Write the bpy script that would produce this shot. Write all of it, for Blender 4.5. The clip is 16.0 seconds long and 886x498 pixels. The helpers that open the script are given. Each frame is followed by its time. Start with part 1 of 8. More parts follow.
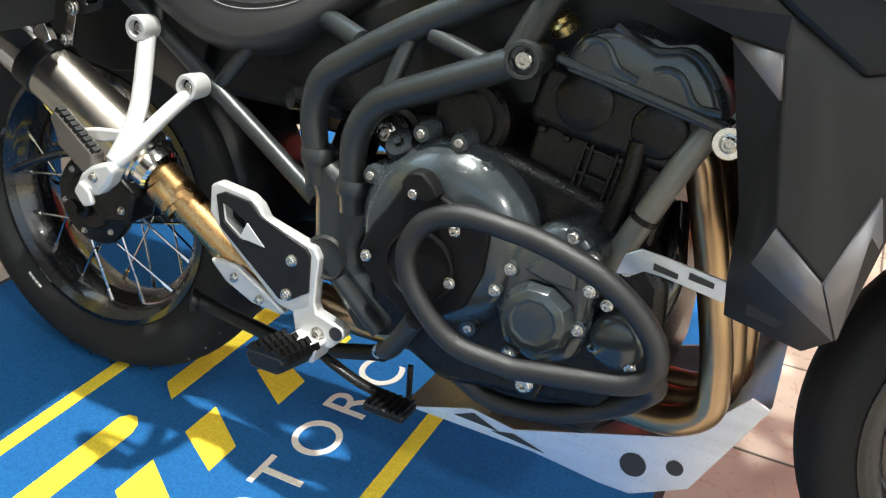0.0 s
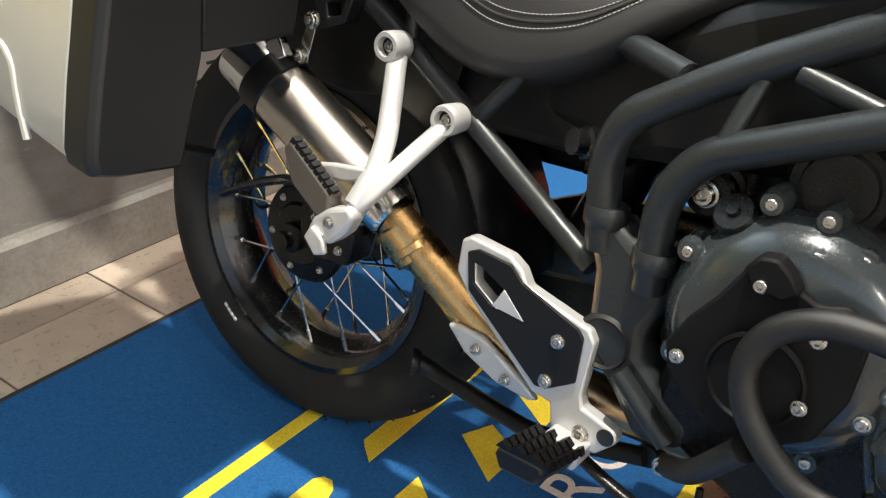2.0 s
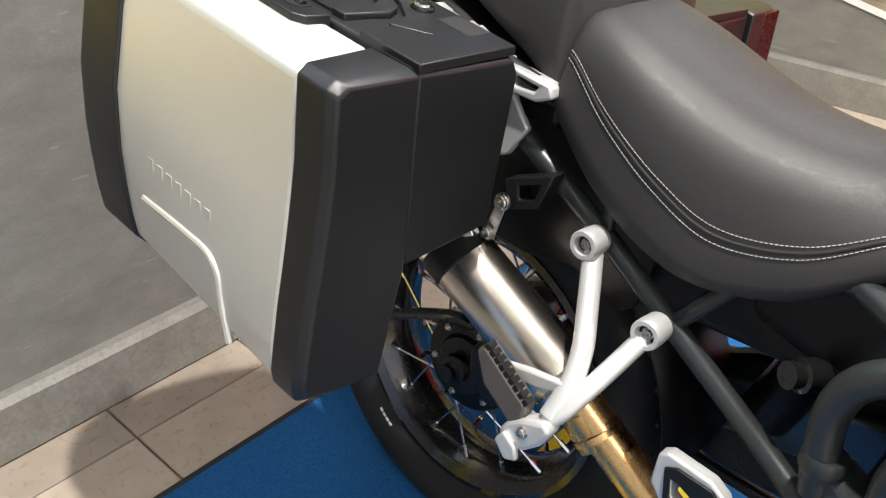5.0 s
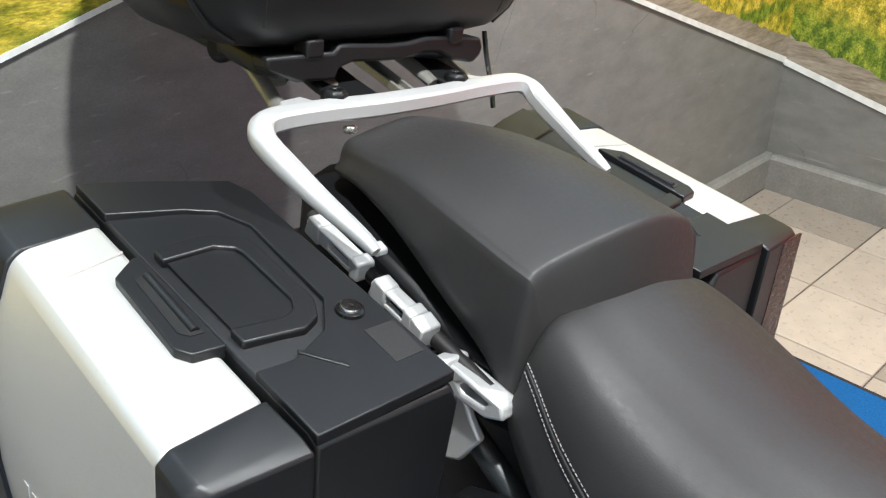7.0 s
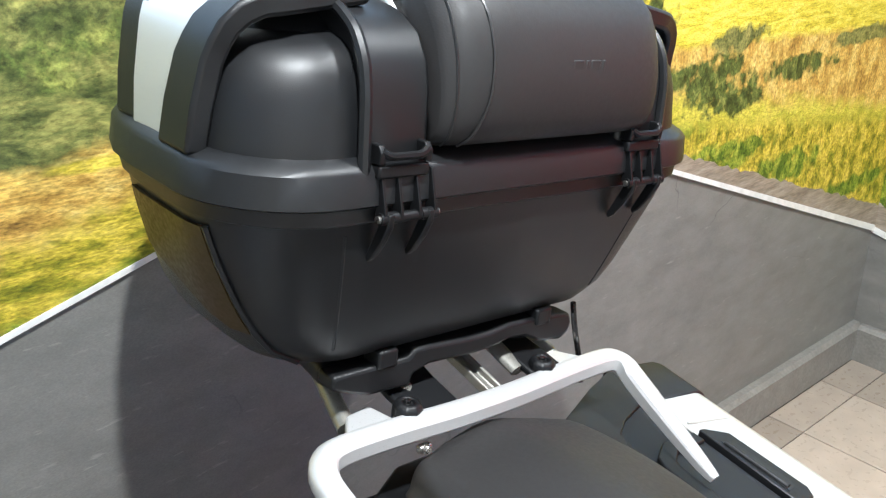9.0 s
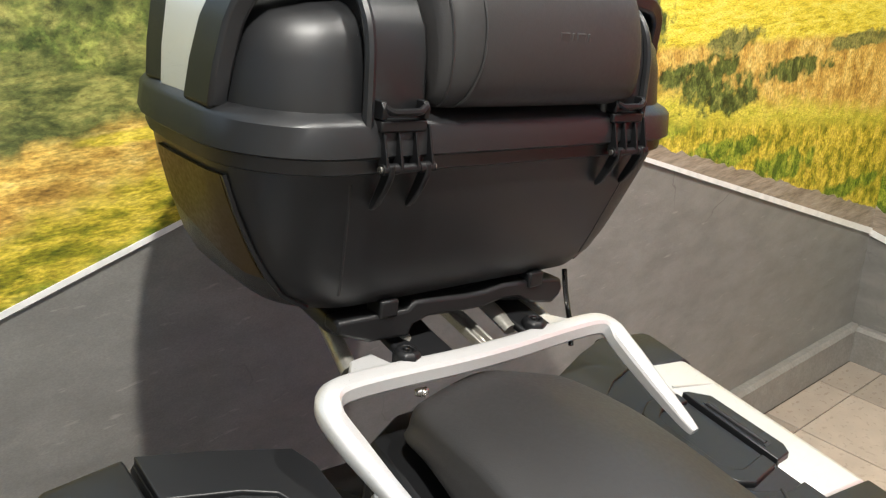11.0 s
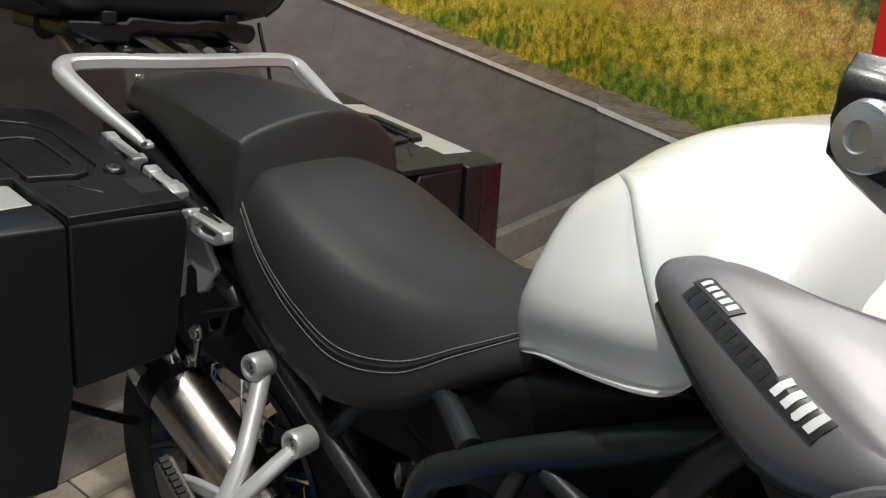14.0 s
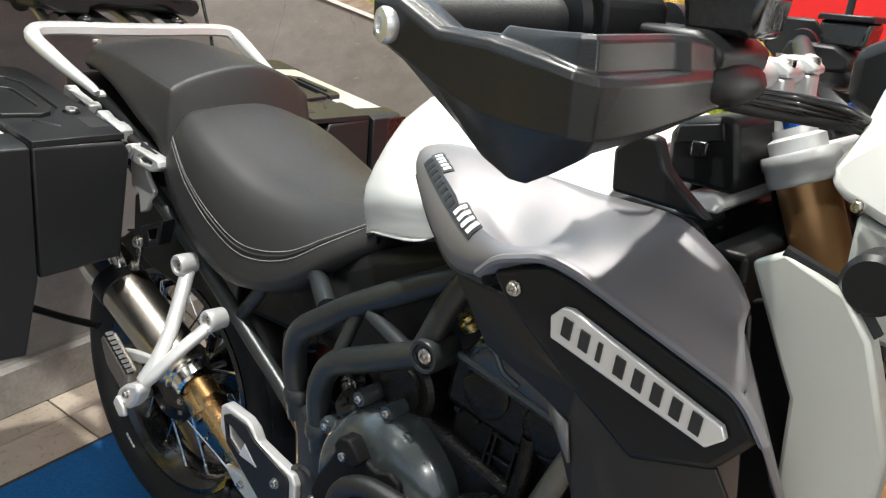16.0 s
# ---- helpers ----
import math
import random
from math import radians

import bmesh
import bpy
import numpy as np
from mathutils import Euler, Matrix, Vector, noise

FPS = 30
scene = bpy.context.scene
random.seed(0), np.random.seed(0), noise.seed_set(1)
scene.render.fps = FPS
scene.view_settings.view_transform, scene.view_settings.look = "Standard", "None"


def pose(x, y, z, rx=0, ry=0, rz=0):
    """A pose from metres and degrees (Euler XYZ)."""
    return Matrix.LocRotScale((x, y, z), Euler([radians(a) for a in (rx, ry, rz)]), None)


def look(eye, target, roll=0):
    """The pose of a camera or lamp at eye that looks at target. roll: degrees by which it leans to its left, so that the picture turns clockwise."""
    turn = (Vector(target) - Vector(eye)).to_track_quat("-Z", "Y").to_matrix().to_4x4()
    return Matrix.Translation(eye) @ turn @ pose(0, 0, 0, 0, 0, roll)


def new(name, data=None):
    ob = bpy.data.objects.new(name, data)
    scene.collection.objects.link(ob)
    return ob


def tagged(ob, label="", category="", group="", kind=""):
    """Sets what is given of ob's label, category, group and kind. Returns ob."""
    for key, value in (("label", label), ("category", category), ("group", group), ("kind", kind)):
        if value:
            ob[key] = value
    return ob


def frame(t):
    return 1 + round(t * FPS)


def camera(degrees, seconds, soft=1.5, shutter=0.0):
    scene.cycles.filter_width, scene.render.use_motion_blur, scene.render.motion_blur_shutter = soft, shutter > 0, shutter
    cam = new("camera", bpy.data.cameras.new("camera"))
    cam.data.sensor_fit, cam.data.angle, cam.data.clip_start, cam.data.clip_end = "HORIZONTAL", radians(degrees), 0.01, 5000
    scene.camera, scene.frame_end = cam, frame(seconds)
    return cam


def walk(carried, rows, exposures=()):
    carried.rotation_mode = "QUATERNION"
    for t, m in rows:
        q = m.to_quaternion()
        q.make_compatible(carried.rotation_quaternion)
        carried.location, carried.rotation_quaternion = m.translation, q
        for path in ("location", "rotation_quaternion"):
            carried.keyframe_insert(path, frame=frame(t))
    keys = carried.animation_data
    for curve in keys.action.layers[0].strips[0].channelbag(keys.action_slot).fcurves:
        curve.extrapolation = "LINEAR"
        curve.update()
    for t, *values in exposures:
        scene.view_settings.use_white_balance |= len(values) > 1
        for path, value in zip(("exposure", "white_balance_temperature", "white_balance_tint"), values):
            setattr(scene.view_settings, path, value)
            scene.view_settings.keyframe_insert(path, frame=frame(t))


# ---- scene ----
cam = camera(54.1, 16.0, soft=1.25)
PATH = [
    (0, (1.305, -0.953, 0.975), (0.568, 0.648, 0.029), 3.4),
    (0.5, (1.228, -0.891, 0.954), (0.422, 0.68, 0.014), 3.4),
    (1, (1.174, -0.844, 0.939), (0.29, 0.684, 0.0), 3.3),
    (1.5, (1.119, -0.829, 0.931), (0.16, 0.656, -0.005), 2.8),
    (2, (1.057, -0.839, 0.927), (0.045, 0.607, -0.014), 2.7),
    (2.5, (1.007, -0.841, 0.937), (-0.027, 0.559, -0.047), 2.4),
    (3, (0.952, -0.847, 0.968), (-0.113, 0.518, -0.033), 1.8),
    (3.2, (0.932, -0.852, 0.99), (-0.138, 0.501, -0.02), 1.8),
    (5.3, (0.857, -0.757, 1.173), (-0.299, 0.494, 0.126), 0.4),
    (5.5, (0.843, -0.724, 1.187), (-0.331, 0.521, 0.152), 0.0),
    (6, (0.805, -0.655, 1.231), (-0.404, 0.581, 0.225), -1.8),
    (6.5, (0.789, -0.589, 1.275), (-0.439, 0.628, 0.27), -0.6),
    (7, (0.764, -0.521, 1.31), (-0.49, 0.694, 0.334), 0.1),
    (7.5, (0.717, -0.479, 1.371), (-0.596, 0.712, 0.446), -0.2),
    (8, (0.653, -0.462, 1.43), (-0.688, 0.693, 0.498), -0.0),
    (8.5, (0.601, -0.417, 1.462), (-0.784, 0.756, 0.622), 0.0),
    (8.7, (0.588, -0.401, 1.47), (-0.806, 0.778, 0.654), -0.0),
    (10.8, (0.639, -0.435, 1.464), (-0.79, 0.747, 0.715), 0.4),
    (11, (0.666, -0.449, 1.442), (-0.765, 0.725, 0.686), 0.4),
    (11.5, (0.739, -0.488, 1.377), (-0.695, 0.68, 0.614), 0.0),
    (12, (0.8474, -0.5175, 1.3189), (-0.5857, 0.6504, 0.5554), -0.78),
    (12.5, (0.9615, -0.5439, 1.2794), (-0.4643, 0.6345, 0.5185), -1.25),
    (13, (1.0587, -0.5928, 1.2489), (-0.345, 0.6108, 0.4882), -1.47),
    (13.5, (1.1454, -0.6576, 1.227), (-0.1478, 0.6666, 0.4687), -0.54),
    (14, (1.2365, -0.6556, 1.1995), (0.0273, 0.7521, 0.4528), -0.14),
    (14.5, (1.2996, -0.6488, 1.1905), (0.1327, 0.7969, 0.4507), 0.05),
    (15, (1.3506, -0.6859, 1.1989), (0.1922, 0.7545, 0.436), -0.12),
    (15.5, (1.4558, -0.762, 1.2085), (0.2894, 0.6744, 0.4475), -0.2),
    (16, (1.5698, -0.7772, 1.2103), (0.3695, 0.6269, 0.4444), -0.1),
]
EXPOSURES = [(0.0, 0.73, 6450, 4), (0.5, 0.79, 6450, 4), (1.0, 0.52, 6500, 5), (2.0, 0.36, 7000, 9), (2.5, 0.33, 7100, 10), (3.0, 0.26, 7300, 11), (5.5, 0.2, 6400, 9), (6.5, -0.12, 6100, 7), (8.0, 0.12, 5850, 7), (8.5, 0.1, 5750, 7), (11.0, -0.2, 6600, 9), (11.5, 0.02, 6500, 8), (12.5, -0.11, 6250, 8), (13.0, -0.28, 6250, 8), (13.5, -0.7, 6400, 8), (14.0, -1.22, 6450, 8), (14.5, -1.3, 6450, 7), (15.0, -1.05, 6450, 7), (15.5, -0.55, 6450, 7), (16.0, 0.02, 6450, 7)]
walk(cam, [(t, look(eye, target, roll)) for t, eye, target, roll in PATH], EXPOSURES)

# ---- world, daylight and lamps ----
SUN_UP, SUN_RIGHT = 38, 28  # height of the sun, and its turn to the right of straight ahead of the motorcycle
world = bpy.data.worlds.new("daylight")
scene.world = world
world.use_nodes = True
wn = world.node_tree.nodes
sky = wn.new("ShaderNodeTexSky")
sky.sky_type = 'NISHITA'
sky.sun_disc = False
sky.sun_elevation = radians(SUN_UP)
sky.sun_rotation = radians(90 + SUN_RIGHT)
world.node_tree.links.new(sky.outputs[0], wn["Background"].inputs[0])
wn["Background"].inputs[1].default_value = 0.12


def area_lamp(name, eye, target, w, h, power, color):
    lamp = bpy.data.lights.new(name, 'AREA')
    lamp.shape = 'RECTANGLE'
    lamp.size, lamp.size_y, lamp.energy, lamp.color = w, h, power, color
    ob = new(name, lamp)
    ob.matrix_world = look(eye, target)
    return ob


sun_data = bpy.data.lights.new("sun", 'SUN')
sun_data.energy, sun_data.angle, sun_data.color = 0.5, radians(3), (1.0, 0.95, 0.88)
sun = new("sun", sun_data)
sun.matrix_world = look((math.cos(radians(SUN_RIGHT)), -math.sin(radians(SUN_RIGHT)), math.tan(radians(SUN_UP))), (0, 0, 0))
# area lamps added as sky fill in two assumed, unseen window openings
area_lamp("fill_light_front", (2.85, -1.7, 1.7), (0.4, -0.6, 0.9), 3.2, 2.8, 9, (0.97, 0.985, 1.0))
area_lamp("fill_light_side", (1.4, -3.8, 1.7), (0.9, 0.0, 0.7), 3.2, 2.4, 4, (0.97, 0.985, 1.0))
# round ceiling downlights across the motorcycle, all unseen; the outer two added as fill
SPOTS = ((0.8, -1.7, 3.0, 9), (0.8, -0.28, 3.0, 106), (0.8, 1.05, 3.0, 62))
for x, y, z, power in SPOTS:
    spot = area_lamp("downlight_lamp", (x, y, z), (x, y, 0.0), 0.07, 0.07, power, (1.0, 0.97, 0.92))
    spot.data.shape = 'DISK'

# ---- materials ----
def material(name, color, rough=0.5, metal=0.0, bump=0.0, scale=200.0, vary=0.15, vscale=6.0, rvary=0.1, coat=0.0, stretch=None, detail=4.0, spec=0.5):
    m = bpy.data.materials.new(name)
    m.use_nodes = True
    n, l = m.node_tree.nodes, m.node_tree.links
    b = n["Principled BSDF"]
    b.inputs["Metallic"].default_value = metal
    b.inputs["Roughness"].default_value = rough
    b.inputs["Coat Weight"].default_value = coat
    b.inputs["Coat Roughness"].default_value = 0.06
    b.inputs["Specular IOR Level"].default_value = spec
    co = n.new("ShaderNodeTexCoord")
    mp = n.new("ShaderNodeMapping")
    l.new(co.outputs["Object"], mp.inputs[0])
    if stretch:
        mp.inputs["Scale"].default_value = stretch
    big = n.new("ShaderNodeTexNoise")
    big.inputs["Scale"].default_value, big.inputs["Detail"].default_value = vscale, 6.0
    l.new(mp.outputs[0], big.inputs["Vector"])
    fine = n.new("ShaderNodeTexNoise")
    fine.inputs["Scale"].default_value, fine.inputs["Detail"].default_value = scale, detail
    l.new(mp.outputs[0], fine.inputs["Vector"])
    ramp = n.new("ShaderNodeMapRange")
    ramp.inputs["To Min"].default_value, ramp.inputs["To Max"].default_value = 1 - vary, 1 + vary
    ramp.inputs["From Min"].default_value, ramp.inputs["From Max"].default_value = 0.25, 0.75
    l.new(big.outputs[0], ramp.inputs["Value"])
    mul = n.new("ShaderNodeMix")
    mul.data_type, mul.blend_type = 'RGBA', 'MULTIPLY'
    mul.inputs["Factor"].default_value = 1.0
    mul.inputs[6].default_value = (*color, 1)
    l.new(ramp.outputs[0], mul.inputs[7])
    l.new(mul.outputs[2], b.inputs["Base Color"])
    rr = n.new("ShaderNodeMapRange")
    rr.inputs["To Min"].default_value, rr.inputs["To Max"].default_value = max(0.02, rough - rvary), min(1, rough + rvary)
    rr.inputs["From Min"].default_value, rr.inputs["From Max"].default_value = 0.3, 0.7
    l.new(fine.outputs[0], rr.inputs["Value"])
    l.new(rr.outputs[0], b.inputs["Roughness"])
    if bump:
        bp = n.new("ShaderNodeBump")
        bp.inputs["Strength"].default_value, bp.inputs["Distance"].default_value = bump, 0.001
        l.new(fine.outputs[0], bp.inputs["Height"])
        l.new(bp.outputs[0], b.inputs["Normal"])
    return m


def leather_material(name, color):
    m = material(name, color, 0.53, bump=0.0, vary=0.12, vscale=9, rvary=0.05, spec=0.36)
    n, l = m.node_tree.nodes, m.node_tree.links
    v = n.new("ShaderNodeTexVoronoi")
    v.inputs["Scale"].default_value = 620
    v.feature = 'SMOOTH_F1'
    co = n.new("ShaderNodeTexCoord")
    l.new(co.outputs["Object"], v.inputs["Vector"])
    bp = n.new("ShaderNodeBump")
    bp.inputs["Strength"].default_value, bp.inputs["Distance"].default_value = 0.12, 0.0006
    l.new(v.outputs["Distance"], bp.inputs["Height"])
    l.new(bp.outputs[0], n["Principled BSDF"].inputs["Normal"])
    return m


black_plastic = material("black_plastic", (0.0062, 0.0065, 0.0072), 0.4, bump=0.06, scale=1400, vary=0.2, spec=0.28)
guard_plastic = material("guard_black_plastic", (0.011, 0.0112, 0.012), 0.34, bump=0.01, scale=1600, vary=0.15, spec=0.45)
case_black = material("case_black_plastic", (0.0085, 0.009, 0.01), 0.4, bump=0.15, scale=1300, vary=0.15, spec=0.44)
gloss_black = material("gloss_black", (0.006, 0.006, 0.0065), 0.2, vary=0.2, coat=0.3)
frame_paint = material("frame_dark_grey_paint", (0.022, 0.0252, 0.0265), 0.34, metal=0.25, bump=0.12, scale=900, vary=0.12)
bar_black = material("crash_bar_black_coat", (0.008, 0.008, 0.0085), 0.4, bump=0.5, scale=1300, vary=0.2)
engine_grey = material("engine_grey_paint", (0.038, 0.046, 0.05), 0.2, metal=0.3, bump=0.02, scale=500, vary=0.15, coat=0.25)
engine_black = material("engine_black_paint", (0.005, 0.0048, 0.0048), 0.32, metal=0.0, bump=0.08, scale=500, vary=0.2, spec=0.25)
clutch_plate = material("clutch_plate_black", (0.006, 0.0057, 0.006), 0.55, bump=0.3, scale=1200, vary=0.12, spec=0.14)
rack_metal = material("rack_cast_metal", (0.3, 0.29, 0.26), 0.34, metal=0.7, bump=0.12, scale=1200, vary=0.12)
silver_cast = material("silver_cast_paint", (0.55, 0.55, 0.545), 0.36, metal=0.45, bump=0.12, scale=1200, vary=0.06)
alu = material("brushed_aluminium", (0.62, 0.63, 0.65), 0.36, metal=0.85, bump=0.15, scale=160, vary=0.1, stretch=(1, 1, 12))
steel = material("brushed_steel", (0.48, 0.44, 0.39), 0.26, metal=1.0, bump=0.0, scale=90, vary=0.03, rvary=0.01)
chrome = material("polished_steel", (0.75, 0.74, 0.72), 0.14, metal=1.0, vary=0.08)
bolt_steel = material("bolt_steel", (0.5, 0.48, 0.45), 0.28, metal=1.0, vary=0.12)
gold_pipe = material("golden_heat_tinted_pipe", (0.52, 0.32, 0.14), 0.27, metal=1.0, bump=0.0, scale=60, vary=0.1, vscale=10, rvary=0.02)
bronze_pipe = material("bronze_header_pipe", (0.36, 0.25, 0.15), 0.3, metal=1.0, bump=0.0, scale=60, vary=0.18, vscale=9, rvary=0.02)
peg_steel = material("brown_grey_peg_steel", (0.13, 0.115, 0.1), 0.45, metal=0.6, bump=0.08, scale=600, vary=0.12)
gold_fork = material("gold_fork_tube", (0.4, 0.215, 0.095), 0.33, metal=0.85, vary=0.03, rvary=0.02)
white_paint = material("white_gloss_paint", (0.74, 0.74, 0.715), 0.2, vary=0.02, coat=0.5, rvary=0.03)
case_silver = material("case_silver_paint", (0.62, 0.617, 0.585), 0.36, metal=0.55, bump=0.08, scale=1500, vary=0.03)
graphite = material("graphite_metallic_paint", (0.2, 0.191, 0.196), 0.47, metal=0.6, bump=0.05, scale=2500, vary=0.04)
matt_grey = material("matt_dark_grey_paint", (0.017, 0.016, 0.0155), 0.5, metal=0.3, bump=0.15, scale=1500, vary=0.08)
pale_metal = material("pale_shroud_paint", (0.42, 0.43, 0.4), 0.4, metal=0.35, vary=0.05)
coolant_grey = material("coolant_pipe_metal", (0.15, 0.15, 0.135), 0.4, metal=0.4, vary=0.15)
badge_white = material("badge_silver", (0.7, 0.7, 0.69), 0.3, metal=0.5, vary=0.02, rvary=0.02)
ink_black = material("ink_black", (0.015, 0.015, 0.015), 0.4)
decal_white = material("decal_white", (0.75, 0.75, 0.73), 0.4)
leather = leather_material("black_seat_vinyl", (0.0215, 0.0206, 0.0206))
thread = material("grey_thread", (0.27, 0.265, 0.255), 0.8, vary=0.1)
rubber = material("tyre_rubber", (0.008, 0.008, 0.0085), 0.72, bump=0.35, scale=350, vary=0.25, spec=0.35)
soft_rubber = material("soft_rubber", (0.01, 0.01, 0.01), 0.62, bump=0.2, scale=500)
maroon = material("dark_red_reflector", (0.03, 0.008, 0.008), 0.28, vary=0.12)
amber = material("amber_reflector", (0.042, 0.025, 0.006), 0.42, vary=0.06, spec=0.3)
blue_anod = material("blue_anodised", (0.02, 0.09, 0.35), 0.25, metal=0.8)
brass = material("brass", (0.45, 0.36, 0.16), 0.3, metal=1.0)
red_paint = material("red_gloss", (0.62, 0.02, 0.02), 0.35, vary=0.08)
plaster = material("plain_wall_paint", (0.68, 0.67, 0.64), 0.7, bump=0.2, scale=90, vary=0.05, vscale=2)
ceiling_paint = material("ceiling_paint", (0.78, 0.77, 0.74), 0.8, bump=0.1, scale=120, vary=0.03)


def carpet(name, color, vary):
    m = material(name, color, 0.95, bump=0.9, scale=420, vary=vary, vscale=240, rvary=0.03, spec=0.1)
    return m


carpet_blue = carpet("blue_carpet_pile", (0.016, 0.1, 0.275), 0.25)
carpet_yellow = carpet("yellow_carpet_pile", (0.72, 0.56, 0.05), 0.18)
carpet_white = carpet("white_carpet_pile", (0.68, 0.66, 0.6), 0.14)
mat_edge = material("mat_rubber_edge", (0.02, 0.02, 0.022), 0.7, bump=0.3, scale=400)
grout = material("tile_grout", (0.14, 0.115, 0.095), 0.9, bump=0.4, scale=500, vary=0.3, vscale=30)


def tile_material():
    m = material("beige_floor_tile", (0.5, 0.42, 0.34), 0.34, bump=0.12, scale=60, vary=0.12, vscale=14, rvary=0.12)
    n, l = m.node_tree.nodes, m.node_tree.links
    info = n.new("ShaderNodeObjectInfo")
    mr = n.new("ShaderNodeMapRange")
    mr.inputs["To Min"].default_value, mr.inputs["To Max"].default_value = 0.62, 1.1
    l.new(info.outputs["Random"], mr.inputs["Value"])
    mix = n.new("ShaderNodeMix")
    mix.data_type, mix.blend_type = 'RGBA', 'MULTIPLY'
    mix.inputs["Factor"].default_value = 1
    src = n["Principled BSDF"].inputs["Base Color"].links[0].from_socket
    l.new(src, mix.inputs[6])
    l.new(mr.outputs[0], mix.inputs[7])
    l.new(mix.outputs[2], n["Principled BSDF"].inputs["Base Color"])
    return m


floor_tile = tile_material()


def print_material(name, stops, scale, stretch=(1, 1, 1), rough=0.45, second=None, amount=0.5, lumps=0.0, detail=8.0):
    """A printed wall covering: colours blotched by noise at two scales."""
    m = bpy.data.materials.new(name)
    m.use_nodes = True
    n, l = m.node_tree.nodes, m.node_tree.links
    b = n["Principled BSDF"]
    b.inputs["Roughness"].default_value = rough
    co = n.new("ShaderNodeTexCoord")
    mp = n.new("ShaderNodeMapping")
    mp.inputs["Scale"].default_value = stretch
    l.new(co.outputs["Object"], mp.inputs[0])
    t = n.new("ShaderNodeTexNoise")
    t.inputs["Scale"].default_value, t.inputs["Detail"].default_value, t.inputs["Roughness"].default_value = scale, detail, 0.65
    t.inputs["Distortion"].default_value = lumps
    l.new(mp.outputs[0], t.inputs["Vector"])
    r = n.new("ShaderNodeValToRGB")
    while len(r.color_ramp.elements) < len(stops):
        r.color_ramp.elements.new(0.5)
    for e, (at, col) in zip(r.color_ramp.elements, stops):
        e.position, e.color = at, (*col, 1)
    l.new(t.outputs[0], r.inputs[0])
    out = r.outputs[0]
    if second:
        sc, lo, hi = second
        t2 = n.new("ShaderNodeTexNoise")
        t2.inputs["Scale"].default_value, t2.inputs["Detail"].default_value = sc, 3
        l.new(mp.outputs[0], t2.inputs["Vector"])
        mr = n.new("ShaderNodeMapRange")
        mr.inputs["From Min"].default_value, mr.inputs["From Max"].default_value = 0.3, 0.7
        mr.inputs["To Min"].default_value, mr.inputs["To Max"].default_value = lo, hi
        l.new(t2.outputs[0], mr.inputs["Value"])
        mx = n.new("ShaderNodeMix")
        mx.data_type, mx.blend_type = 'RGBA', 'MULTIPLY'
        mx.inputs["Factor"].default_value = 1
        l.new(out, mx.inputs[6])
        l.new(mr.outputs[0], mx.inputs[7])
        out = mx.outputs[2]
    l.new(out, b.inputs["Base Color"])
    return m


mural_road = print_material("printed_road", [(0.3, (0.17, 0.165, 0.15)), (0.5, (0.2, 0.195, 0.178)), (0.72, (0.235, 0.228, 0.208))], 9, second=(260, 0.9, 1.1), stretch=(1, 1, 2.2), detail=5)


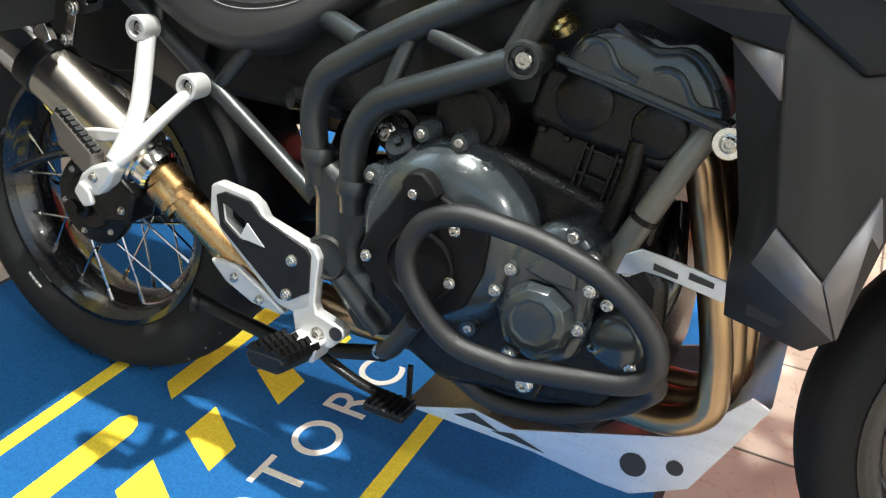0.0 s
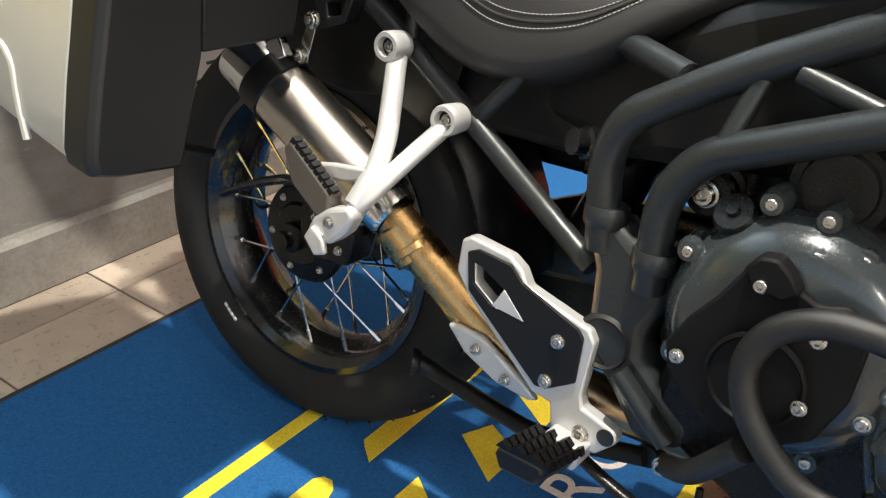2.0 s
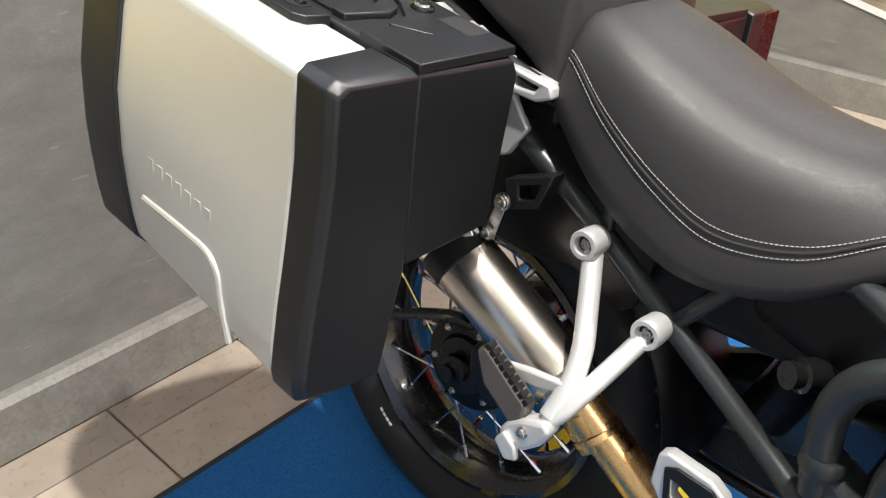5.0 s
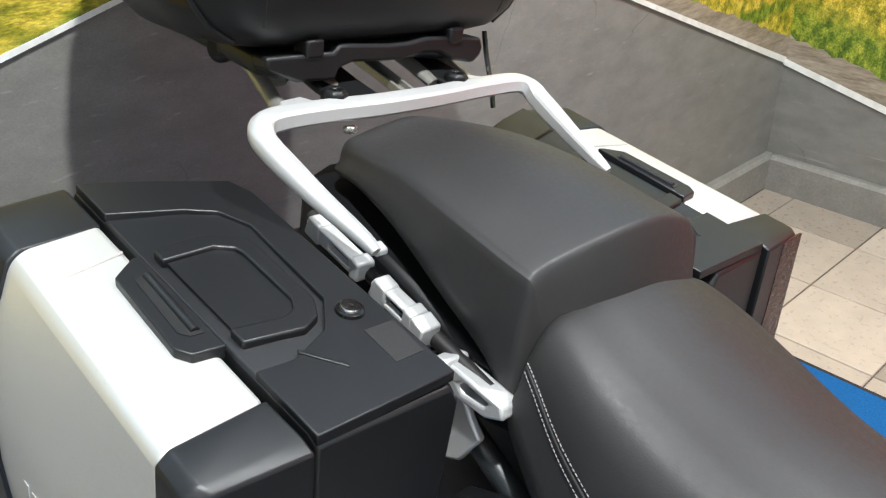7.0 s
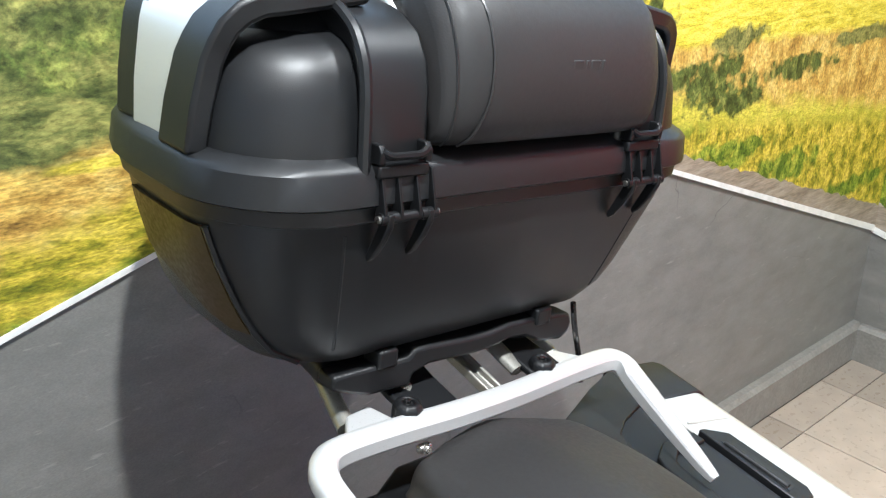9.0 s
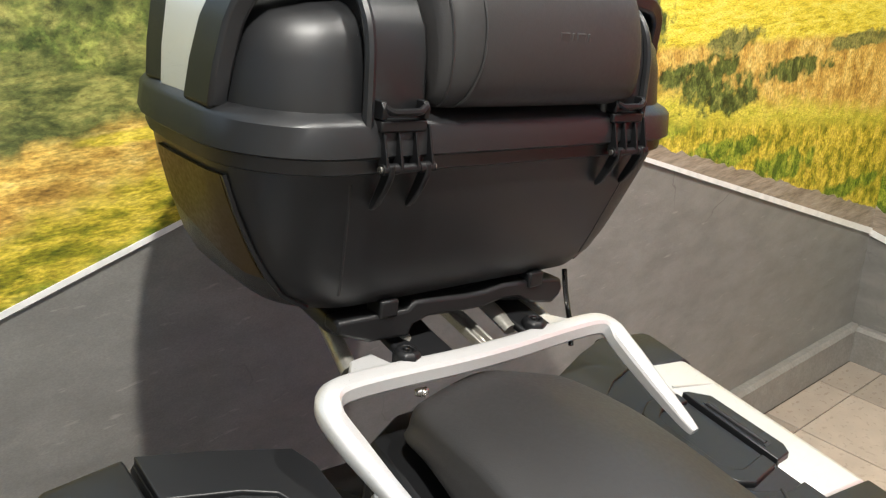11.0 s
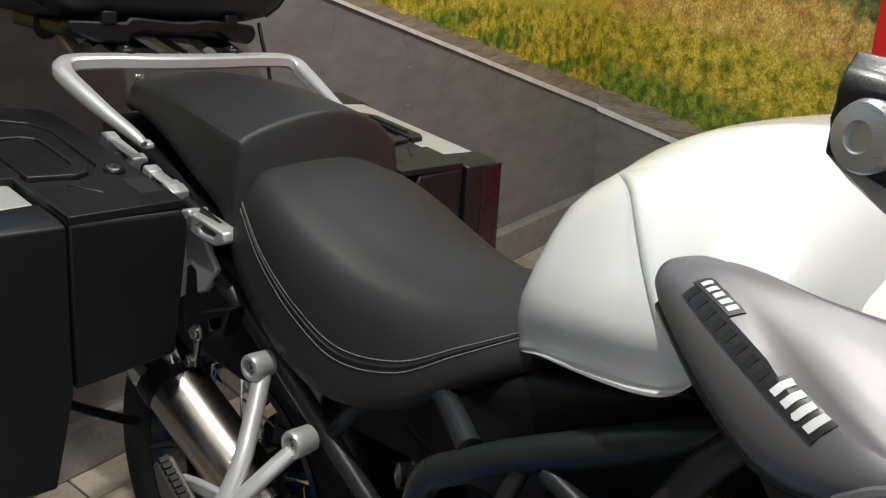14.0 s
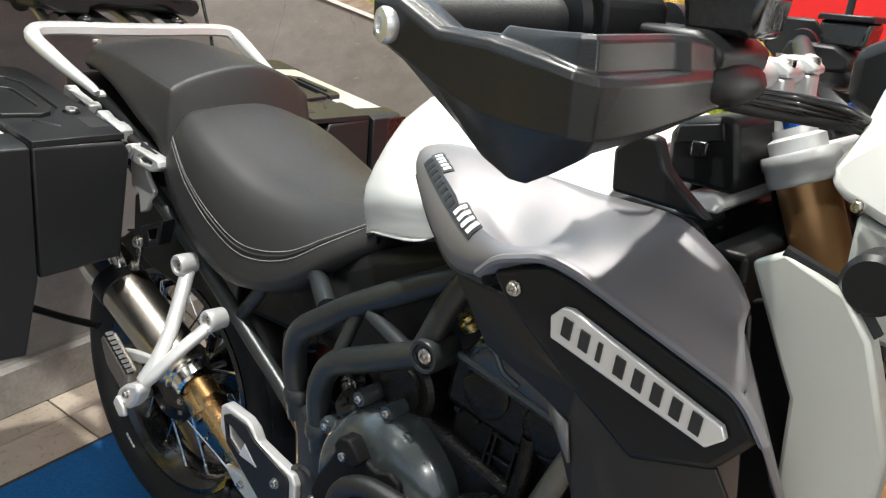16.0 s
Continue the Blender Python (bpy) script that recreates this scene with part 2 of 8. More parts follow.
def worn_print(m):
    """Fine dark cracks and pale scuffs of the printed asphalt."""
    n, l = m.node_tree.nodes, m.node_tree.links
    b = n["Principled BSDF"]
    src = b.inputs["Base Color"].links[0].from_socket
    co = n.new("ShaderNodeTexCoord")
    warp = n.new("ShaderNodeTexNoise")
    warp.inputs["Scale"].default_value, warp.inputs["Detail"].default_value = 9, 5
    l.new(co.outputs["Object"], warp.inputs["Vector"])
    shift = n.new("ShaderNodeMix")
    shift.data_type = 'RGBA'
    shift.inputs["Factor"].default_value = 0.12
    l.new(co.outputs["Object"], shift.inputs[6])
    l.new(warp.outputs["Color"], shift.inputs[7])
    vor = n.new("ShaderNodeTexVoronoi")
    vor.feature = 'DISTANCE_TO_EDGE'
    vor.inputs["Scale"].default_value = 3.2
    l.new(shift.outputs[2], vor.inputs["Vector"])
    crack = n.new("ShaderNodeMapRange")
    crack.inputs["From Min"].default_value, crack.inputs["From Max"].default_value = 0.0, 0.006
    crack.inputs["To Min"].default_value, crack.inputs["To Max"].default_value = 1.0, 0.0
    l.new(vor.outputs["Distance"], crack.inputs["Value"])
    where = n.new("ShaderNodeTexNoise")
    where.inputs["Scale"].default_value = 2.6
    l.new(co.outputs["Object"], where.inputs["Vector"])
    gate = n.new("ShaderNodeMapRange")
    gate.inputs["From Min"].default_value, gate.inputs["From Max"].default_value = 0.52, 0.6
    gate.inputs["To Max"].default_value = 0.55
    l.new(where.outputs[0], gate.inputs["Value"])
    amount = n.new("ShaderNodeMath")
    amount.operation = 'MULTIPLY'
    l.new(crack.outputs[0], amount.inputs[0])
    l.new(gate.outputs[0], amount.inputs[1])
    dark = n.new("ShaderNodeMix")
    dark.data_type = 'RGBA'
    dark.inputs[7].default_value = (0.06, 0.058, 0.053, 1)
    l.new(amount.outputs[0], dark.inputs["Factor"])
    l.new(src, dark.inputs[6])
    mp = n.new("ShaderNodeMapping")
    mp.inputs["Rotation"].default_value = (0.5, 0, 0)
    mp.inputs["Scale"].default_value = (1, 4, 22)
    l.new(co.outputs["Object"], mp.inputs[0])
    scuff = n.new("ShaderNodeTexNoise")
    scuff.inputs["Scale"].default_value, scuff.inputs["Detail"].default_value = 5, 6
    l.new(mp.outputs[0], scuff.inputs["Vector"])
    sm = n.new("ShaderNodeMapRange")
    sm.inputs["From Min"].default_value, sm.inputs["From Max"].default_value = 0.66, 0.74
    sm.inputs["To Max"].default_value = 0.4
    l.new(scuff.outputs[0], sm.inputs["Value"])
    pale = n.new("ShaderNodeMix")
    pale.data_type = 'RGBA'
    pale.inputs[7].default_value = (0.42, 0.4, 0.35, 1)
    l.new(sm.outputs[0], pale.inputs["Factor"])
    l.new(dark.outputs[2], pale.inputs[6])
    l.new(pale.outputs[2], b.inputs["Base Color"])


worn_print(mural_road)
mural_line = print_material("printed_white_line", [(0.35, (0.72, 0.72, 0.68)), (0.6, (0.86, 0.85, 0.81))], 30)
mural_verge = print_material("printed_verge", [(0.3, (0.16, 0.128, 0.09)), (0.45, (0.27, 0.222, 0.165)), (0.58, (0.36, 0.3, 0.23)), (0.72, (0.43, 0.37, 0.29))], 16, stretch=(0.6, 0.6, 4.5), second=(70, 0.85, 1.15))


def layered_print(name, layers, along='y'):
    """A printed picture in layers: (stops, scale, stretch, fleck, mask); a mask is ('rise', level, slope, soft, ragged) or ('spot', a, z, ra, rz, ragged)."""
    m = bpy.data.materials.new(name)
    m.use_nodes = True
    n, l = m.node_tree.nodes, m.node_tree.links
    b = n["Principled BSDF"]
    b.inputs["Roughness"].default_value = 0.42
    co = n.new("ShaderNodeTexCoord")
    sep = n.new("ShaderNodeSeparateXYZ")
    l.new(co.outputs["Object"], sep.inputs[0])
    a_out, z_out = sep.outputs['Y' if along == 'y' else 'X'], sep.outputs['Z']

    def calc(op, x, y=0.0, z=None):
        q = n.new("ShaderNodeMath")
        q.operation = op
        for k, v in enumerate((x, y) if z is None else (x, y, z)):
            if isinstance(v, (int, float)):
                q.inputs[k].default_value = v
            else:
                l.new(v, q.inputs[k])
        return q.outputs[0]

    def noise(scale, stretch=(1, 1, 1), detail=6.0, distort=0.0, rough=0.6):
        mp = n.new("ShaderNodeMapping")
        mp.inputs["Scale"].default_value = stretch
        l.new(co.outputs["Object"], mp.inputs[0])
        t = n.new("ShaderNodeTexNoise")
        t.inputs["Scale"].default_value, t.inputs["Detail"].default_value = scale, detail
        t.inputs["Roughness"].default_value, t.inputs["Distortion"].default_value = rough, distort
        l.new(mp.outputs[0], t.inputs["Vector"])
        return t.outputs[0]

    out = None
    for stops, scale, stretch, fleck, mask in layers:
        r = n.new("ShaderNodeValToRGB")
        while len(r.color_ramp.elements) < len(stops):
            r.color_ramp.elements.new(0.5)
        for e, (at, col) in zip(r.color_ramp.elements, stops):
            e.position, e.color = at, (*col, 1)
        l.new(noise(scale, stretch, 10.0, 0.3, 0.68), r.inputs[0])
        mr = n.new("ShaderNodeMapRange")
        mr.inputs["From Min"].default_value, mr.inputs["From Max"].default_value = 0.32, 0.68
        mr.inputs["To Min"].default_value, mr.inputs["To Max"].default_value = 1 - fleck, 1 + fleck
        l.new(noise(scale * 6.5, stretch, 5.0), mr.inputs["Value"])
        mx = n.new("ShaderNodeMix")
        mx.data_type, mx.blend_type = 'RGBA', 'MULTIPLY'
        mx.inputs["Factor"].default_value = 1
        l.new(r.outputs[0], mx.inputs[6])
        l.new(mr.outputs[0], mx.inputs[7])
        col = mx.outputs[2]
        if out is not None:
            rag = calc('MULTIPLY_ADD', noise(24, (1, 1, 1), 8.0), mask[-1], -0.5 * mask[-1])
            if mask[0] == 'rise':
                _, level, slope, soft, _r = mask
                h = calc('ADD', calc('SUBTRACT', z_out, calc('MULTIPLY_ADD', a_out, slope, level)), rag)
                f = calc('DIVIDE', h, soft)
            else:
                _, a0, z0, ra, rz, _r = mask
                da, dz = calc('DIVIDE', calc('SUBTRACT', a_out, a0), ra), calc('DIVIDE', calc('SUBTRACT', z_out, z0), rz)
                f = calc('MULTIPLY', calc('ADD', calc('SUBTRACT', 1.0, calc('ADD', calc('MULTIPLY', da, da), calc('MULTIPLY', dz, dz))), calc('MULTIPLY', rag, 14.0)), 1.7)
            cl = n.new("ShaderNodeClamp")
            l.new(f, cl.inputs["Value"])
            mix = n.new("ShaderNodeMix")
            mix.data_type = 'RGBA'
            l.new(cl.outputs[0], mix.inputs["Factor"])
            l.new(out, mix.inputs[6])
            l.new(col, mix.inputs[7])
            col = mix.outputs[2]
        out = col
    l.new(out, b.inputs["Base Color"])
    return m


GREEN = [(0.3, (0.03, 0.06, 0.008)), (0.45, (0.1, 0.16, 0.015)), (0.55, (0.24, 0.3, 0.03)), (0.7, (0.5, 0.48, 0.06))]
GOLD = [(0.3, (0.08, 0.1, 0.01)), (0.43, (0.27, 0.25, 0.02)), (0.53, (0.55, 0.43, 0.045)), (0.62, (0.68, 0.54, 0.08)), (0.74, (0.55, 0.36, 0.06))]
ORANGE = [(0.3, (0.2, 0.11, 0.025)), (0.44, (0.48, 0.29, 0.06)), (0.55, (0.66, 0.45, 0.11)), (0.7, (0.78, 0.6, 0.2))]
HEDGE = [(0.3, (0.022, 0.03, 0.01)), (0.41, (0.07, 0.085, 0.025)), (0.51, (0.15, 0.16, 0.045)), (0.61, (0.27, 0.26, 0.075)), (0.74, (0.42, 0.35, 0.1))]
LEAF = [(0.32, (0.014, 0.024, 0.008)), (0.45, (0.05, 0.075, 0.018)), (0.55, (0.12, 0.155, 0.035)), (0.7, (0.32, 0.33, 0.08))]
LIGHT = [(0.32, (0.3, 0.3, 0.03)), (0.46, (0.5, 0.46, 0.05)), (0.56, (0.66, 0.58, 0.08)), (0.72, (0.5, 0.42, 0.06))]
FIELD = [(0.34, (0.4, 0.33, 0.03)), (0.48, (0.7, 0.57, 0.05)), (0.6, (0.8, 0.7, 0.12)), (0.75, (0.55, 0.5, 0.1))]
SKY = [(0.4, (0.3, 0.5, 0.75)), (0.55, (0.5, 0.65, 0.8)), (0.65, (0.8, 0.84, 0.86))]
mural_left = layered_print("printed_verge_left", [
    (GREEN, 28, (1, 1, 2), 0.45, None),
    (GOLD, 20, (1, 0.7, 2.6), 0.45, ('rise', 1.0, 0.27, 0.02, 0.06)),
    (ORANGE, 20, (1, 0.7, 2.4), 0.45, ('rise', 1.07, 0.2, 0.04, 0.08)),
    (HEDGE, 18, (1, 0.8, 2.0), 0.4, ('rise', 1.15, 0.12, 0.03, 0.07)),
    (GOLD, 20, (1, 0.7, 2.8), 0.35, ('spot', -0.03, 1.14, 0.1, 0.012, 0.15)),
    (LEAF, 20, (1, 1, 1.3), 0.55, ('rise', 1.25, 0.1, 0.04, 0.3)),
    (HEDGE, 18, (1, 1, 1.4), 0.55, ('rise', 1.29, 0.1, 0.04, 0.2)),
    (SKY, 3, (1, 1, 1), 0.05, ('rise', 1.42, -0.12, 0.02, 0.06))])
mural_right = layered_print("printed_verge_right", [
    (GOLD, 28, (1, 1, 0.8), 0.45, None),
    (GREEN, 34, (1, 1, 0.7), 0.5, ('spot', 1.36, 0.868, 0.2, 0.04, 0.3)),
    (GREEN, 34, (1, 1, 0.7), 0.5, ('spot', 1.62, 0.782, 0.2, 0.045, 0.3)),
    (GREEN, 34, (1, 1, 0.7), 0.5, ('spot', 2.0, 0.645, 0.25, 0.03, 0.25)),
    (GREEN, 34, (1, 1, 0.7), 0.5, ('spot', 1.1, 0.965, 0.16, 0.03, 0.25)),
    (LIGHT, 24, (1, 0.7, 1.6), 0.35, ('rise', 1.125, -0.15, 0.04, 0.06)),
    (ORANGE, 22, (1, 1, 0.8), 0.4, ('rise', 1.2, -0.165, 0.05, 0.1)),
    (FIELD, 24, (1, 0.8, 4), 0.35, ('rise', 1.195, -0.055, 0.02, 0.04)),
    (LEAF, 30, (1, 1, 0.8), 0.5, ('spot', 1.27, 1.045, 0.14, 0.07, 0.3)),
    (LEAF, 30, (1, 1, 0.8), 0.5, ('spot', 1.38, 1.0, 0.12, 0.04, 0.3)),
    (LEAF, 34, (1, 1.6, 0.5), 0.5, ('spot', 1.62, 1.04, 0.2, 0.034, 0.3)),
    (LEAF, 30, (1, 1, 0.8), 0.5, ('spot', 1.13, 1.08, 0.08, 0.03, 0.3)),
    (LEAF, 26, (1, 1, 1), 0.5, ('spot', 0.98, 1.2, 0.13, 0.08, 0.34)),
    (HEDGE, 24, (1, 1, 1), 0.5, ('spot', 1.36, 1.14, 0.12, 0.03, 0.3)),
    (HEDGE, 24, (1, 1, 1), 0.5, ('spot', 1.97, 1.085, 0.25, 0.024, 0.3)),
    (SKY, 3, (1, 1, 1), 0.05, ('rise', 1.36, 0.05, 0.02, 0.05))])
mural_side = layered_print("printed_verge_side", [
    (GREEN, 30, (1, 1, 0.8), 0.5, None),
    (GOLD, 26, (1, 1, 0.8), 0.5, ('rise', 0.525, -0.2, 0.06, 0.16)),
    (ORANGE, 26, (1, 1, 0.7), 0.5, ('rise', 0.73, -0.15, 0.07, 0.2)),
    (HEDGE, 22, (1, 1, 0.8), 0.55, ('rise', 0.95, -0.25, 0.05, 0.2)),
    (FIELD, 22, (1, 1.0, 4), 0.4, ('rise', 1.15, 0.0, 0.02, 0.06)),
    (SKY, 3, (1, 1, 1), 0.05, ('rise', 1.5, 0.0, 0.02, 0.05))], 'x')
skirting_paint = print_material("skirting_grey", [(0.3, (0.2, 0.19, 0.17)), (0.7, (0.27, 0.26, 0.235))], 16, second=(120, 0.85, 1.1))

# ---- mesh helpers ----
OFFSET = {}


def link_mesh(name, bm, mat, smooth=38):
    me = bpy.data.meshes.new(name)
    bm.normal_update()
    bmesh.ops.recalc_face_normals(bm, faces=bm.faces)
    bm.to_mesh(me)
    bm.free()
    me.materials.append(mat)
    me.shade_smooth()
    me.set_sharp_from_angle(angle=radians(smooth))
    return new(name, me)


def thing(name, base, label, category, frame_matrix=None, group="", kind=""):
    """An Empty at the thing's base; its parts' meshes are given in the frame's own coordinates."""
    e = new(name)
    e.empty_display_size = 0.05
    e.matrix_world = (frame_matrix or Matrix()) @ Matrix.Translation(base)
    OFFSET[e.name] = Vector(base)
    return tagged(e, label, category, group, kind)


def part(name, bm, mat, parent, label="", bevel=0.0, sub=0, solid=0.0, smooth=38, segs=2):
    off = OFFSET.get(parent.name, Vector((0, 0, 0)))
    bmesh.ops.translate(bm, verts=bm.verts, vec=-off)
    ob = link_mesh(name, bm, mat, smooth)
    ob.parent = parent
    OFFSET[ob.name] = off
    if solid:
        md = ob.modifiers.new("thickness", 'SOLIDIFY')
        md.thickness, md.offset = solid, 0
    if bevel:
        md = ob.modifiers.new("edges", 'BEVEL')
        md.width, md.segments, md.limit_method, md.angle_limit = bevel, segs, 'ANGLE', radians(28)
        md.harden_normals = False
    if sub:
        md = ob.modifiers.new("round", 'SUBSURF')
        md.levels = md.render_levels = sub
    if label:
        ob["label"] = label
    return ob


def setting(name, bm, mat, label, category, smooth=38, kind="structure"):
    return tagged(link_mesh(name, bm, mat, smooth), label, category, kind=kind)


def piece(name, data, parent, at, rz=0.0):
    ob = new(name, data)
    ob.parent = parent
    ob.matrix_basis = pose(*at, 0, 0, rz)
    return ob


def rounded(pts, fillet, steps=6):
    """A polyline with its corners rounded off."""
    pts = [Vector(p) for p in pts]
    if len(pts) < 3 or fillet <= 0:
        return pts
    out = [pts[0]]
    for a, b, c in zip(pts, pts[1:], pts[2:]):
        d1, d2 = (a - b), (c - b)
        r = min(fillet, d1.length * 0.48, d2.length * 0.48)
        p, q = b + d1.normalized() * r, b + d2.normalized() * r
        for i in range(steps + 1):
            s = i / steps
            out.append(p * (1 - s) ** 2 + b * 2 * s * (1 - s) + q * s * s)
    out.append(pts[-1])
    return out


def tube(pts, r, fillet=0.03, seg=14, bm=None, caps=True, closed=False, r2=None, flat=1.0):
    bm = bm or bmesh.new()
    pts = rounded(pts, fillet)
    if closed:
        pts = [p for p in pts]
    n = len(pts)
    tangents = []
    for i in range(n):
        if closed:
            t = pts[(i + 1) % n] - pts[i - 1]
        else:
            t = pts[min(i + 1, n - 1)] - pts[max(i - 1, 0)]
        tangents.append(t.normalized() if t.length > 1e-9 else Vector((0, 0, 1)))
    up = Vector((0, 0, 1)) if abs(tangents[0].z) < 0.9 else Vector((0, 1, 0))
    side = tangents[0].cross(up).normalized()
    rings = []
    for i, (p, t) in enumerate(zip(pts, tangents)):
        side = (side - t * side.dot(t)).normalized()
        over = t.cross(side)
        rad = r if r2 is None else r + (r2 - r) * i / max(1, n - 1)
        rings.append([bm.verts.new(p + (side * math.cos(a) + over * math.sin(a) * flat) * rad) for a in (2 * math.pi * k / seg for k in range(seg))])
    pairs = list(zip(rings, rings[1:])) + ([(rings[-1], rings[0])] if closed else [])
    for a, b in pairs:
        for k in range(seg):
            bm.faces.new((a[k], a[(k + 1) % seg], b[(k + 1) % seg], b[k]))
    if caps and not closed:
        bm.faces.new(rings[0][::-1])
        bm.faces.new(rings[-1])
    return bm


def lathe(profile, at, axis, seg=32, bm=None, close=True):
    """profile: (radius, height along the axis) from one end to the other."""
    bm = bm or bmesh.new()
    m = Matrix.Translation(at) @ Vector(axis).to_track_quat('Z', 'Y').to_matrix().to_4x4()
    rings = []
    for r, h in profile:
        if r < 1e-6:
            rings.append([bm.verts.new(m @ Vector((0, 0, h)))])
        else:
            rings.append([bm.verts.new(m @ Vector((r * math.cos(2 * math.pi * k / seg), r * math.sin(2 * math.pi * k / seg), h))) for k in range(seg)])
    for a, b in zip(rings, rings[1:]):
        for k in range(seg):
            j = (k + 1) % seg
            if len(a) == 1 and len(b) == 1:
                continue
            if len(a) == 1:
                bm.faces.new((a[0], b[j], b[k]))
            elif len(b) == 1:
                bm.faces.new((a[k], a[j], b[0]))
            else:
                bm.faces.new((a[k], a[j], b[j], b[k]))
    if close:
        for ring in (rings[0], rings[-1]):
            if len(ring) > 2:
                bm.faces.new(ring)
    return bm


AX = {'y': lambda u, v, d: Vector((u, d, v)), 'z': lambda u, v, d: Vector((u, v, d)), 'x': lambda u, v, d: Vector((d, u, v))}


def prism(poly, axis, d0, d1, bm=None, hole=None):
    """A flat outline, in the two other axes, drawn out along the axis from d0 to d1 (numbers, or functions of u and v)."""
    bm = bm or bmesh.new()
    f0 = d0 if callable(d0) else (lambda u, v: d0)
    f1 = d1 if callable(d1) else (lambda u, v: d1)
    put = AX[axis]
    if hole:
        loops = []
        for f in (f0, f1):
            loops.append(([bm.verts.new(put(u, v, f(u, v))) for u, v in poly], [bm.verts.new(put(u, v, f(u, v))) for u, v in hole]))
        n, k = len(poly), len(hole)
        for outer, inner in loops:
            edges = [bm.edges.new((outer[i], outer[(i + 1) % n])) for i in range(n)] + [bm.edges.new((inner[i], inner[(i + 1) % k])) for i in range(k)]
            bmesh.ops.triangle_fill(bm, use_beauty=True, edges=edges)
        for a, b, c in ((loops[0][0], loops[1][0], n), (loops[0][1], loops[1][1], k)):
            for i in range(c):
                bm.faces.new((a[i], a[(i + 1) % c], b[(i + 1) % c], b[i]))
        return bm
    a = [bm.verts.new(put(u, v, f0(u, v))) for u, v in poly]
    b = [bm.verts.new(put(u, v, f1(u, v))) for u, v in poly]
    bm.faces.new(a)
    bm.faces.new(b[::-1])
    for i in range(len(poly)):
        j = (i + 1) % len(poly)
        bm.faces.new((a[i], b[i], b[j], a[j]))
    return bm


def block(lo, hi, bm=None, m=None):
    bm = bm or bmesh.new()
    vs = [bm.verts.new((x, y, z)) for x in (lo[0], hi[0]) for y in (lo[1], hi[1]) for z in (lo[2], hi[2])]
    for f in ((0, 1, 3, 2), (4, 6, 7, 5), (0, 4, 5, 1), (2, 3, 7, 6), (0, 2, 6, 4), (1, 5, 7, 3)):
        bm.faces.new([vs[i] for i in f])
    if m is not None:
        bmesh.ops.transform(bm, matrix=m, verts=vs)
    return bm


def loft(rings, bm=None, closed=True, caps=True):
    """Rings of equal length, joined in order."""
    bm = bm or bmesh.new()
    vs = [[bm.verts.new(p) for p in ring] for ring in rings]
    n = len(vs[0])
    for a, b in zip(vs, vs[1:]):
        for k in range(n if closed else n - 1):
            j = (k + 1) % n
            bm.faces.new((a[k], a[j], b[j], b[k]))
    if caps and closed:
        bm.faces.new(vs[0][::-1])
        bm.faces.new(vs[-1])
    return bm


def spline(p0, p1, p2, p3, t):
    return (p1 * 2 + (p2 - p0) * t + (p0 * 2 - p1 * 5 + p2 * 4 - p3) * t * t + (p1 * 3 - p0 - p2 * 3 + p3) * t ** 3) * 0.5


def smooth_loft(rings, nu=4, nv=3):
    """A loft that runs smoothly through every point of its rings."""
    fine = []
    for ring in rings:
        pts = [Vector(p) for p in ring]
        n = len(pts)
        fine.append([spline(pts[i - 1], pts[i], pts[(i + 1) % n], pts[(i + 2) % n], k / nv) for i in range(n) for k in range(nv)])
    out = []
    m = len(fine)
    for i in range(m - 1):
        a, b, c, d = fine[max(0, i - 1)], fine[i], fine[i + 1], fine[min(m - 1, i + 2)]
        for k in range(nu):
            out.append([spline(p, q, r, s, k / nu) for p, q, r, s in zip(a, b, c, d)])
    out.append(fine[-1])
    return loft(out)


def faces_mesh(verts, faces):
    bm = bmesh.new()
    vs = [bm.verts.new(v) for v in verts]
    for f in faces:
        bm.faces.new([vs[i] for i in f])
    return bm


def mirror_y(pts):
    return [(x, -y, z) for x, y, z in pts]


def arc(cx, cy, r, a0, a1, n=8):
    return [(cx + r * math.cos(radians(a0 + (a1 - a0) * i / n)), cy + r * math.sin(radians(a0 + (a1 - a0) * i / n))) for i in range(n + 1)]


def bolt(parent, at, axis=(0, -1, 0), r=0.009, mat=None, name="bolt"):
    """A flanged hexagon-socket screw head."""
    r *= 0.88
    bm = lathe([(r * 1.25, 0), (r * 1.25, r * 0.25), (r, r * 0.3), (r, r * 0.85), (r * 0.85, r), (r * 0.5, r), (r * 0.45, r * 0.45), (0, r * 0.45)], at, axis, 18)
    return part(name, bm, mat or bolt_steel, parent)

# ---- the showroom ----
WALL_X, WALL_Y = -0.478, 2.265
ROOM_X, ROOM_Y, ROOM_Z = 2.95, -3.9, 3.15

setting("wall_back", block((WALL_X - 0.14, ROOM_Y - 0.14, -0.02), (WALL_X, WALL_Y + 0.14, ROOM_Z)), mural_road, "rear wall papered with a printed country road", "wall")
setting("wall_left", block((WALL_X, WALL_Y, -0.02), (ROOM_X + 0.14, WALL_Y + 0.14, ROOM_Z)), mural_road, "side wall papered with the printed grey road", "wall")
setting("floor_slab", block((WALL_X - 0.14, ROOM_Y - 0.14, -0.16), (ROOM_X + 0.14, WALL_Y + 0.14, -0.006)), grout, "brown-grey grout bed between the floor tiles", "floor")
setting("ceiling", block((WALL_X - 0.14, ROOM_Y - 0.14, ROOM_Z), (ROOM_X + 0.14, WALL_Y + 0.14, ROOM_Z + 0.12)), ceiling_paint, "plain white painted showroom ceiling", "ceiling")


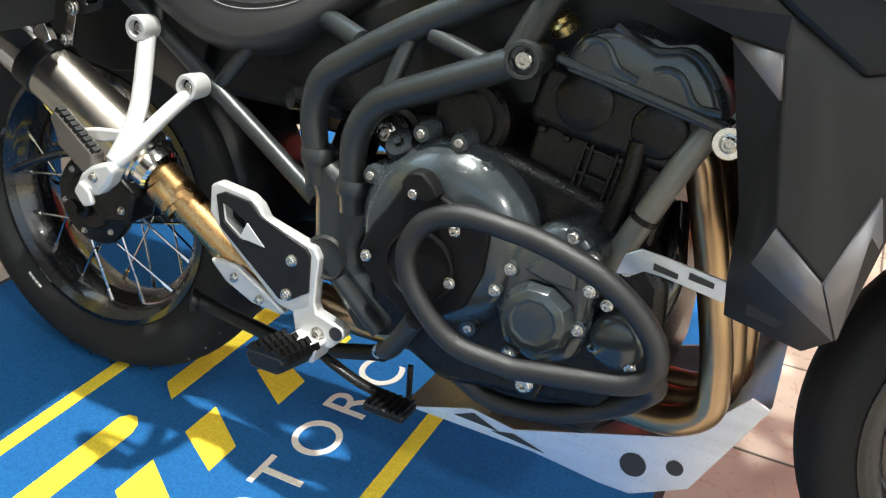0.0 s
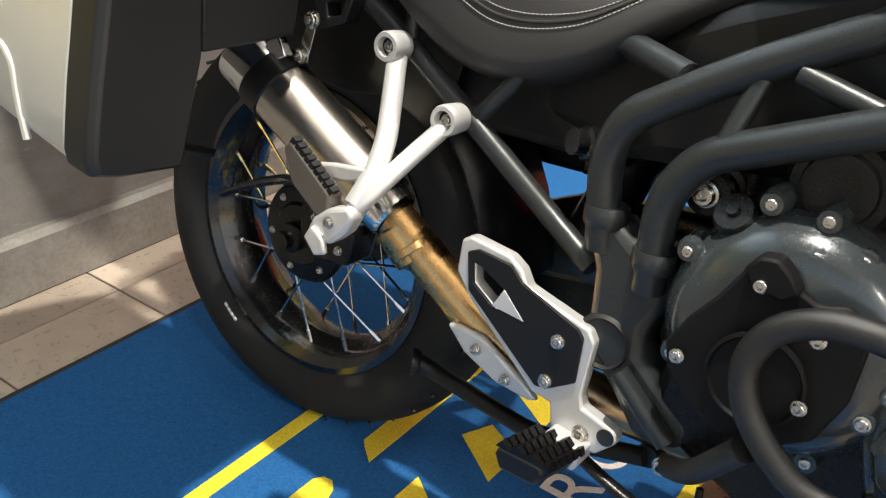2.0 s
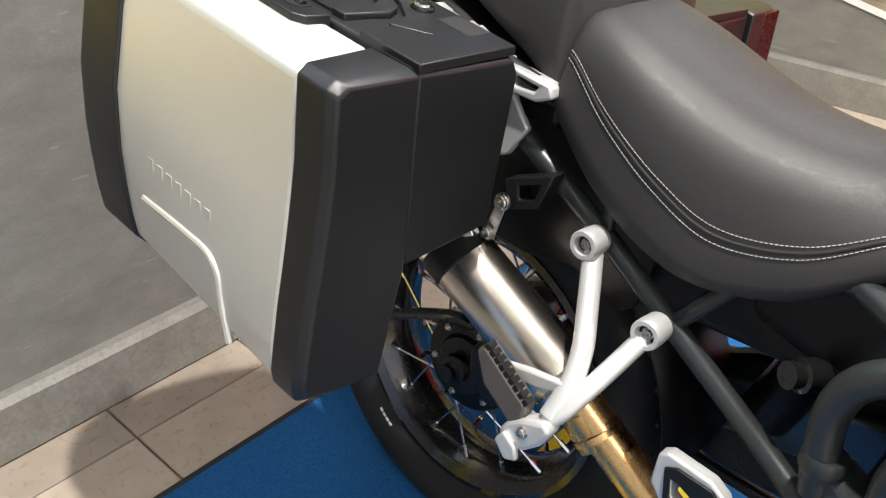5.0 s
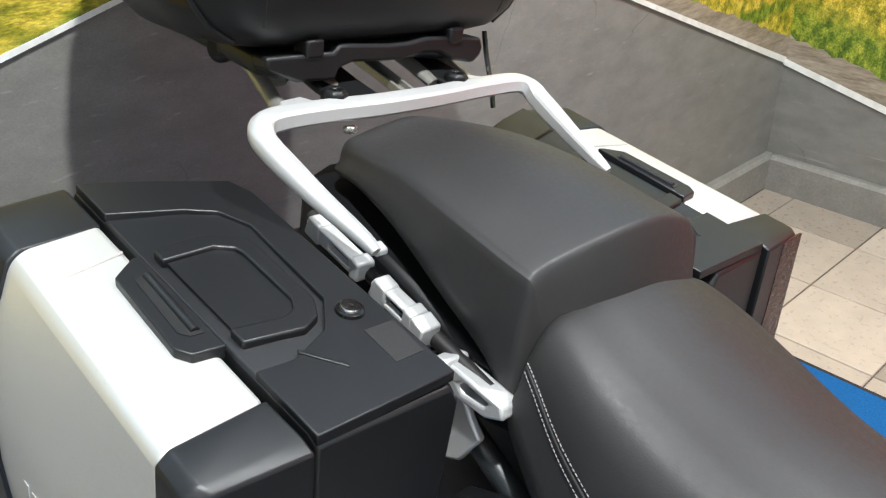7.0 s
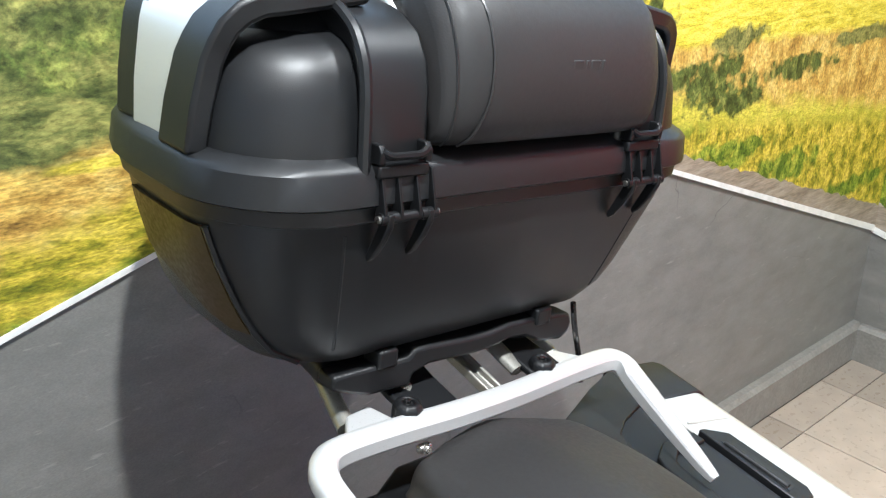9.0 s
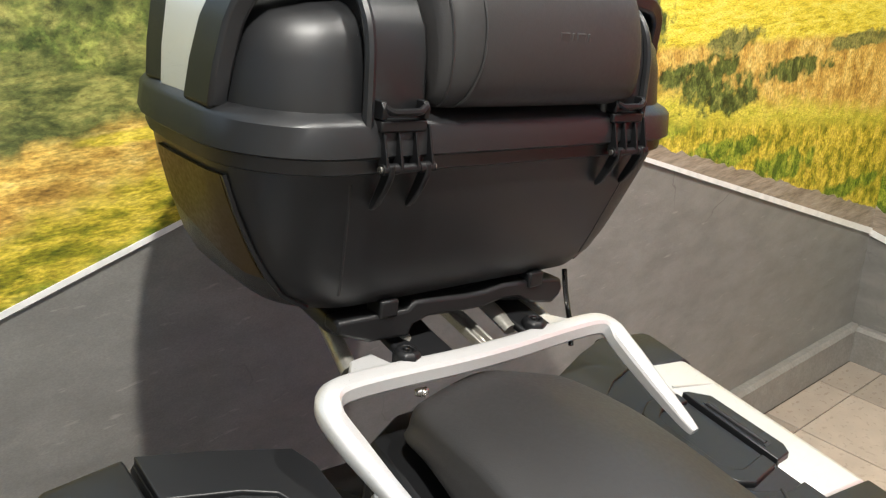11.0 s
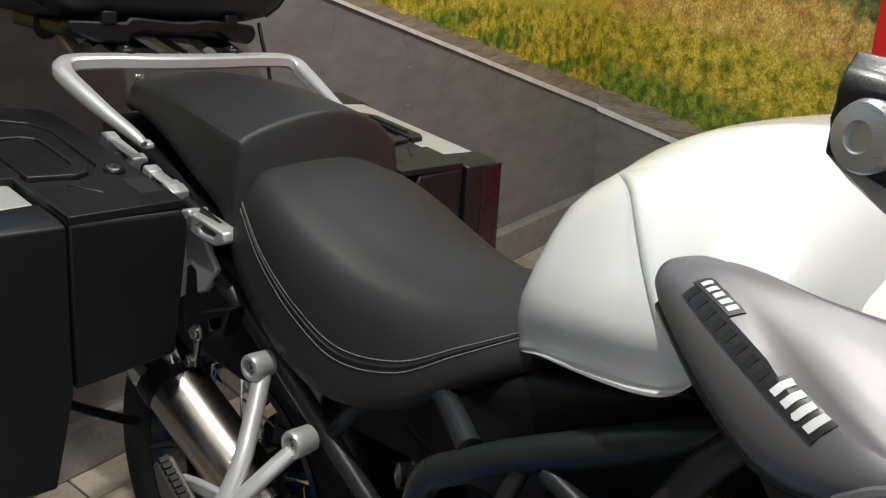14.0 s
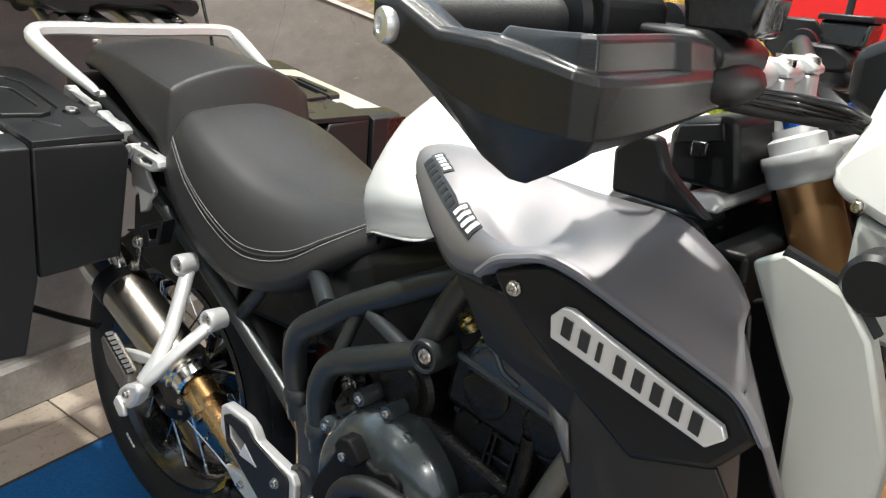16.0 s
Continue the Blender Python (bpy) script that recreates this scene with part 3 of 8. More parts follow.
def wall_with_opening(name, along, at, lo, hi, o0, o1, z0, z1, label):
    """A wall across x (along 'y') or y (along 'x'), with one window opening."""
    bm = bmesh.new()
    for a, b, c, d in ((lo, o0, -0.02, ROOM_Z), (o1, hi, -0.02, ROOM_Z), (o0, o1, -0.02, z0), (o0, o1, z1, ROOM_Z)):
        if along == 'y':
            block((at, a, c), (at + 0.14, b, d), bm)
        else:
            block((a, at - 0.14, c), (b, at, d), bm)
    return setting(name, bm, plaster, label, "wall")


# unseen walls, assumed; their openings hold the added fill lamps
wall_with_opening("wall_front", 'y', ROOM_X, ROOM_Y - 0.14, WALL_Y, -3.6, 0.3, 0.1, 2.95, "plain white wall with a wide assumed opening, out of view")
wall_with_opening("wall_right", 'x', ROOM_Y, WALL_X, ROOM_X, -0.1, 2.7, 0.4, 2.9, "plain white wall with a wide assumed opening, out of view")


def mural_sheet(name, axis, poly, lift, mat, label):
    """A printed area of the wall covering, a little proud of the wall: (along the wall, height)."""
    if axis == 'x':
        bm = prism(poly, 'x', WALL_X + lift, WALL_X + lift + 0.0015)
    else:
        bm = prism(poly, 'y', WALL_Y - lift, WALL_Y - lift - 0.0015)
    return setting(name, bm, mat, label, "mural")


def line_left(y):
    return 0.989 + (y - 0.008) * 0.27 + max(0.0, y - 0.008) * 0.06


def line_right(y):
    return 0.984 - (y - 0.869) * 0.374


def line_side(x):
    return 0.46 - (x - WALL_X) * 0.225


def wavy(a, b, f, amp, n, seed):
    rnd = random.Random(seed)
    return [(a + (b - a) * i / n, f(a + (b - a) * i / n) + rnd.uniform(-amp, amp)) for i in range(n + 1)]


ys0, ys1, ymid = -2.6, 0.43, 0.47
TOP = ROOM_Z - 0.01
mural_sheet("mural_grass_left", 'x', [(ys0, line_left(ys0)), (ys1, line_left(ys1)), (ymid, line_left(ys1)), (ymid, TOP), (ys0, TOP)], 0.002, mural_left, "printed golden grass with hedges behind")
mural_sheet("mural_line_left", 'x', [(ys0, line_left(ys0) - 0.016), (ys1, line_left(ys1) - 0.007), (ys1, line_left(ys1)), (ys0, line_left(ys0) + 0.002)], 0.004, mural_line, "printed white road edge line")
mural_sheet("mural_grass_right", 'x', [(ymid, line_right(ymid)), (WALL_Y, line_right(WALL_Y)), (WALL_Y, TOP), (ymid, TOP)], 0.002, mural_right, "printed grass, bushes and a yellow field")
mural_sheet("mural_verge_right", 'x', wavy(ymid, WALL_Y, lambda y: line_right(y) + 0.012 + 0.055 * max(0.1, (y - 0.4) / 1.86), 0.006, 90, 8) + [(WALL_Y, line_right(WALL_Y)), (ymid, line_right(ymid))], 0.004, mural_verge, "printed brown road verge")
mural_sheet("mural_line_right", 'x', [(ymid, line_right(ymid) - 0.006), (WALL_Y, line_right(WALL_Y) - 0.021), (WALL_Y, line_right(WALL_Y)), (ymid, line_right(ymid))], 0.006, mural_line, "printed white road edge line")
mural_sheet("mural_grass_side", 'y', [(WALL_X, line_side(WALL_X)), (2.9, line_side(2.9)), (2.9, TOP), (WALL_X, TOP)], 0.002, mural_side, "printed golden grass and bushes")
mural_sheet("mural_verge_side", 'y', wavy(WALL_X, 2.9, lambda x: line_side(x) + 0.075, 0.007, 110, 15) + [(2.9, line_side(2.9)), (WALL_X, line_side(WALL_X))], 0.004, mural_verge, "printed brown road verge")
mural_sheet("mural_line_side", 'y', [(WALL_X, line_side(WALL_X) - 0.021), (2.9, line_side(2.9) - 0.032), (2.9, line_side(2.9)), (WALL_X, line_side(WALL_X))], 0.006, mural_line, "printed white road edge line")

SKIRT_T, SKIRT_H = 0.032, 0.125
setting("skirting_back", prism([(WALL_X, 0.0), (WALL_X + SKIRT_T, 0.0), (WALL_X + SKIRT_T, SKIRT_H - 0.012), (WALL_X + SKIRT_T - 0.012, SKIRT_H), (WALL_X, SKIRT_H)], 'y', ROOM_Y, WALL_Y), skirting_paint, "grey painted skirting along the rear wall", "skirting")
setting("skirting_left", prism([(WALL_Y, 0.0), (WALL_Y - SKIRT_T, 0.0), (WALL_Y - SKIRT_T, SKIRT_H - 0.012), (WALL_Y - SKIRT_T + 0.012, SKIRT_H), (WALL_Y, SKIRT_H)], 'x', WALL_X + SKIRT_T, ROOM_X), skirting_paint, "grey painted skirting along the side wall", "skirting")

# ---- the mat under the motorcycle ----
MAT_X0, MAT_X1, MAT_Y0, MAT_Y1, MAT_Z = -0.183, 1.21, -1.7, 1.36, 0.006
floor_mat = thing("floor_mat", (0.5, -0.2, 0), "blue carpet mat with yellow emblem shapes and white letters", "mat")
part("backing", block((MAT_X0, MAT_Y0, 0.0005), (MAT_X1, MAT_Y1, 0.004)), mat_edge, floor_mat, "black rubber mat edge", bevel=0.001)
part("carpet", block((MAT_X0 + 0.014, MAT_Y0 + 0.014, 0.003), (MAT_X1 - 0.014, MAT_Y1 - 0.014, MAT_Z)), carpet_blue, floor_mat, "blue looped carpet pile", bevel=0.001)


def mat_shape(name, poly):
    part(name, prism(poly, 'z', MAT_Z - 0.001, MAT_Z + 0.0012), carpet_yellow, floor_mat, "yellow carpet inlay", bevel=0.0006)


mat_shape("stripe", [(0.232, MAT_Y0 + 0.2), (0.26, MAT_Y0 + 0.2), (0.26, MAT_Y1 - 0.2), (0.232, MAT_Y1 - 0.2)])
mat_shape("stripe", [(0.797, MAT_Y0 + 0.2), (0.826, MAT_Y0 + 0.2), (0.826, MAT_Y1 - 0.2), (0.797, MAT_Y1 - 0.2)])
mat_shape("emblem_bar", [(0.352, -0.026), (0.362, -0.036), (0.392, -0.06), (0.394, 0.3), (0.352, 0.3)])
mat_shape("emblem_bar", [(0.35, -0.6), (0.396, -0.6), (0.397, -0.16), (0.39, -0.138), (0.375, -0.124), (0.36, -0.126), (0.35, -0.14)])
mat_shape("emblem_diamond", [(0.47, -0.037), (0.563, -0.101), (0.563, -0.168), (0.469, -0.114)])
mat_shape("emblem_diamond", [(0.491, 0.135), (0.561, 0.099), (0.559, 0.02), (0.466, 0.083)])
mat_shape("emblem_diamond", [(0.47, -0.19), (0.563, -0.25), (0.563, -0.33), (0.469, -0.27)])
mat_shape("emblem_diamond", [(0.466, 0.24), (0.561, 0.18), (0.561, 0.26), (0.466, 0.32)])

for i, ch in enumerate("MOTORCYCLES"):
    fc = bpy.data.curves.new("letter", 'FONT')
    fc.body, fc.size, fc.align_x, fc.extrude = ch, 0.118, 'CENTER', 0.0008
    lt = new("letter", fc)
    lt.data.materials.append(carpet_white)
    lt.parent = floor_mat
    lt.matrix_basis = pose(0.706 - 0.5, -0.122 + (i - 2) * 0.1035 + 0.2, MAT_Z + 0.0008, 0, 0, 90)
    lt["label"] = "white carpet letter"

# ---- the motorcycle: it leans to its left on its side stand ----
BIKE = pose(0, 0.012, 0, -7, 0, 0)
bike = thing("motorcycle", (0.22, 0, 0), "white and graphite adventure motorcycle with wire wheels leaning on its stand", "motorcycle", BIKE)


def bpart(name, bm, mat, label="", **k):
    return part(name, bm, mat, bike, label, **k)


# wheels
def wheel(name, cx, r_out, width, r_rim, disc_r):
    cz = r_out
    hw = width / 2
    prof = []
    for i in range(-8, 9):
        a = i / 8
        prof.append((r_out - 0.030 * abs(a) ** 2.2, a * hw * 0.96))
    side = [(r_out - 0.045, hw * 1.0), (r_out - 0.065, hw * 0.99), (r_rim + 0.028, hw * 0.86), (r_rim + 0.012, hw * 0.74), (r_rim + 0.004, hw * 0.7)]
    full = [(r, -h) for r, h in reversed(side)] + prof + side
    bm = lathe(full, (cx, 0, cz), (0, 1, 0), 96, close=False)
    w = part(name, bm, rubber, bike, "black road tyre with fine grooves", smooth=50)
    rim_prof = [(r_rim + 0.012, -hw * 0.72), (r_rim + 0.012, -hw * 0.78), (r_rim + 0.004, -hw * 0.8), (r_rim - 0.004, -hw * 0.7), (r_rim - 0.012, -hw * 0.62), (r_rim - 0.016, -hw * 0.4), (r_rim - 0.028, -hw * 0.25), (r_rim - 0.03, 0), (r_rim - 0.028, hw * 0.25), (r_rim - 0.016, hw * 0.4), (r_rim - 0.012, hw * 0.62), (r_rim - 0.004, hw * 0.7), (r_rim + 0.004, hw * 0.8), (r_rim + 0.012, hw * 0.78), (r_rim + 0.012, hw * 0.72)]
    part("rim", lathe(rim_prof, (cx, 0, cz), (0, 1, 0), 96, close=False), gloss_black, w, "black spoked rim", solid=0.004, smooth=50)
    hub = [(0.02, -0.075), (0.055, -0.075), (0.06, -0.065), (0.06, -0.055), (0.034, -0.045), (0.03, 0), (0.034, 0.045), (0.06, 0.055), (0.06, 0.065), (0.055, 0.075), (0.02, 0.075)]
    part("hub", lathe(hub, (cx, 0, cz), (0, 1, 0), 40), gloss_black, w, "black wheel hub")
    for k in range(32):
        sgn = 1 if k % 2 else -1
        a = 2 * math.pi * k / 32
        b = a + (0.55 if (k // 2) % 2 else -0.55)
        p = (cx + 0.057 * math.cos(b), sgn * 0.058, cz + 0.057 * math.sin(b))
        q = (cx + (r_rim - 0.02) * math.cos(a), sgn * hw * 0.45, cz + (r_rim - 0.02) * math.sin(a))
        bm = tube([p, q], 0.0021, seg=6)
        d = (Vector(q) - Vector(p)).normalized()
        tube([Vector(q) - d * 0.018, Vector(q) + d * 0.004], 0.0038, seg=6, bm=bm)
        part("spoke", bm, chrome, w, "thin steel spoke" if k == 0 else "")
    return w


rear = wheel("rear_wheel", 0.222, 0.321, 0.15, 0.213, 0.14)
wheel("front_wheel", 1.68, 0.33, 0.11, 0.241, 0.15)

# tread sipes and a printed mark on the rear tyre
for k in range(40):
    a = 2 * math.pi * k / 40
    for sgn in (-1, 1):
        bm = block((-0.02, -0.0016, -0.002), (0.02, 0.0016, 0.002))
        m = Matrix.Translation((0.222, 0, 0.321)) @ Matrix.Rotation(a, 4, 'Y') @ Matrix.Translation((0, sgn * 0.045, 0.3052)) @ Matrix.Rotation(sgn * 0.45, 4, 'X') @ Matrix.Rotation(0.9 * sgn + 1.57, 4, 'Z')
        bmesh.ops.transform(bm, matrix=m, verts=bm.verts)
        part("tread_groove", bm, ink_black, rear)
mk = bmesh.new()
for i in range(4):
    a = radians(228 + i * 2.2)
    c = Vector((0.222 + 0.247 * math.cos(a), -0.0665, 0.321 + 0.247 * math.sin(a)))
    m = Matrix.Translation(c) @ Matrix.Rotation(-a + 1.57, 4, 'Y')
    block((-0.0036, -0.0012, -0.005), (0.0036, 0.0012, 0.005), mk, m)
part("tyre_mark", mk, decal_white, rear, "small white printed mark")

# black hub carrier, caliper and torque arm
carrier = bpart("hub_carrier", lathe([(0.03, 0.03), (0.062, 0.03), (0.074, 0.012), (0.078, 0.0), (0.074, -0.006), (0.05, -0.01), (0.045, -0.016), (0, -0.016)], (0.23, -0.068, 0.326), (0, 1, 0), 36), engine_black, "black rear hub carrier", smooth=40)
for k in range(6):
    a = 2 * math.pi * k / 6 + 0.2
    bolt(carrier, (0.23 + 0.061 * math.cos(a), -0.076, 0.326 + 0.061 * math.sin(a)), r=0.005)
caliper = bpart("rear_caliper", prism([(0.27, 0.40), (0.33, 0.41), (0.37, 0.38), (0.36, 0.33), (0.3, 0.32), (0.27, 0.35)], 'y', -0.125, -0.07), engine_black, "black rear brake caliper", bevel=0.006)
bolt(caliper, (0.3, -0.125, 0.385), r=0.006)
bolt(caliper, (0.345, -0.125, 0.35), r=0.006)
bpart("rear_axle_nut", lathe([(0.022, 0), (0.022, 0.012), (0.014, 0.014), (0.014, 0.028), (0.0, 0.028)], (0.222, -0.085, 0.321), (0, -1, 0), 24), engine_black, "black rear axle nut")
bpart("caliper_arm", tube([(0.25, -0.09, 0.41), (0.2146, -0.1, 0.413), (0.15, -0.102, 0.387), (0.09, -0.1, 0.356)], 0.016, seg=10, flat=0.45), gloss_black, "black caliper arm")

# swing arm and shaft housing
bpart("swing_arm", loft([[(0.222, y, z) for y, z in ((0.09, 0.285), (0.15, 0.285), (0.15, 0.36), (0.09, 0.36))], [(0.45, y, z) for y, z in ((0.08, 0.31), (0.16, 0.31), (0.16, 0.40), (0.08, 0.40))], [(0.78, y, z) for y, z in ((0.06, 0.36), (0.17, 0.36), (0.17, 0.46), (0.06, 0.46))]]), engine_grey, "dark single-sided swing arm", bevel=0.012)
bpart("bevel_drive", lathe([(0.0, 0.16), (0.05, 0.16), (0.075, 0.14), (0.085, 0.1), (0.08, 0.07), (0.05, 0.06)], (0.222, 0, 0.321), (0, 1, 0), 36), engine_grey, "dark bevel drive housing")
bpart("hugger", loft([[(0.222 + r * math.cos(a), y, 0.321 + r * math.sin(a)) for r, y in ((0.335, -0.085), (0.352, -0.07), (0.357, 0.0), (0.352, 0.07), (0.335, 0.085), (0.331, 0.083), (0.347, 0.067), (0.352, 0.0), (0.347, -0.067), (0.331, -0.083))] for a in [radians(v) for v in range(5, 96, 9)]]), black_plastic, "black plastic rear wheel hugger", smooth=60)
bpart("rear_mudguard", loft([[(x, y, z) for y, z in ((-0.11, zt - 0.05), (-0.1, zt), (0.1, zt), (0.11, zt - 0.05), (0.10, zt - 0.052), (0.09, zt - 0.006), (-0.09, zt - 0.006), (-0.1, zt - 0.052))] for x, zt in ((-0.16, 0.74), (0.0, 0.79), (0.2, 0.79), (0.4, 0.74), (0.55, 0.68))]), black_plastic, "black rear mudguard under the seat", smooth=60)
bpart("inner_guard", prism([(0.19, 0.60), (0.2, 0.70), (0.3, 0.745), (0.48, 0.72), (0.51, 0.66), (0.49, 0.56), (0.47, 0.545), (0.40, 0.575), (0.33, 0.565), (0.25, 0.575)], 'y', -0.118, -0.108), black_plastic, "black plastic guard inside the frame", bevel=0.003)
bpart("battery_tray", block((0.46, -0.1, 0.56), (0.72, 0.1, 0.7)), black_plastic, "black plastic tray under the seat", bevel=0.015)
bpart("airbox", loft([[(x, y, z) for y, z in ((-w, z0), (-w, z1), (w, z1), (w, z0))] for x, w, z0, z1 in ((0.60, 0.10, 0.60, 0.66), (0.72, 0.13, 0.58, 0.715), (0.82, 0.16, 0.6, 0.76), (0.95, 0.17, 0.62, 0.81), (1.10, 0.15, 0.66, 0.86), (1.22, 0.1, 0.7, 0.88))]), black_plastic, "black plastic airbox behind the frame", bevel=0.02)
bpart("throttle_body", block((0.84, -0.12, 0.54), (1.06, 0.12, 0.68)), engine_black, "black throttle body bank", bevel=0.02)
bpart("shock", tube([(0.62, 0.05, 0.40), (0.70, 0.05, 0.62)], 0.035, seg=18), engine_black, "dark rear shock absorber")
bpart("wiring_connector", lathe([(0.016, 0), (0.018, 0.01), (0.018, 0.03), (0.014, 0.032), (0.014, 0.045), (0.0, 0.045)], (0.71, -0.14, 0.595), (-0.5, -0.8, 0.1), 16), gloss_black, "black round wiring connector")

# frame tubes: right side, then its mirror
RT = 0.0168


def frame_tube(pts, r=RT, fillet=0.05, name="frame_tube"):
    for mirrored in (False, True):
        bpart(name, tube(mirror_y(pts) if mirrored else pts, r, fillet, 16), frame_paint)


frame_tube([(0.748, -0.2, 0.51), (0.737, -0.205, 0.60), (0.752, -0.21, 0.645), (0.85, -0.214, 0.708), (0.97, -0.216, 0.772), (1.12, -0.2, 0.845), (1.25, -0.1, 0.91)], fillet=0.035)
frame_tube([(0.808, -0.213, 0.49), (0.806, -0.222, 0.585), (0.835, -0.228, 0.632), (0.92, -0.238, 0.670), (1.005, -0.245, 0.708)], fillet=0.035)
frame_tube([(0.896, -0.222, 0.715), (0.97, -0.238, 0.698)], 0.010)
frame_tube([(0.868, -0.215, 0.712), (0.852, -0.232, 0.648)], 0.0095)
frame_tube([(0.72, -0.15, 0.70), (0.80, -0.205, 0.69)], 0.0135)
frame_tube([(1.0, -0.245, 0.712), (1.04, -0.24, 0.80), (1.10, -0.22, 0.86)], 0.0145)
frame_tube([(0.26, -0.15, 0.765), (0.44, -0.155, 0.662), (0.56, -0.16, 0.583), (0.675, -0.165, 0.508), (0.735, -0.18, 0.478)], 0.0125, name="subframe_tube")
frame_tube([(0.25, -0.14, 0.79), (0.5, -0.14, 0.76), (0.72, -0.15, 0.70)], 0.0125, name="subframe_tube")
frame_tube([(0.556, -0.158, 0.588), (0.612, -0.15, 0.66), (0.63, -0.145, 0.72)], 0.0105, name="subframe_tube")
frame_tube([(0.455, -0.155, 0.655), (0.458, -0.148, 0.77)], 0.009, name="subframe_tube")
for s in (-1, 1):
    lug = bpart("engine_mount", lathe([(0.0195, -0.02), (0.0205, 0.0), (0.0205, 0.022), (0.0185, 0.026), (0.015, 0.026), (0.014, 0.018), (0, 0.018)], (1.014, s * 0.237, 0.712), (0, s, 0), 28), frame_paint, "dark frame lug with a chrome bolt")
    bolt(lug, (1.014, s * 0.252, 0.712), (0, s, 0), 0.0105)
    cast = bpart("pivot_casting", prism([(0.728, 0.54), (0.765, 0.545), (0.787, 0.528), (0.828, 0.522), (0.832, 0.48), (0.815, 0.445), (0.818, 0.42), (0.885, 0.365), (0.873, 0.335), (0.825, 0.33), (0.79, 0.375), (0.757, 0.405), (0.752, 0.44), (0.748, 0.49)], 'y', s * 0.16, lambda u, v: s * (0.212 + (0.53 - v) * 0.03)), frame_paint, "dark grey cast swing-arm pivot plate", bevel=0.012)
    part("pivot_cap", lathe([(0.031, 0), (0.031, 0.008), (0.027, 0.012), (0.024, 0.009), (0, 0.008)], (0.775, s * 0.206, 0.419), (0, s, 0), 32), matt_grey, cast, "round black pivot cap")
    part("tube_collar", lathe([(0.021, 0), (0.0225, 0.004), (0.0225, 0.016), (0.021, 0.02)], (0.747, s * 0.2, 0.535), (-0.04, 0, 1), 24), frame_paint, cast)
    part("tube_collar", lathe([(0.021, 0), (0.0225, 0.004), (0.0225, 0.016), (0.021, 0.02)], (0.808, s * 0.214, 0.512), (0.0, 0, 1), 24), frame_paint, cast)
    part("brace_rib", tube([(0.80, s * 0.222, 0.40), (0.862, s * 0.222, 0.345)], 0.011, seg=10), frame_paint, cast)
lug2 = bpart("engine_bolt_boss", lathe([(0.024, -0.03), (0.024, 0), (0.02, 0.004), (0, 0.004)], (0.836, -0.185, 0.589), (0, -1, 0), 24), engine_black, "black engine boss with a nut")
bolt(lug2, (0.834, -0.190, 0.589), r=0.0115)

# dark masses on the far side of the frame
bpart("left_side_cover", prism([(0.40, 0.50), (0.46, 0.478), (0.62, 0.482), (0.74, 0.50), (0.86, 0.50), (0.86, 0.70), (0.74, 0.74), (0.5, 0.74), (0.4, 0.7)], 'y', 0.1, 0.13), black_plastic, "black side cover under the seat", bevel=0.01)
bpart("left_swingarm", prism([(0.47, 0.30), (0.5, 0.415), (0.58, 0.452), (0.72, 0.475), (0.86, 0.48), (0.86, 0.32), (0.7, 0.26), (0.56, 0.26)], 'y', 0.085, 0.13), engine_black, "black swingarm casting on the far side", bevel=0.012)
lk = bpart("relay_box", block((0.60, 0.04, 0.50), (0.66, 0.09, 0.545)), gloss_black, "small glossy black relay box", bevel=0.006)
part("relay_pin", tube([(0.615, 0.038, 0.53), (0.645, 0.038, 0.53)], 0.005, 0, 10), bolt_steel, lk)
bpart("gearbox_rear", prism([(0.74, 0.32), (0.77, 0.47), (0.88, 0.54), (0.9, 0.32)], 'y', -0.12, 0.15), engine_black, "black rear of the gearbox casing", bevel=0.012)

# ---- engine ----
engine = bpart("engine_case", prism([(0.83, 0.36), (0.86, 0.56), (0.93, 0.62), (1.02, 0.6), (1.13, 0.57), (1.19, 0.5), (1.2, 0.4), (1.15, 0.33), (0.95, 0.3)], 'y', -0.215, 0.215), engine_black, "black engine crankcase", bevel=0.012)
# cylinder block, leaning forward, and head


def slab(u0, u1, v0, v1, y0, y1, origin=(1.045, 0, 0.53), tilt=-10):
    """A block in the cylinder's own axes: u across, v up along the bore."""
    m = Matrix.Translation(origin) @ Matrix.Rotation(radians(-tilt), 4, 'Y')
    return block((u0, y0, v0), (u1, y1, v1), None, m)


part("cylinder_block", slab(-0.045, 0.115, -0.01, 0.115, -0.2, 0.2), engine_black, engine, "black cylinder block with cast ribs", bevel=0.006)
part("cylinder_head", slab(-0.055, 0.125, 0.105, 0.175, -0.215, 0.215), engine_black, engine, "black cylinder head", bevel=0.01)
for u in (0.012, 0.02, 0.048, 0.055, 0.075):
    part("casting_rib", slab(u, u + 0.004, 0.004, 0.125, -0.209, -0.2), engine_black, engine, bevel=0.0012)
for v in (0.018, 0.03, 0.045, 0.07, 0.098):
    part("casting_rib", slab(0.015, 0.05, v, v + 0.0045, -0.2075, -0.2), engine_black, engine, bevel=0.001)
part("casting_web", slab(0.055, 0.075, 0.004, 0.12, -0.2045, -0.2), engine_black, engine, bevel=0.001)
part("coolant_pipe", tube([(1.133, -0.212, 0.645), (1.13, -0.216, 0.60), (1.118, -0.216, 0.55)], 0.011, seg=12), engine_black, engine)
part("coolant_hose", tube([(1.2, -0.205, 0.675), (1.183, -0.215, 0.64), (1.168, -0.218, 0.604), (1.148, -0.22, 0.556), (1.128, -0.215, 0.51), (1.12, -0.2, 0.48)], 0.0138, 0.03, seg=16), coolant_grey, engine, "grey metal coolant pipe")
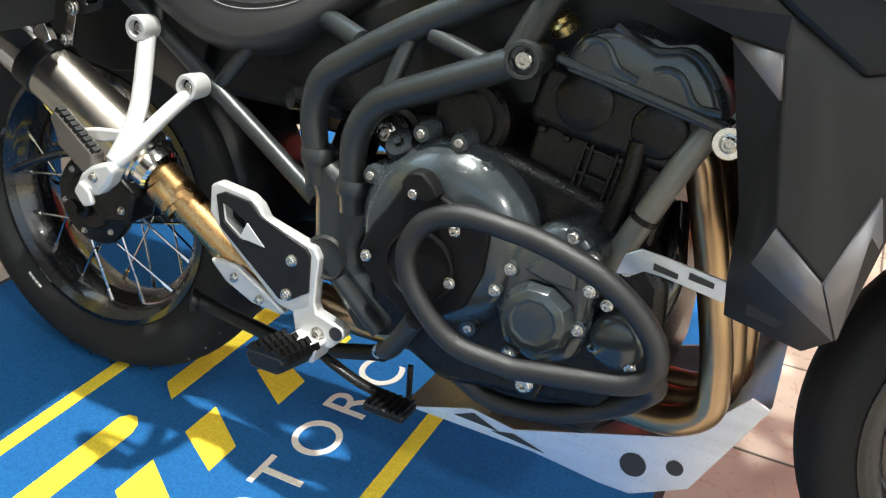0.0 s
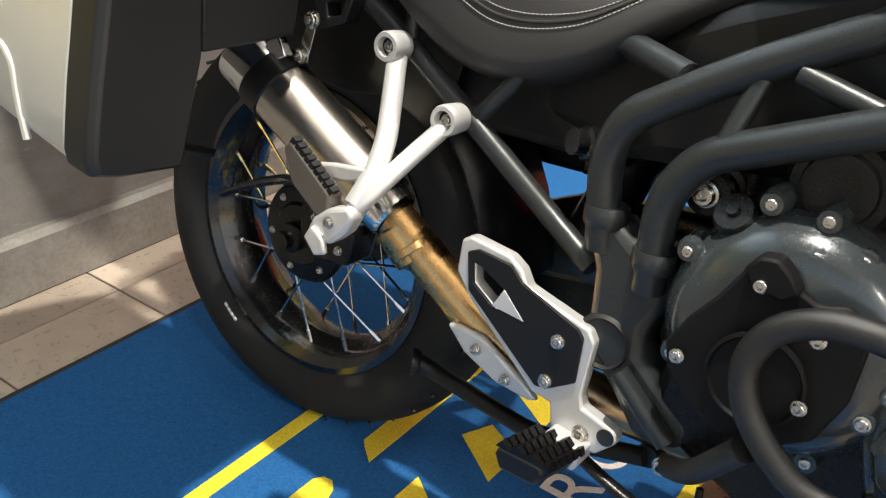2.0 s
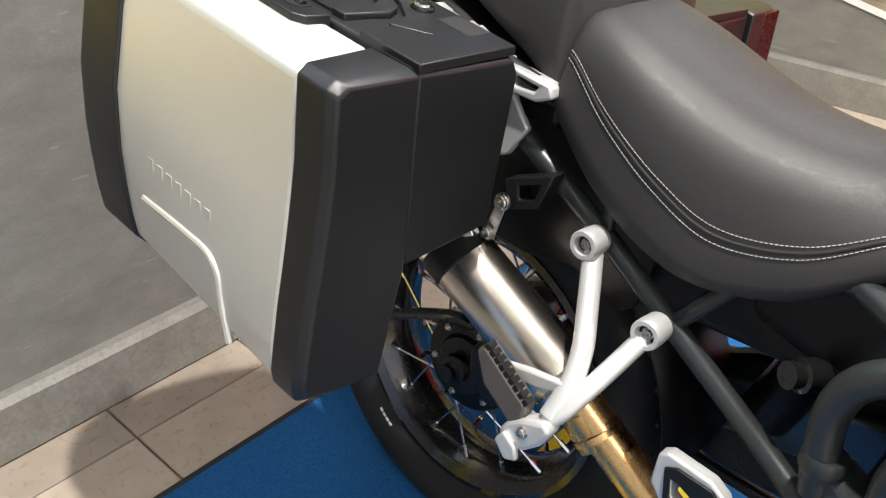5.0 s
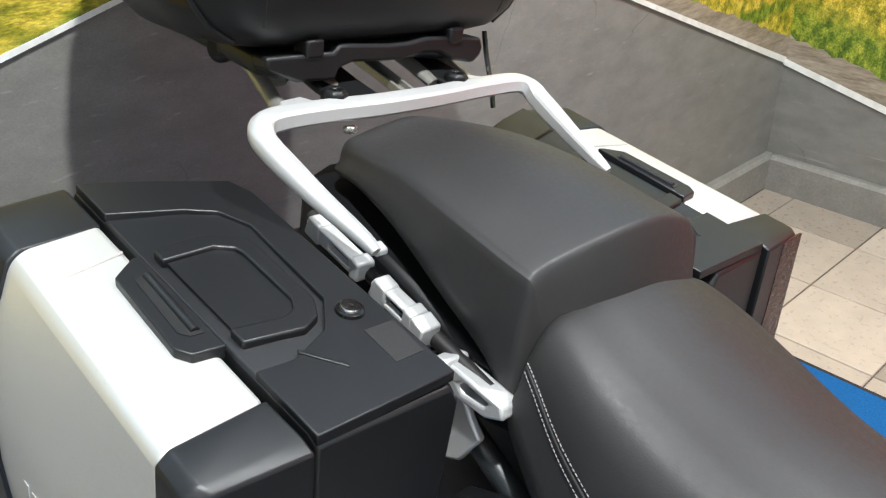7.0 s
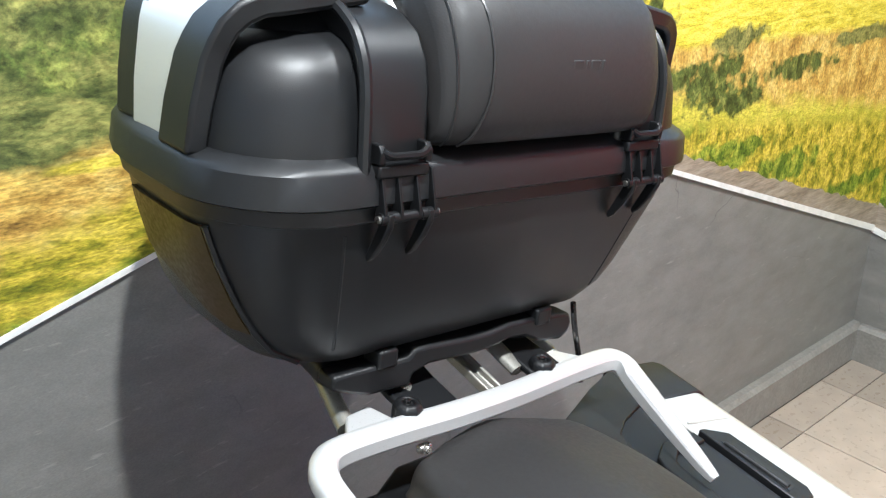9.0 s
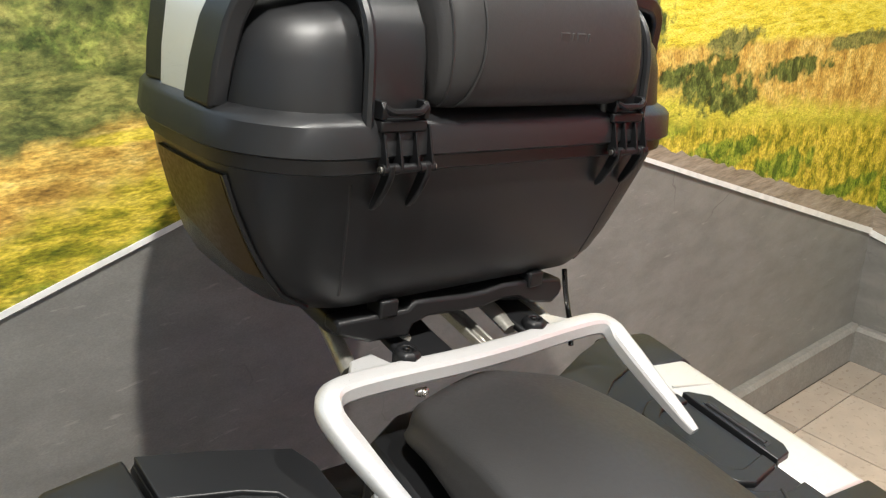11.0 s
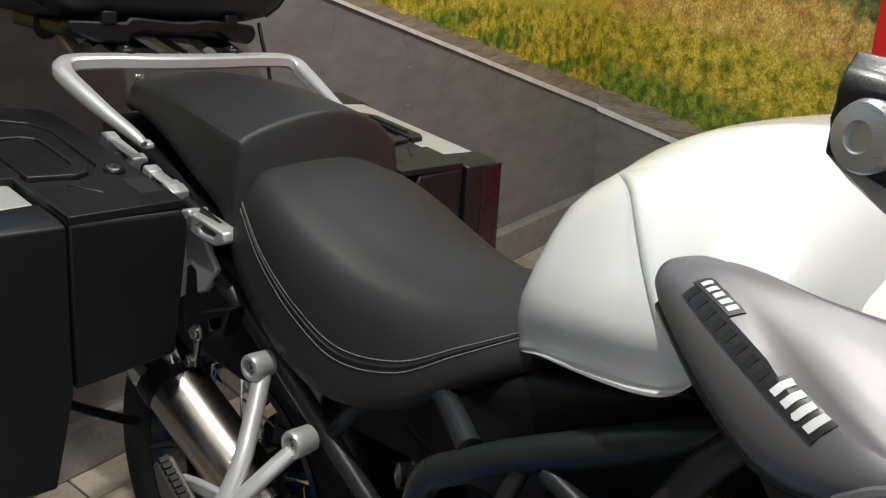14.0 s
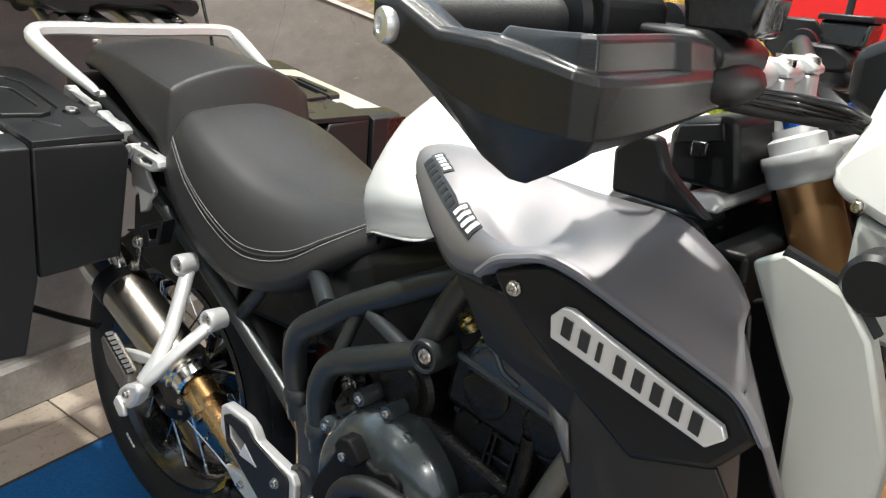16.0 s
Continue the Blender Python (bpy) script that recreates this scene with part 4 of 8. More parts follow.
for u, r in ((0.0, 0.031), (0.082, 0.029)):
    bm = lathe([(r, 0.0), (r, 0.003), (r * 0.9, 0.0055), (r * 0.5, 0.0065), (0, 0.0066)], (0, 0, 0), (0, -1, 0), 28)
    bmesh.ops.transform(bm, matrix=Matrix.Translation((1.045, 0, 0.53)) @ Matrix.Rotation(radians(10), 4, 'Y') @ Matrix.Translation((u, -0.214, 0.147)), verts=bm.verts)
    part("head_boss", bm, engine_black, engine, smooth=50)
for u in (-0.04, -0.012, 0.052, 0.11):
    part("head_bolt", slab(u, u + 0.009, 0.098, 0.106, -0.212, -0.2), engine_black, engine, bevel=0.002)
part("hose_clip", lathe([(0.0155, 0), (0.0155, 0.006)], (1.155, -0.2195, 0.573), (-0.4, 0, -1), 20), engine_black, engine)

# cam cover with its two domes
cover = bmesh.new()
CAM_LIPS = ([(1.0638, 0.7283), (1.0681, 0.7367), (1.08, 0.7407), (1.0913, 0.735), (1.0982, 0.722), (1.1046, 0.7149), (1.1233, 0.7083)],
            [(1.1378, 0.7191), (1.1488, 0.7242), (1.1623, 0.7213), (1.1699, 0.713), (1.1776, 0.6993), (1.1853, 0.6932), (1.2079, 0.6916)],
            [(1.0931, 0.7557), (1.1042, 0.75), (1.1135, 0.7418), (1.1288, 0.7369), (1.1486, 0.7381), (1.1637, 0.7427), (1.1781, 0.7367), (1.1901, 0.7246), (1.1979, 0.7128)])
outline = [(1.044, 0.706), (1.046, 0.723), (1.059, 0.742), (1.075, 0.7515), (1.09, 0.755), (1.105, 0.754), (1.12, 0.748), (1.138, 0.74), (1.152, 0.743), (1.165, 0.746), (1.18, 0.738), (1.195, 0.723), (1.206, 0.706), (1.2125, 0.69), (1.213, 0.67)]
rings = []
for y, k in ((-0.234, 0.86), (-0.23, 0.94), (-0.222, 0.985), (-0.2, 1.0), (0.2, 1.0), (0.222, 0.985), (0.234, 0.9)):
    rings.append([(1.13 + (x - 1.13) * k, y, 0.695 + (z - 0.695) * k) for x, z in outline])
loft(rings, cover)
camc = part("cam_cover", cover, engine_grey, engine, "dark grey cam cover with two domes", bevel=0.003, smooth=50)
part("cam_lip", tube([(x, -0.233, z) for x, z in CAM_LIPS[0]], 0.0042, 0.01, 8), engine_grey, camc)
part("cam_lip", tube([(x, -0.233, z) for x, z in CAM_LIPS[1]], 0.0042, 0.01, 8), engine_grey, camc)
part("cam_ridge", tube([(x, -0.2275, z) for x, z in CAM_LIPS[2]], 0.0048, 0.01, 8), engine_grey, camc)
part("cam_flange", prism([(1.036, 0.712), (1.04, 0.722), (1.219, 0.684), (1.218, 0.672)], 'y', -0.236, 0.236), engine_grey, camc, bevel=0.004)
part("oil_cap", lathe([(0.016, 0), (0.016, 0.01), (0.012, 0.013), (0.012, 0.018), (0, 0.018)], (1.035, -0.2, 0.74), (-0.4, -0.4, 0.8), 20), brass, engine, "dull brass filler cap")
hc = part("frame_boss", lathe([(0.016, 0), (0.017, 0.004), (0.015, 0.008), (0.01, 0.008), (0, 0.008)], (1.222, -0.245, 0.67), (0, -1, 0), 28), chrome, engine, "polished steel engine mount washer")
bolt(hc, (1.222, -0.253, 0.67), r=0.0085)

# clutch cover
clutch = part("clutch_cover", lathe([(0.109, 0.0), (0.109, 0.03), (0.104, 0.036), (0.1, 0.042), (0.093, 0.052), (0.084, 0.058), (0.072, 0.061), (0.0, 0.061)], (0.9435, -0.205, 0.5), (0, -1, 0), 56), engine_grey, engine, "glossy dark grey clutch cover", smooth=50)
plate_edge = [(0.853, 0.475), (0.868, 0.505), (0.886, 0.53), (0.898, 0.552), (0.906, 0.567), (0.915, 0.579), (0.928, 0.581), (0.941, 0.572), (0.951, 0.558), (0.965, 0.552), (0.985, 0.558), (1.0, 0.55), (1.008, 0.525), (1.006, 0.48), (0.99, 0.437), (0.955, 0.412), (0.915, 0.41), (0.88, 0.428), (0.859, 0.452)]
part("clutch_plate", prism(plate_edge, 'y', lambda u, v: -0.25, lambda u, v: -0.2815 + 0.009 * min(1.0, ((u - 0.93) ** 2 + (v - 0.49) ** 2) / 0.0064)), clutch_plate, clutch, "matt black clutch cover plate", bevel=0.003)
part("cover_tab", prism([(0.904, 0.566), (0.914, 0.58), (0.929, 0.582), (0.942, 0.572), (0.951, 0.559), (0.94, 0.549), (0.915, 0.551)], 'y', -0.285, -0.262), clutch_plate, clutch, bevel=0.003)
part("cover_recess", lathe([(0.042, 0.0), (0.042, 0.004), (0.039, 0.005), (0.037, 0.002), (0, 0.001)], (0.935, -0.279, 0.475), (0, -1, 0), 40), clutch_plate, clutch, smooth=50)
for x, z in ((0.921, 0.557), (0.869, 0.471), (0.974, 0.467), (0.973, 0.528)):
    bolt(clutch, (x, -0.283, z), r=0.0062)
for x, z in ((0.904, 0.612), (0.95, 0.611), (0.983, 0.587), (1.007, 0.567), (1.016, 0.537), (0.846, 0.551), (0.852, 0.452), (0.987, 0.4), (1.014, 0.454), (0.93, 0.392)):
    part("bolt_boss", lathe([(0.0125, 0), (0.012, 0.034), (0.0095, 0.04), (0, 0.04)], (x, -0.205, z), (0, -1, 0), 16), engine_grey, clutch)
    bolt(clutch, (x, -0.243, z), r=0.0058)
part("rubber_plug", lathe([(0.02, 0), (0.02, 0.008), (0.017, 0.012), (0.006, 0.012), (0.005, 0.016), (0, 0.016)], (0.876, -0.228, 0.588), (-0.2, -0.75, 0.6), 20), engine_black, clutch, "ribbed oil filler plug")
part("starter_gear_cover", lathe([(0.045, 0.0), (0.045, 0.03), (0.04, 0.036), (0.032, 0.036), (0.03, 0.042), (0.018, 0.043), (0, 0.04)], (0.945, -0.175, 0.63), (0, -1, 0), 36), engine_black, engine, "black round gear cover")

# alternator cover and water pump
alt = part("alternator_cover", prism([(1.034, 0.4), (1.019, 0.45), (1.024, 0.5), (1.048, 0.536), (1.075, 0.555), (1.105, 0.553), (1.122, 0.535), (1.127, 0.45), (1.118, 0.408), (1.08, 0.386)], 'y', -0.262, -0.19), engine_grey, engine, "dark grey alternator cover", bevel=0.012, segs=3)
part("cover_dome", lathe([(0.043, -0.01), (0.042, 0.006), (0.036, 0.017), (0.026, 0.02), (0.024, 0.0185), (0, 0.019)], (1.072, -0.262, 0.449), (0, -1, 0), 10), engine_grey, alt, smooth=25, bevel=0.002)
part("cover_step", prism([(1.05, 0.5), (1.075, 0.525), (1.105, 0.52), (1.11, 0.49), (1.075, 0.492)], 'y', -0.27, -0.255), engine_grey, alt, bevel=0.004)
for x, z in ((1.034, 0.494), (1.096, 0.547), (1.1195, 0.53), (1.122, 0.494), (1.117, 0.447), (1.046, 0.396), (1.0195, 0.465), (1.085, 0.388)):
    part("bolt_boss", lathe([(0.0105, 0), (0.0105, 0.066), (0.009, 0.07), (0, 0.07)], (x, -0.195, z), (0, -1, 0), 16), engine_grey, alt)
    bolt(alt, (x, -0.264, z), r=0.0062)
pump = part("water_pump", lathe([(0.033, -0.03), (0.033, 0.0), (0.03, 0.008), (0.02, 0.012), (0, 0.013)], (1.155, -0.24, 0.437), (0, -1, 0), 36), engine_grey, engine, "round grey water pump cover", smooth=50)
for x, z in ((1.175, 0.414), (1.139, 0.476), (1.152, 0.52), (1.133, 0.4255)):
    bolt(pump, (x, -0.246, z), r=0.0062)
part("sump", loft([[(x, y, z) for y, z in ((-w, z0), (-w, z1), (w, z1), (w, z0))] for x, w, z0, z1 in ((0.86, 0.1, 0.31, 0.36), (0.95, 0.15, 0.25, 0.36), (1.12, 0.15, 0.25, 0.38), (1.19, 0.12, 0.3, 0.4))]), engine_black, engine, "black engine sump", bevel=0.01)
bolt(engine, (1.061, -0.235, 0.349), r=0.010)
part("crash_bar_bracket", prism([(1.03, 0.335), (1.075, 0.33), (1.085, 0.36), (1.04, 0.365)], 'y', -0.235, -0.2), engine_black, engine, bevel=0.003)
bolt(engine, (0.862, -0.215, 0.315), r=0.009)

# crash bars (both sides)
for s in (1, -1):
    def cb(pts):
        return [(x, y * s, z) for x, y, z in pts]
    bar = bpart("crash_bar", tube(cb([(1.065, -0.3, 0.4), (0.995, -0.302, 0.404), (0.958, -0.305, 0.436), (0.936, -0.306, 0.466), (0.928, -0.306, 0.5), (0.942, -0.306, 0.535), (0.976, -0.306, 0.554), (1.01, -0.306, 0.5565), (1.079, -0.306, 0.55), (1.143, -0.306, 0.53), (1.182, -0.305, 0.505), (1.207, -0.303, 0.472), (1.21, -0.302, 0.44), (1.185, -0.301, 0.423), (1.143, -0.3, 0.414), (1.065, -0.3, 0.4)]), 0.0122, 0.028, 16, closed=True), bar_black, "matt black tubular crash bar")
    part("lower_tube", tube(cb([(1.205, -0.297, 0.44), (1.21, -0.25, 0.40), (1.165, -0.205, 0.338), (1.085, -0.195, 0.293), (1.005, -0.195, 0.285), (0.955, -0.2, 0.315), (0.93, -0.2, 0.36)]), 0.0122, 0.04, 16), bar_black, bar)
    part("stay", tube(cb([(0.945, -0.298, 0.42), (0.9, -0.26, 0.35), (0.865, -0.21, 0.315)]), 0.012, 0.03, 12), bar_black, bar)

# header pipes and collector
for i, y in enumerate((-0.165, -0.11, -0.055)):
    bpart("header_pipe", tube([(1.15, y * 1.15, 0.66), (1.19, y * 1.1, 0.64), (1.222 + 0.008 * i, y, 0.53), (1.253 + 0.008 * i, y, 0.42), (1.262 + 0.006 * i, y * 0.98, 0.345), (1.225 + 0.008 * i, y * 0.95, 0.315), (1.10, y * 0.8, 0.30), (0.98, -0.03 + y * 0.3, 0.29)], 0.0185, 0.04, 18), bronze_pipe, "heat-bronzed exhaust header pipe")
bpart("collector_pipe", tube([(0.99, -0.05, 0.29), (0.86, -0.09, 0.285), (0.76, -0.14, 0.31), (0.68, -0.165, 0.335)], 0.027, 0.05, 18), bronze_pipe, "dull bronze exhaust collector")
bracket = bpart("radiator_guard_bracket", prism([(1.144, 0.52), (1.15, 0.543), (1.165, 0.552), (1.188, 0.55), (1.252, 0.541), (1.252, 0.519), (1.19, 0.529), (1.172, 0.53), (1.162, 0.523)], 'y', -0.262, -0.258), alu, "slotted silver bracket across the header pipes", bevel=0.001)
# black strips on the face stand for the shade inside the slots
for a, b in ((1.18, 1.205), (1.215, 1.24)):
    part("slot", prism([(a, 0.5345), (b, 0.531), (b, 0.5365), (a, 0.5415)], 'y', -0.2632, -0.2612), ink_black, bracket, "black strip for the shade in a slot")
bpart("radiator", block((1.25, -0.17, 0.52), (1.3, 0.17, 0.82)), engine_black, "black radiator core", bevel=0.006)
bpart("radiator_hose", tube([(1.17, -0.12, 0.56), (1.19, -0.18, 0.5), (1.18, -0.19, 0.45)], 0.015, seg=12), gloss_black, "shiny black radiator hose")

# skid plate
skid = bpart("skid_plate", prism([(0.875, 0.2), (0.97, 0.232), (1.03, 0.222), (1.149, 0.262), (1.232, 0.29), (1.30, 0.368), (1.32, 0.36), (1.255, 0.225), (1.19, 0.19), (1.15, 0.19), (1.06, 0.2), (0.96, 0.2)], 'y', -0.142, -0.138), alu, "bare aluminium skid plate with round holes", bevel=0.001)
part("side_wing", prism([(0.875, 0.2), (0.97, 0.232), (1.03, 0.222), (1.149, 0.262), (1.232, 0.29), (1.30, 0.368), (1.32, 0.36), (1.255, 0.225), (1.19, 0.19), (1.15, 0.19), (1.06, 0.2), (0.96, 0.2)], 'y', 0.138, 0.142), alu, skid, bevel=0.001)
part("bottom_plate", loft([[(x, -0.141, z), (x, 0.141, z), (x, 0.141, z + 0.004), (x, -0.141, z + 0.004)] for x, z in ((0.87, 0.2), (1.06, 0.199), (1.15, 0.189), (1.19, 0.189), (1.256, 0.224), (1.322, 0.36))]), alu, skid)
# holes are not cut: black discs and triangles paint their shade
for x, z, r in ((1.187, 0.232, 0.0165), (1.236, 0.247, 0.0105)):
    part("hole_shade", lathe([(r, 0), (r, 0.0012), (0, 0.0012)], (x, -0.1415, z), (0, -1, 0), 28), ink_black, skid, "black disc for the shade in a round hole")
for tri in (((0.945, 0.214), (0.972, 0.226), (1.008, 0.212)), ((1.0, 0.209), (1.03, 0.216), (1.075, 0.204))):
    part("cutout_shade", prism(list(tri), 'y', -0.1432, -0.1418), ink_black, skid, "black triangle for the shade in a cut-out")

# ---- exhaust ----
MA, MB = Vector((0.463, -0.186, 0.467)), Vector((0.245, -0.2067, 0.6064))
MD = (MB - MA).normalized()
ML = (MB - MA).length
R = 0.042
muffler = bpart("muffler", lathe([(0.026, -0.012), (0.03, 0.0), (0.044, 0.018), (R, 0.03), (R, ML - 0.055), (R * 0.99, ML - 0.05), (R * 0.99, ML), (R * 0.93, ML + 0.004), (R * 0.8, ML + 0.002), (R * 0.78, ML - 0.03), (0, ML - 0.03)], MA, MD, 48), steel, "brushed stainless round silencer")
part("end_cap", lathe([(R * 1.01, 0), (R * 1.012, 0.001), (R * 1.012, 0.045), (R * 0.98, 0.049), (R * 0.9, 0.048), (R * 0.88, 0.01)], MA + MD * (ML - 0.046), MD, 48, close=False), chrome, muffler, "polished end cap")
part("strap", lathe([(R * 1.01, 0), (R * 1.06, 0.002), (R * 1.065, 0.012), (R * 1.06, 0.03), (R * 1.01, 0.032)], MA + MD * (ML - 0.07), MD, 48, close=False), black_plastic, muffler, "black rubber strap")
part("strap_clip", block((-0.012, -0.008, -0.012), (0.012, 0.006, 0.016), None, Matrix.Translation(MA + MD * (ML - 0.052) + Vector((0.02, -0.012, 0.043))) @ Matrix.Rotation(radians(-32), 4, 'Y')), chrome, muffler, "steel strap clip", bevel=0.002)
part("inlet_collar", lathe([(0.03, -0.02), (0.034, -0.016), (0.034, 0.0), (0.04, 0.002), (0.04, 0.006), (0.03, 0.008)], MA, MD, 36, close=False), chrome, muffler, "polished flange")
link = bpart("link_pipe", tube([MA + MD * 0.0, (0.525, -0.178, 0.418), (0.62, -0.172, 0.352), (0.70, -0.165, 0.325)], 0.0255, 0.05, 24), gold_pipe, "heat-tinted golden exhaust link pipe")
part("pipe_sleeve", lathe([(0.0265, 0), (0.029, 0.003), (0.029, 0.035), (0.0275, 0.04), (0.0275, 0.048)], (0.482, -0.182, 0.446), (0.62, 0.06, -0.62), 28, close=False), gold_pipe, link)
part("pipe_clamp", lathe([(0.0285, 0), (0.0315, 0.001), (0.0315, 0.009), (0.0285, 0.01)], (0.505, -0.18, 0.427), (0.62, 0.06, -0.62), 28, close=False), gold_pipe, link, "heat-tinted pipe clamp")
shield = bpart("heat_shield", prism([(0.583, 0.362), (0.60, 0.366), (0.632, 0.364), (0.692, 0.332), (0.712, 0.316), (0.70, 0.312), (0.655, 0.316), (0.61, 0.336)], 'y', -0.207, -0.196), silver_cast, "silver heat shield on the link pipe", bevel=0.005, segs=3)
bolt(shield, (0.628, -0.208, 0.347), r=0.0062)
bolt(shield, (0.670, -0.208, 0.326), r=0.0062)

# ---- rider's foot plate, peg and brake lever ----
guard = bpart("heel_guard", prism([(0.602, 0.478), (0.612, 0.484), (0.662, 0.478), (0.678, 0.468), (0.688, 0.452), (0.764, 0.432), (0.772, 0.42), (0.768, 0.36), (0.772, 0.345), (0.812, 0.334), (0.815, 0.322), (0.795, 0.30), (0.765, 0.296), (0.742, 0.302), (0.735, 0.335), (0.712, 0.338), (0.62, 0.415), (0.6, 0.44)], 'y', -0.226, -0.208, hole=[(0.622, 0.458), (0.634, 0.455), (0.662, 0.44), (0.668, 0.421), (0.655, 0.416), (0.626, 0.435)]), silver_cast, "silver cast footrest hanger", bevel=0.003)
part("heel_plate", prism([(0.613, 0.468), (0.626, 0.4745), (0.6667, 0.4705), (0.6826, 0.4555), (0.7536, 0.4295), (0.76, 0.4215), (0.76, 0.3707), (0.7296, 0.3503), (0.716, 0.349), (0.62, 0.425)], 'y', -0.2295, -0.225, hole=[(0.621, 0.459), (0.633, 0.4565), (0.664, 0.441), (0.67, 0.421), (0.655, 0.415), (0.625, 0.435)]), black_plastic, guard, "black plastic heel plate", bevel=0.0012)
part("hanger_lip", prism([(0.652, 0.419), (0.664, 0.442), (0.692, 0.415)], 'y', -0.2305, -0.2285), silver_cast, guard, bevel=0.0006)
bolt(guard, (0.734, -0.2295, 0.409), r=0.0072)
bolt(guard, (0.728, -0.2295, 0.36), r=0.0072)
bolt(guard, (0.776, -0.2265, 0.317), r=0.0085)
# black disc paints the shade of an uncut bolt hole
part("hanger_hole_shade", lathe([(0.0095, 0), (0.0095, 0.0012), (0, 0.0012)], (0.803, -0.2265, 0.325), (0, -1, 0), 20), ink_black, guard, "black disc for the shade in a bolt hole")
peg = bpart("footpeg", loft([[(0.735 + dx + u, y, 0.302 + v) for u, v in ((-0.028, 0.0), (-0.024, 0.008), (0.024, 0.008), (0.028, 0.0), (0.02, -0.016), (-0.02, -0.016))] for y, dx in ((-0.235, 0.024), (-0.25, 0.023), (-0.292, 0.014), (-0.3, 0.011))]), black_plastic, "black serrated steel footpeg", bevel=0.003)
for i in range(6):
    y = -0.246 - i * 0.0096
    dx = 0.023 - (abs(y) - 0.25) * 0.22
    part("tooth", prism([(0.705 + dx, 0.31), (0.712 + dx, 0.319), (0.72 + dx, 0.311), (0.73 + dx, 0.32), (0.738 + dx, 0.311), (0.748 + dx, 0.32), (0.757 + dx, 0.311), (0.765 + dx, 0.317), (0.768 + dx, 0.308)], 'y', y - 0.005, y + 0.003), engine_black, peg)
part("peg_pivot", prism([(0.745, 0.285), (0.785, 0.285), (0.79, 0.312), (0.745, 0.315)], 'y', -0.25, -0.21), silver_cast, peg, "cast peg mount", bevel=0.004)
lever = bpart("brake_lever", tube([(0.765, -0.212, 0.285), (0.80, -0.215, 0.272), (0.845, -0.22, 0.261), (0.915, -0.226, 0.26)], 0.0085, 0.03, 12, flat=0.7), engine_black, "black rear brake lever")
part("lever_pad", prism([(0.868, 0.265), (0.925, 0.265), (0.925, 0.254), (0.868, 0.254)], 'y', -0.262, -0.222), engine_black, lever, bevel=0.003)
for i in range(6):
    part("pad_tooth", block((0.871 + i * 0.0095, -0.261, 0.265), (0.875 + i * 0.0095, -0.223, 0.269)), engine_black, lever)
part("return_spring", tube([(0.90, -0.2, 0.30), (0.905, -0.205, 0.235)], 0.004, seg=8), engine_black, lever)
stand = bpart("centre_stand", tube([(0.82, -0.13, 0.26), (0.68, -0.125, 0.218), (0.52, -0.12, 0.235), (0.50, -0.13, 0.245)], 0.0115, 0.03, 12), black_plastic, "folded black centre stand")
part("stand_foot", lathe([(0.015, 0), (0.018, 0.004), (0.018, 0.012), (0, 0.014)], (0.50, -0.128, 0.243), (-0.6, -0.5, 0.1), 18), black_plastic, stand)
part("cross_tube", tube([(0.82, -0.13, 0.26), (0.82, 0.13, 0.26)], 0.014, seg=12), black_plastic, stand)
part("stand_leg", tube([(0.82, 0.13, 0.26), (0.68, 0.125, 0.218), (0.52, 0.12, 0.235)], 0.0115, 0.03, 12), black_plastic, stand)
sidestand = bpart("side_stand", tube([(0.86, 0.17, 0.30), (0.8, 0.27, 0.1), (0.79, 0.3, -0.028)], 0.013, 0.02, 12), black_plastic, "black side stand holding the machine")
part("stand_pad", block((0.76, 0.27, -0.035), (0.83, 0.34, -0.027)), black_plastic, sidestand, bevel=0.003)

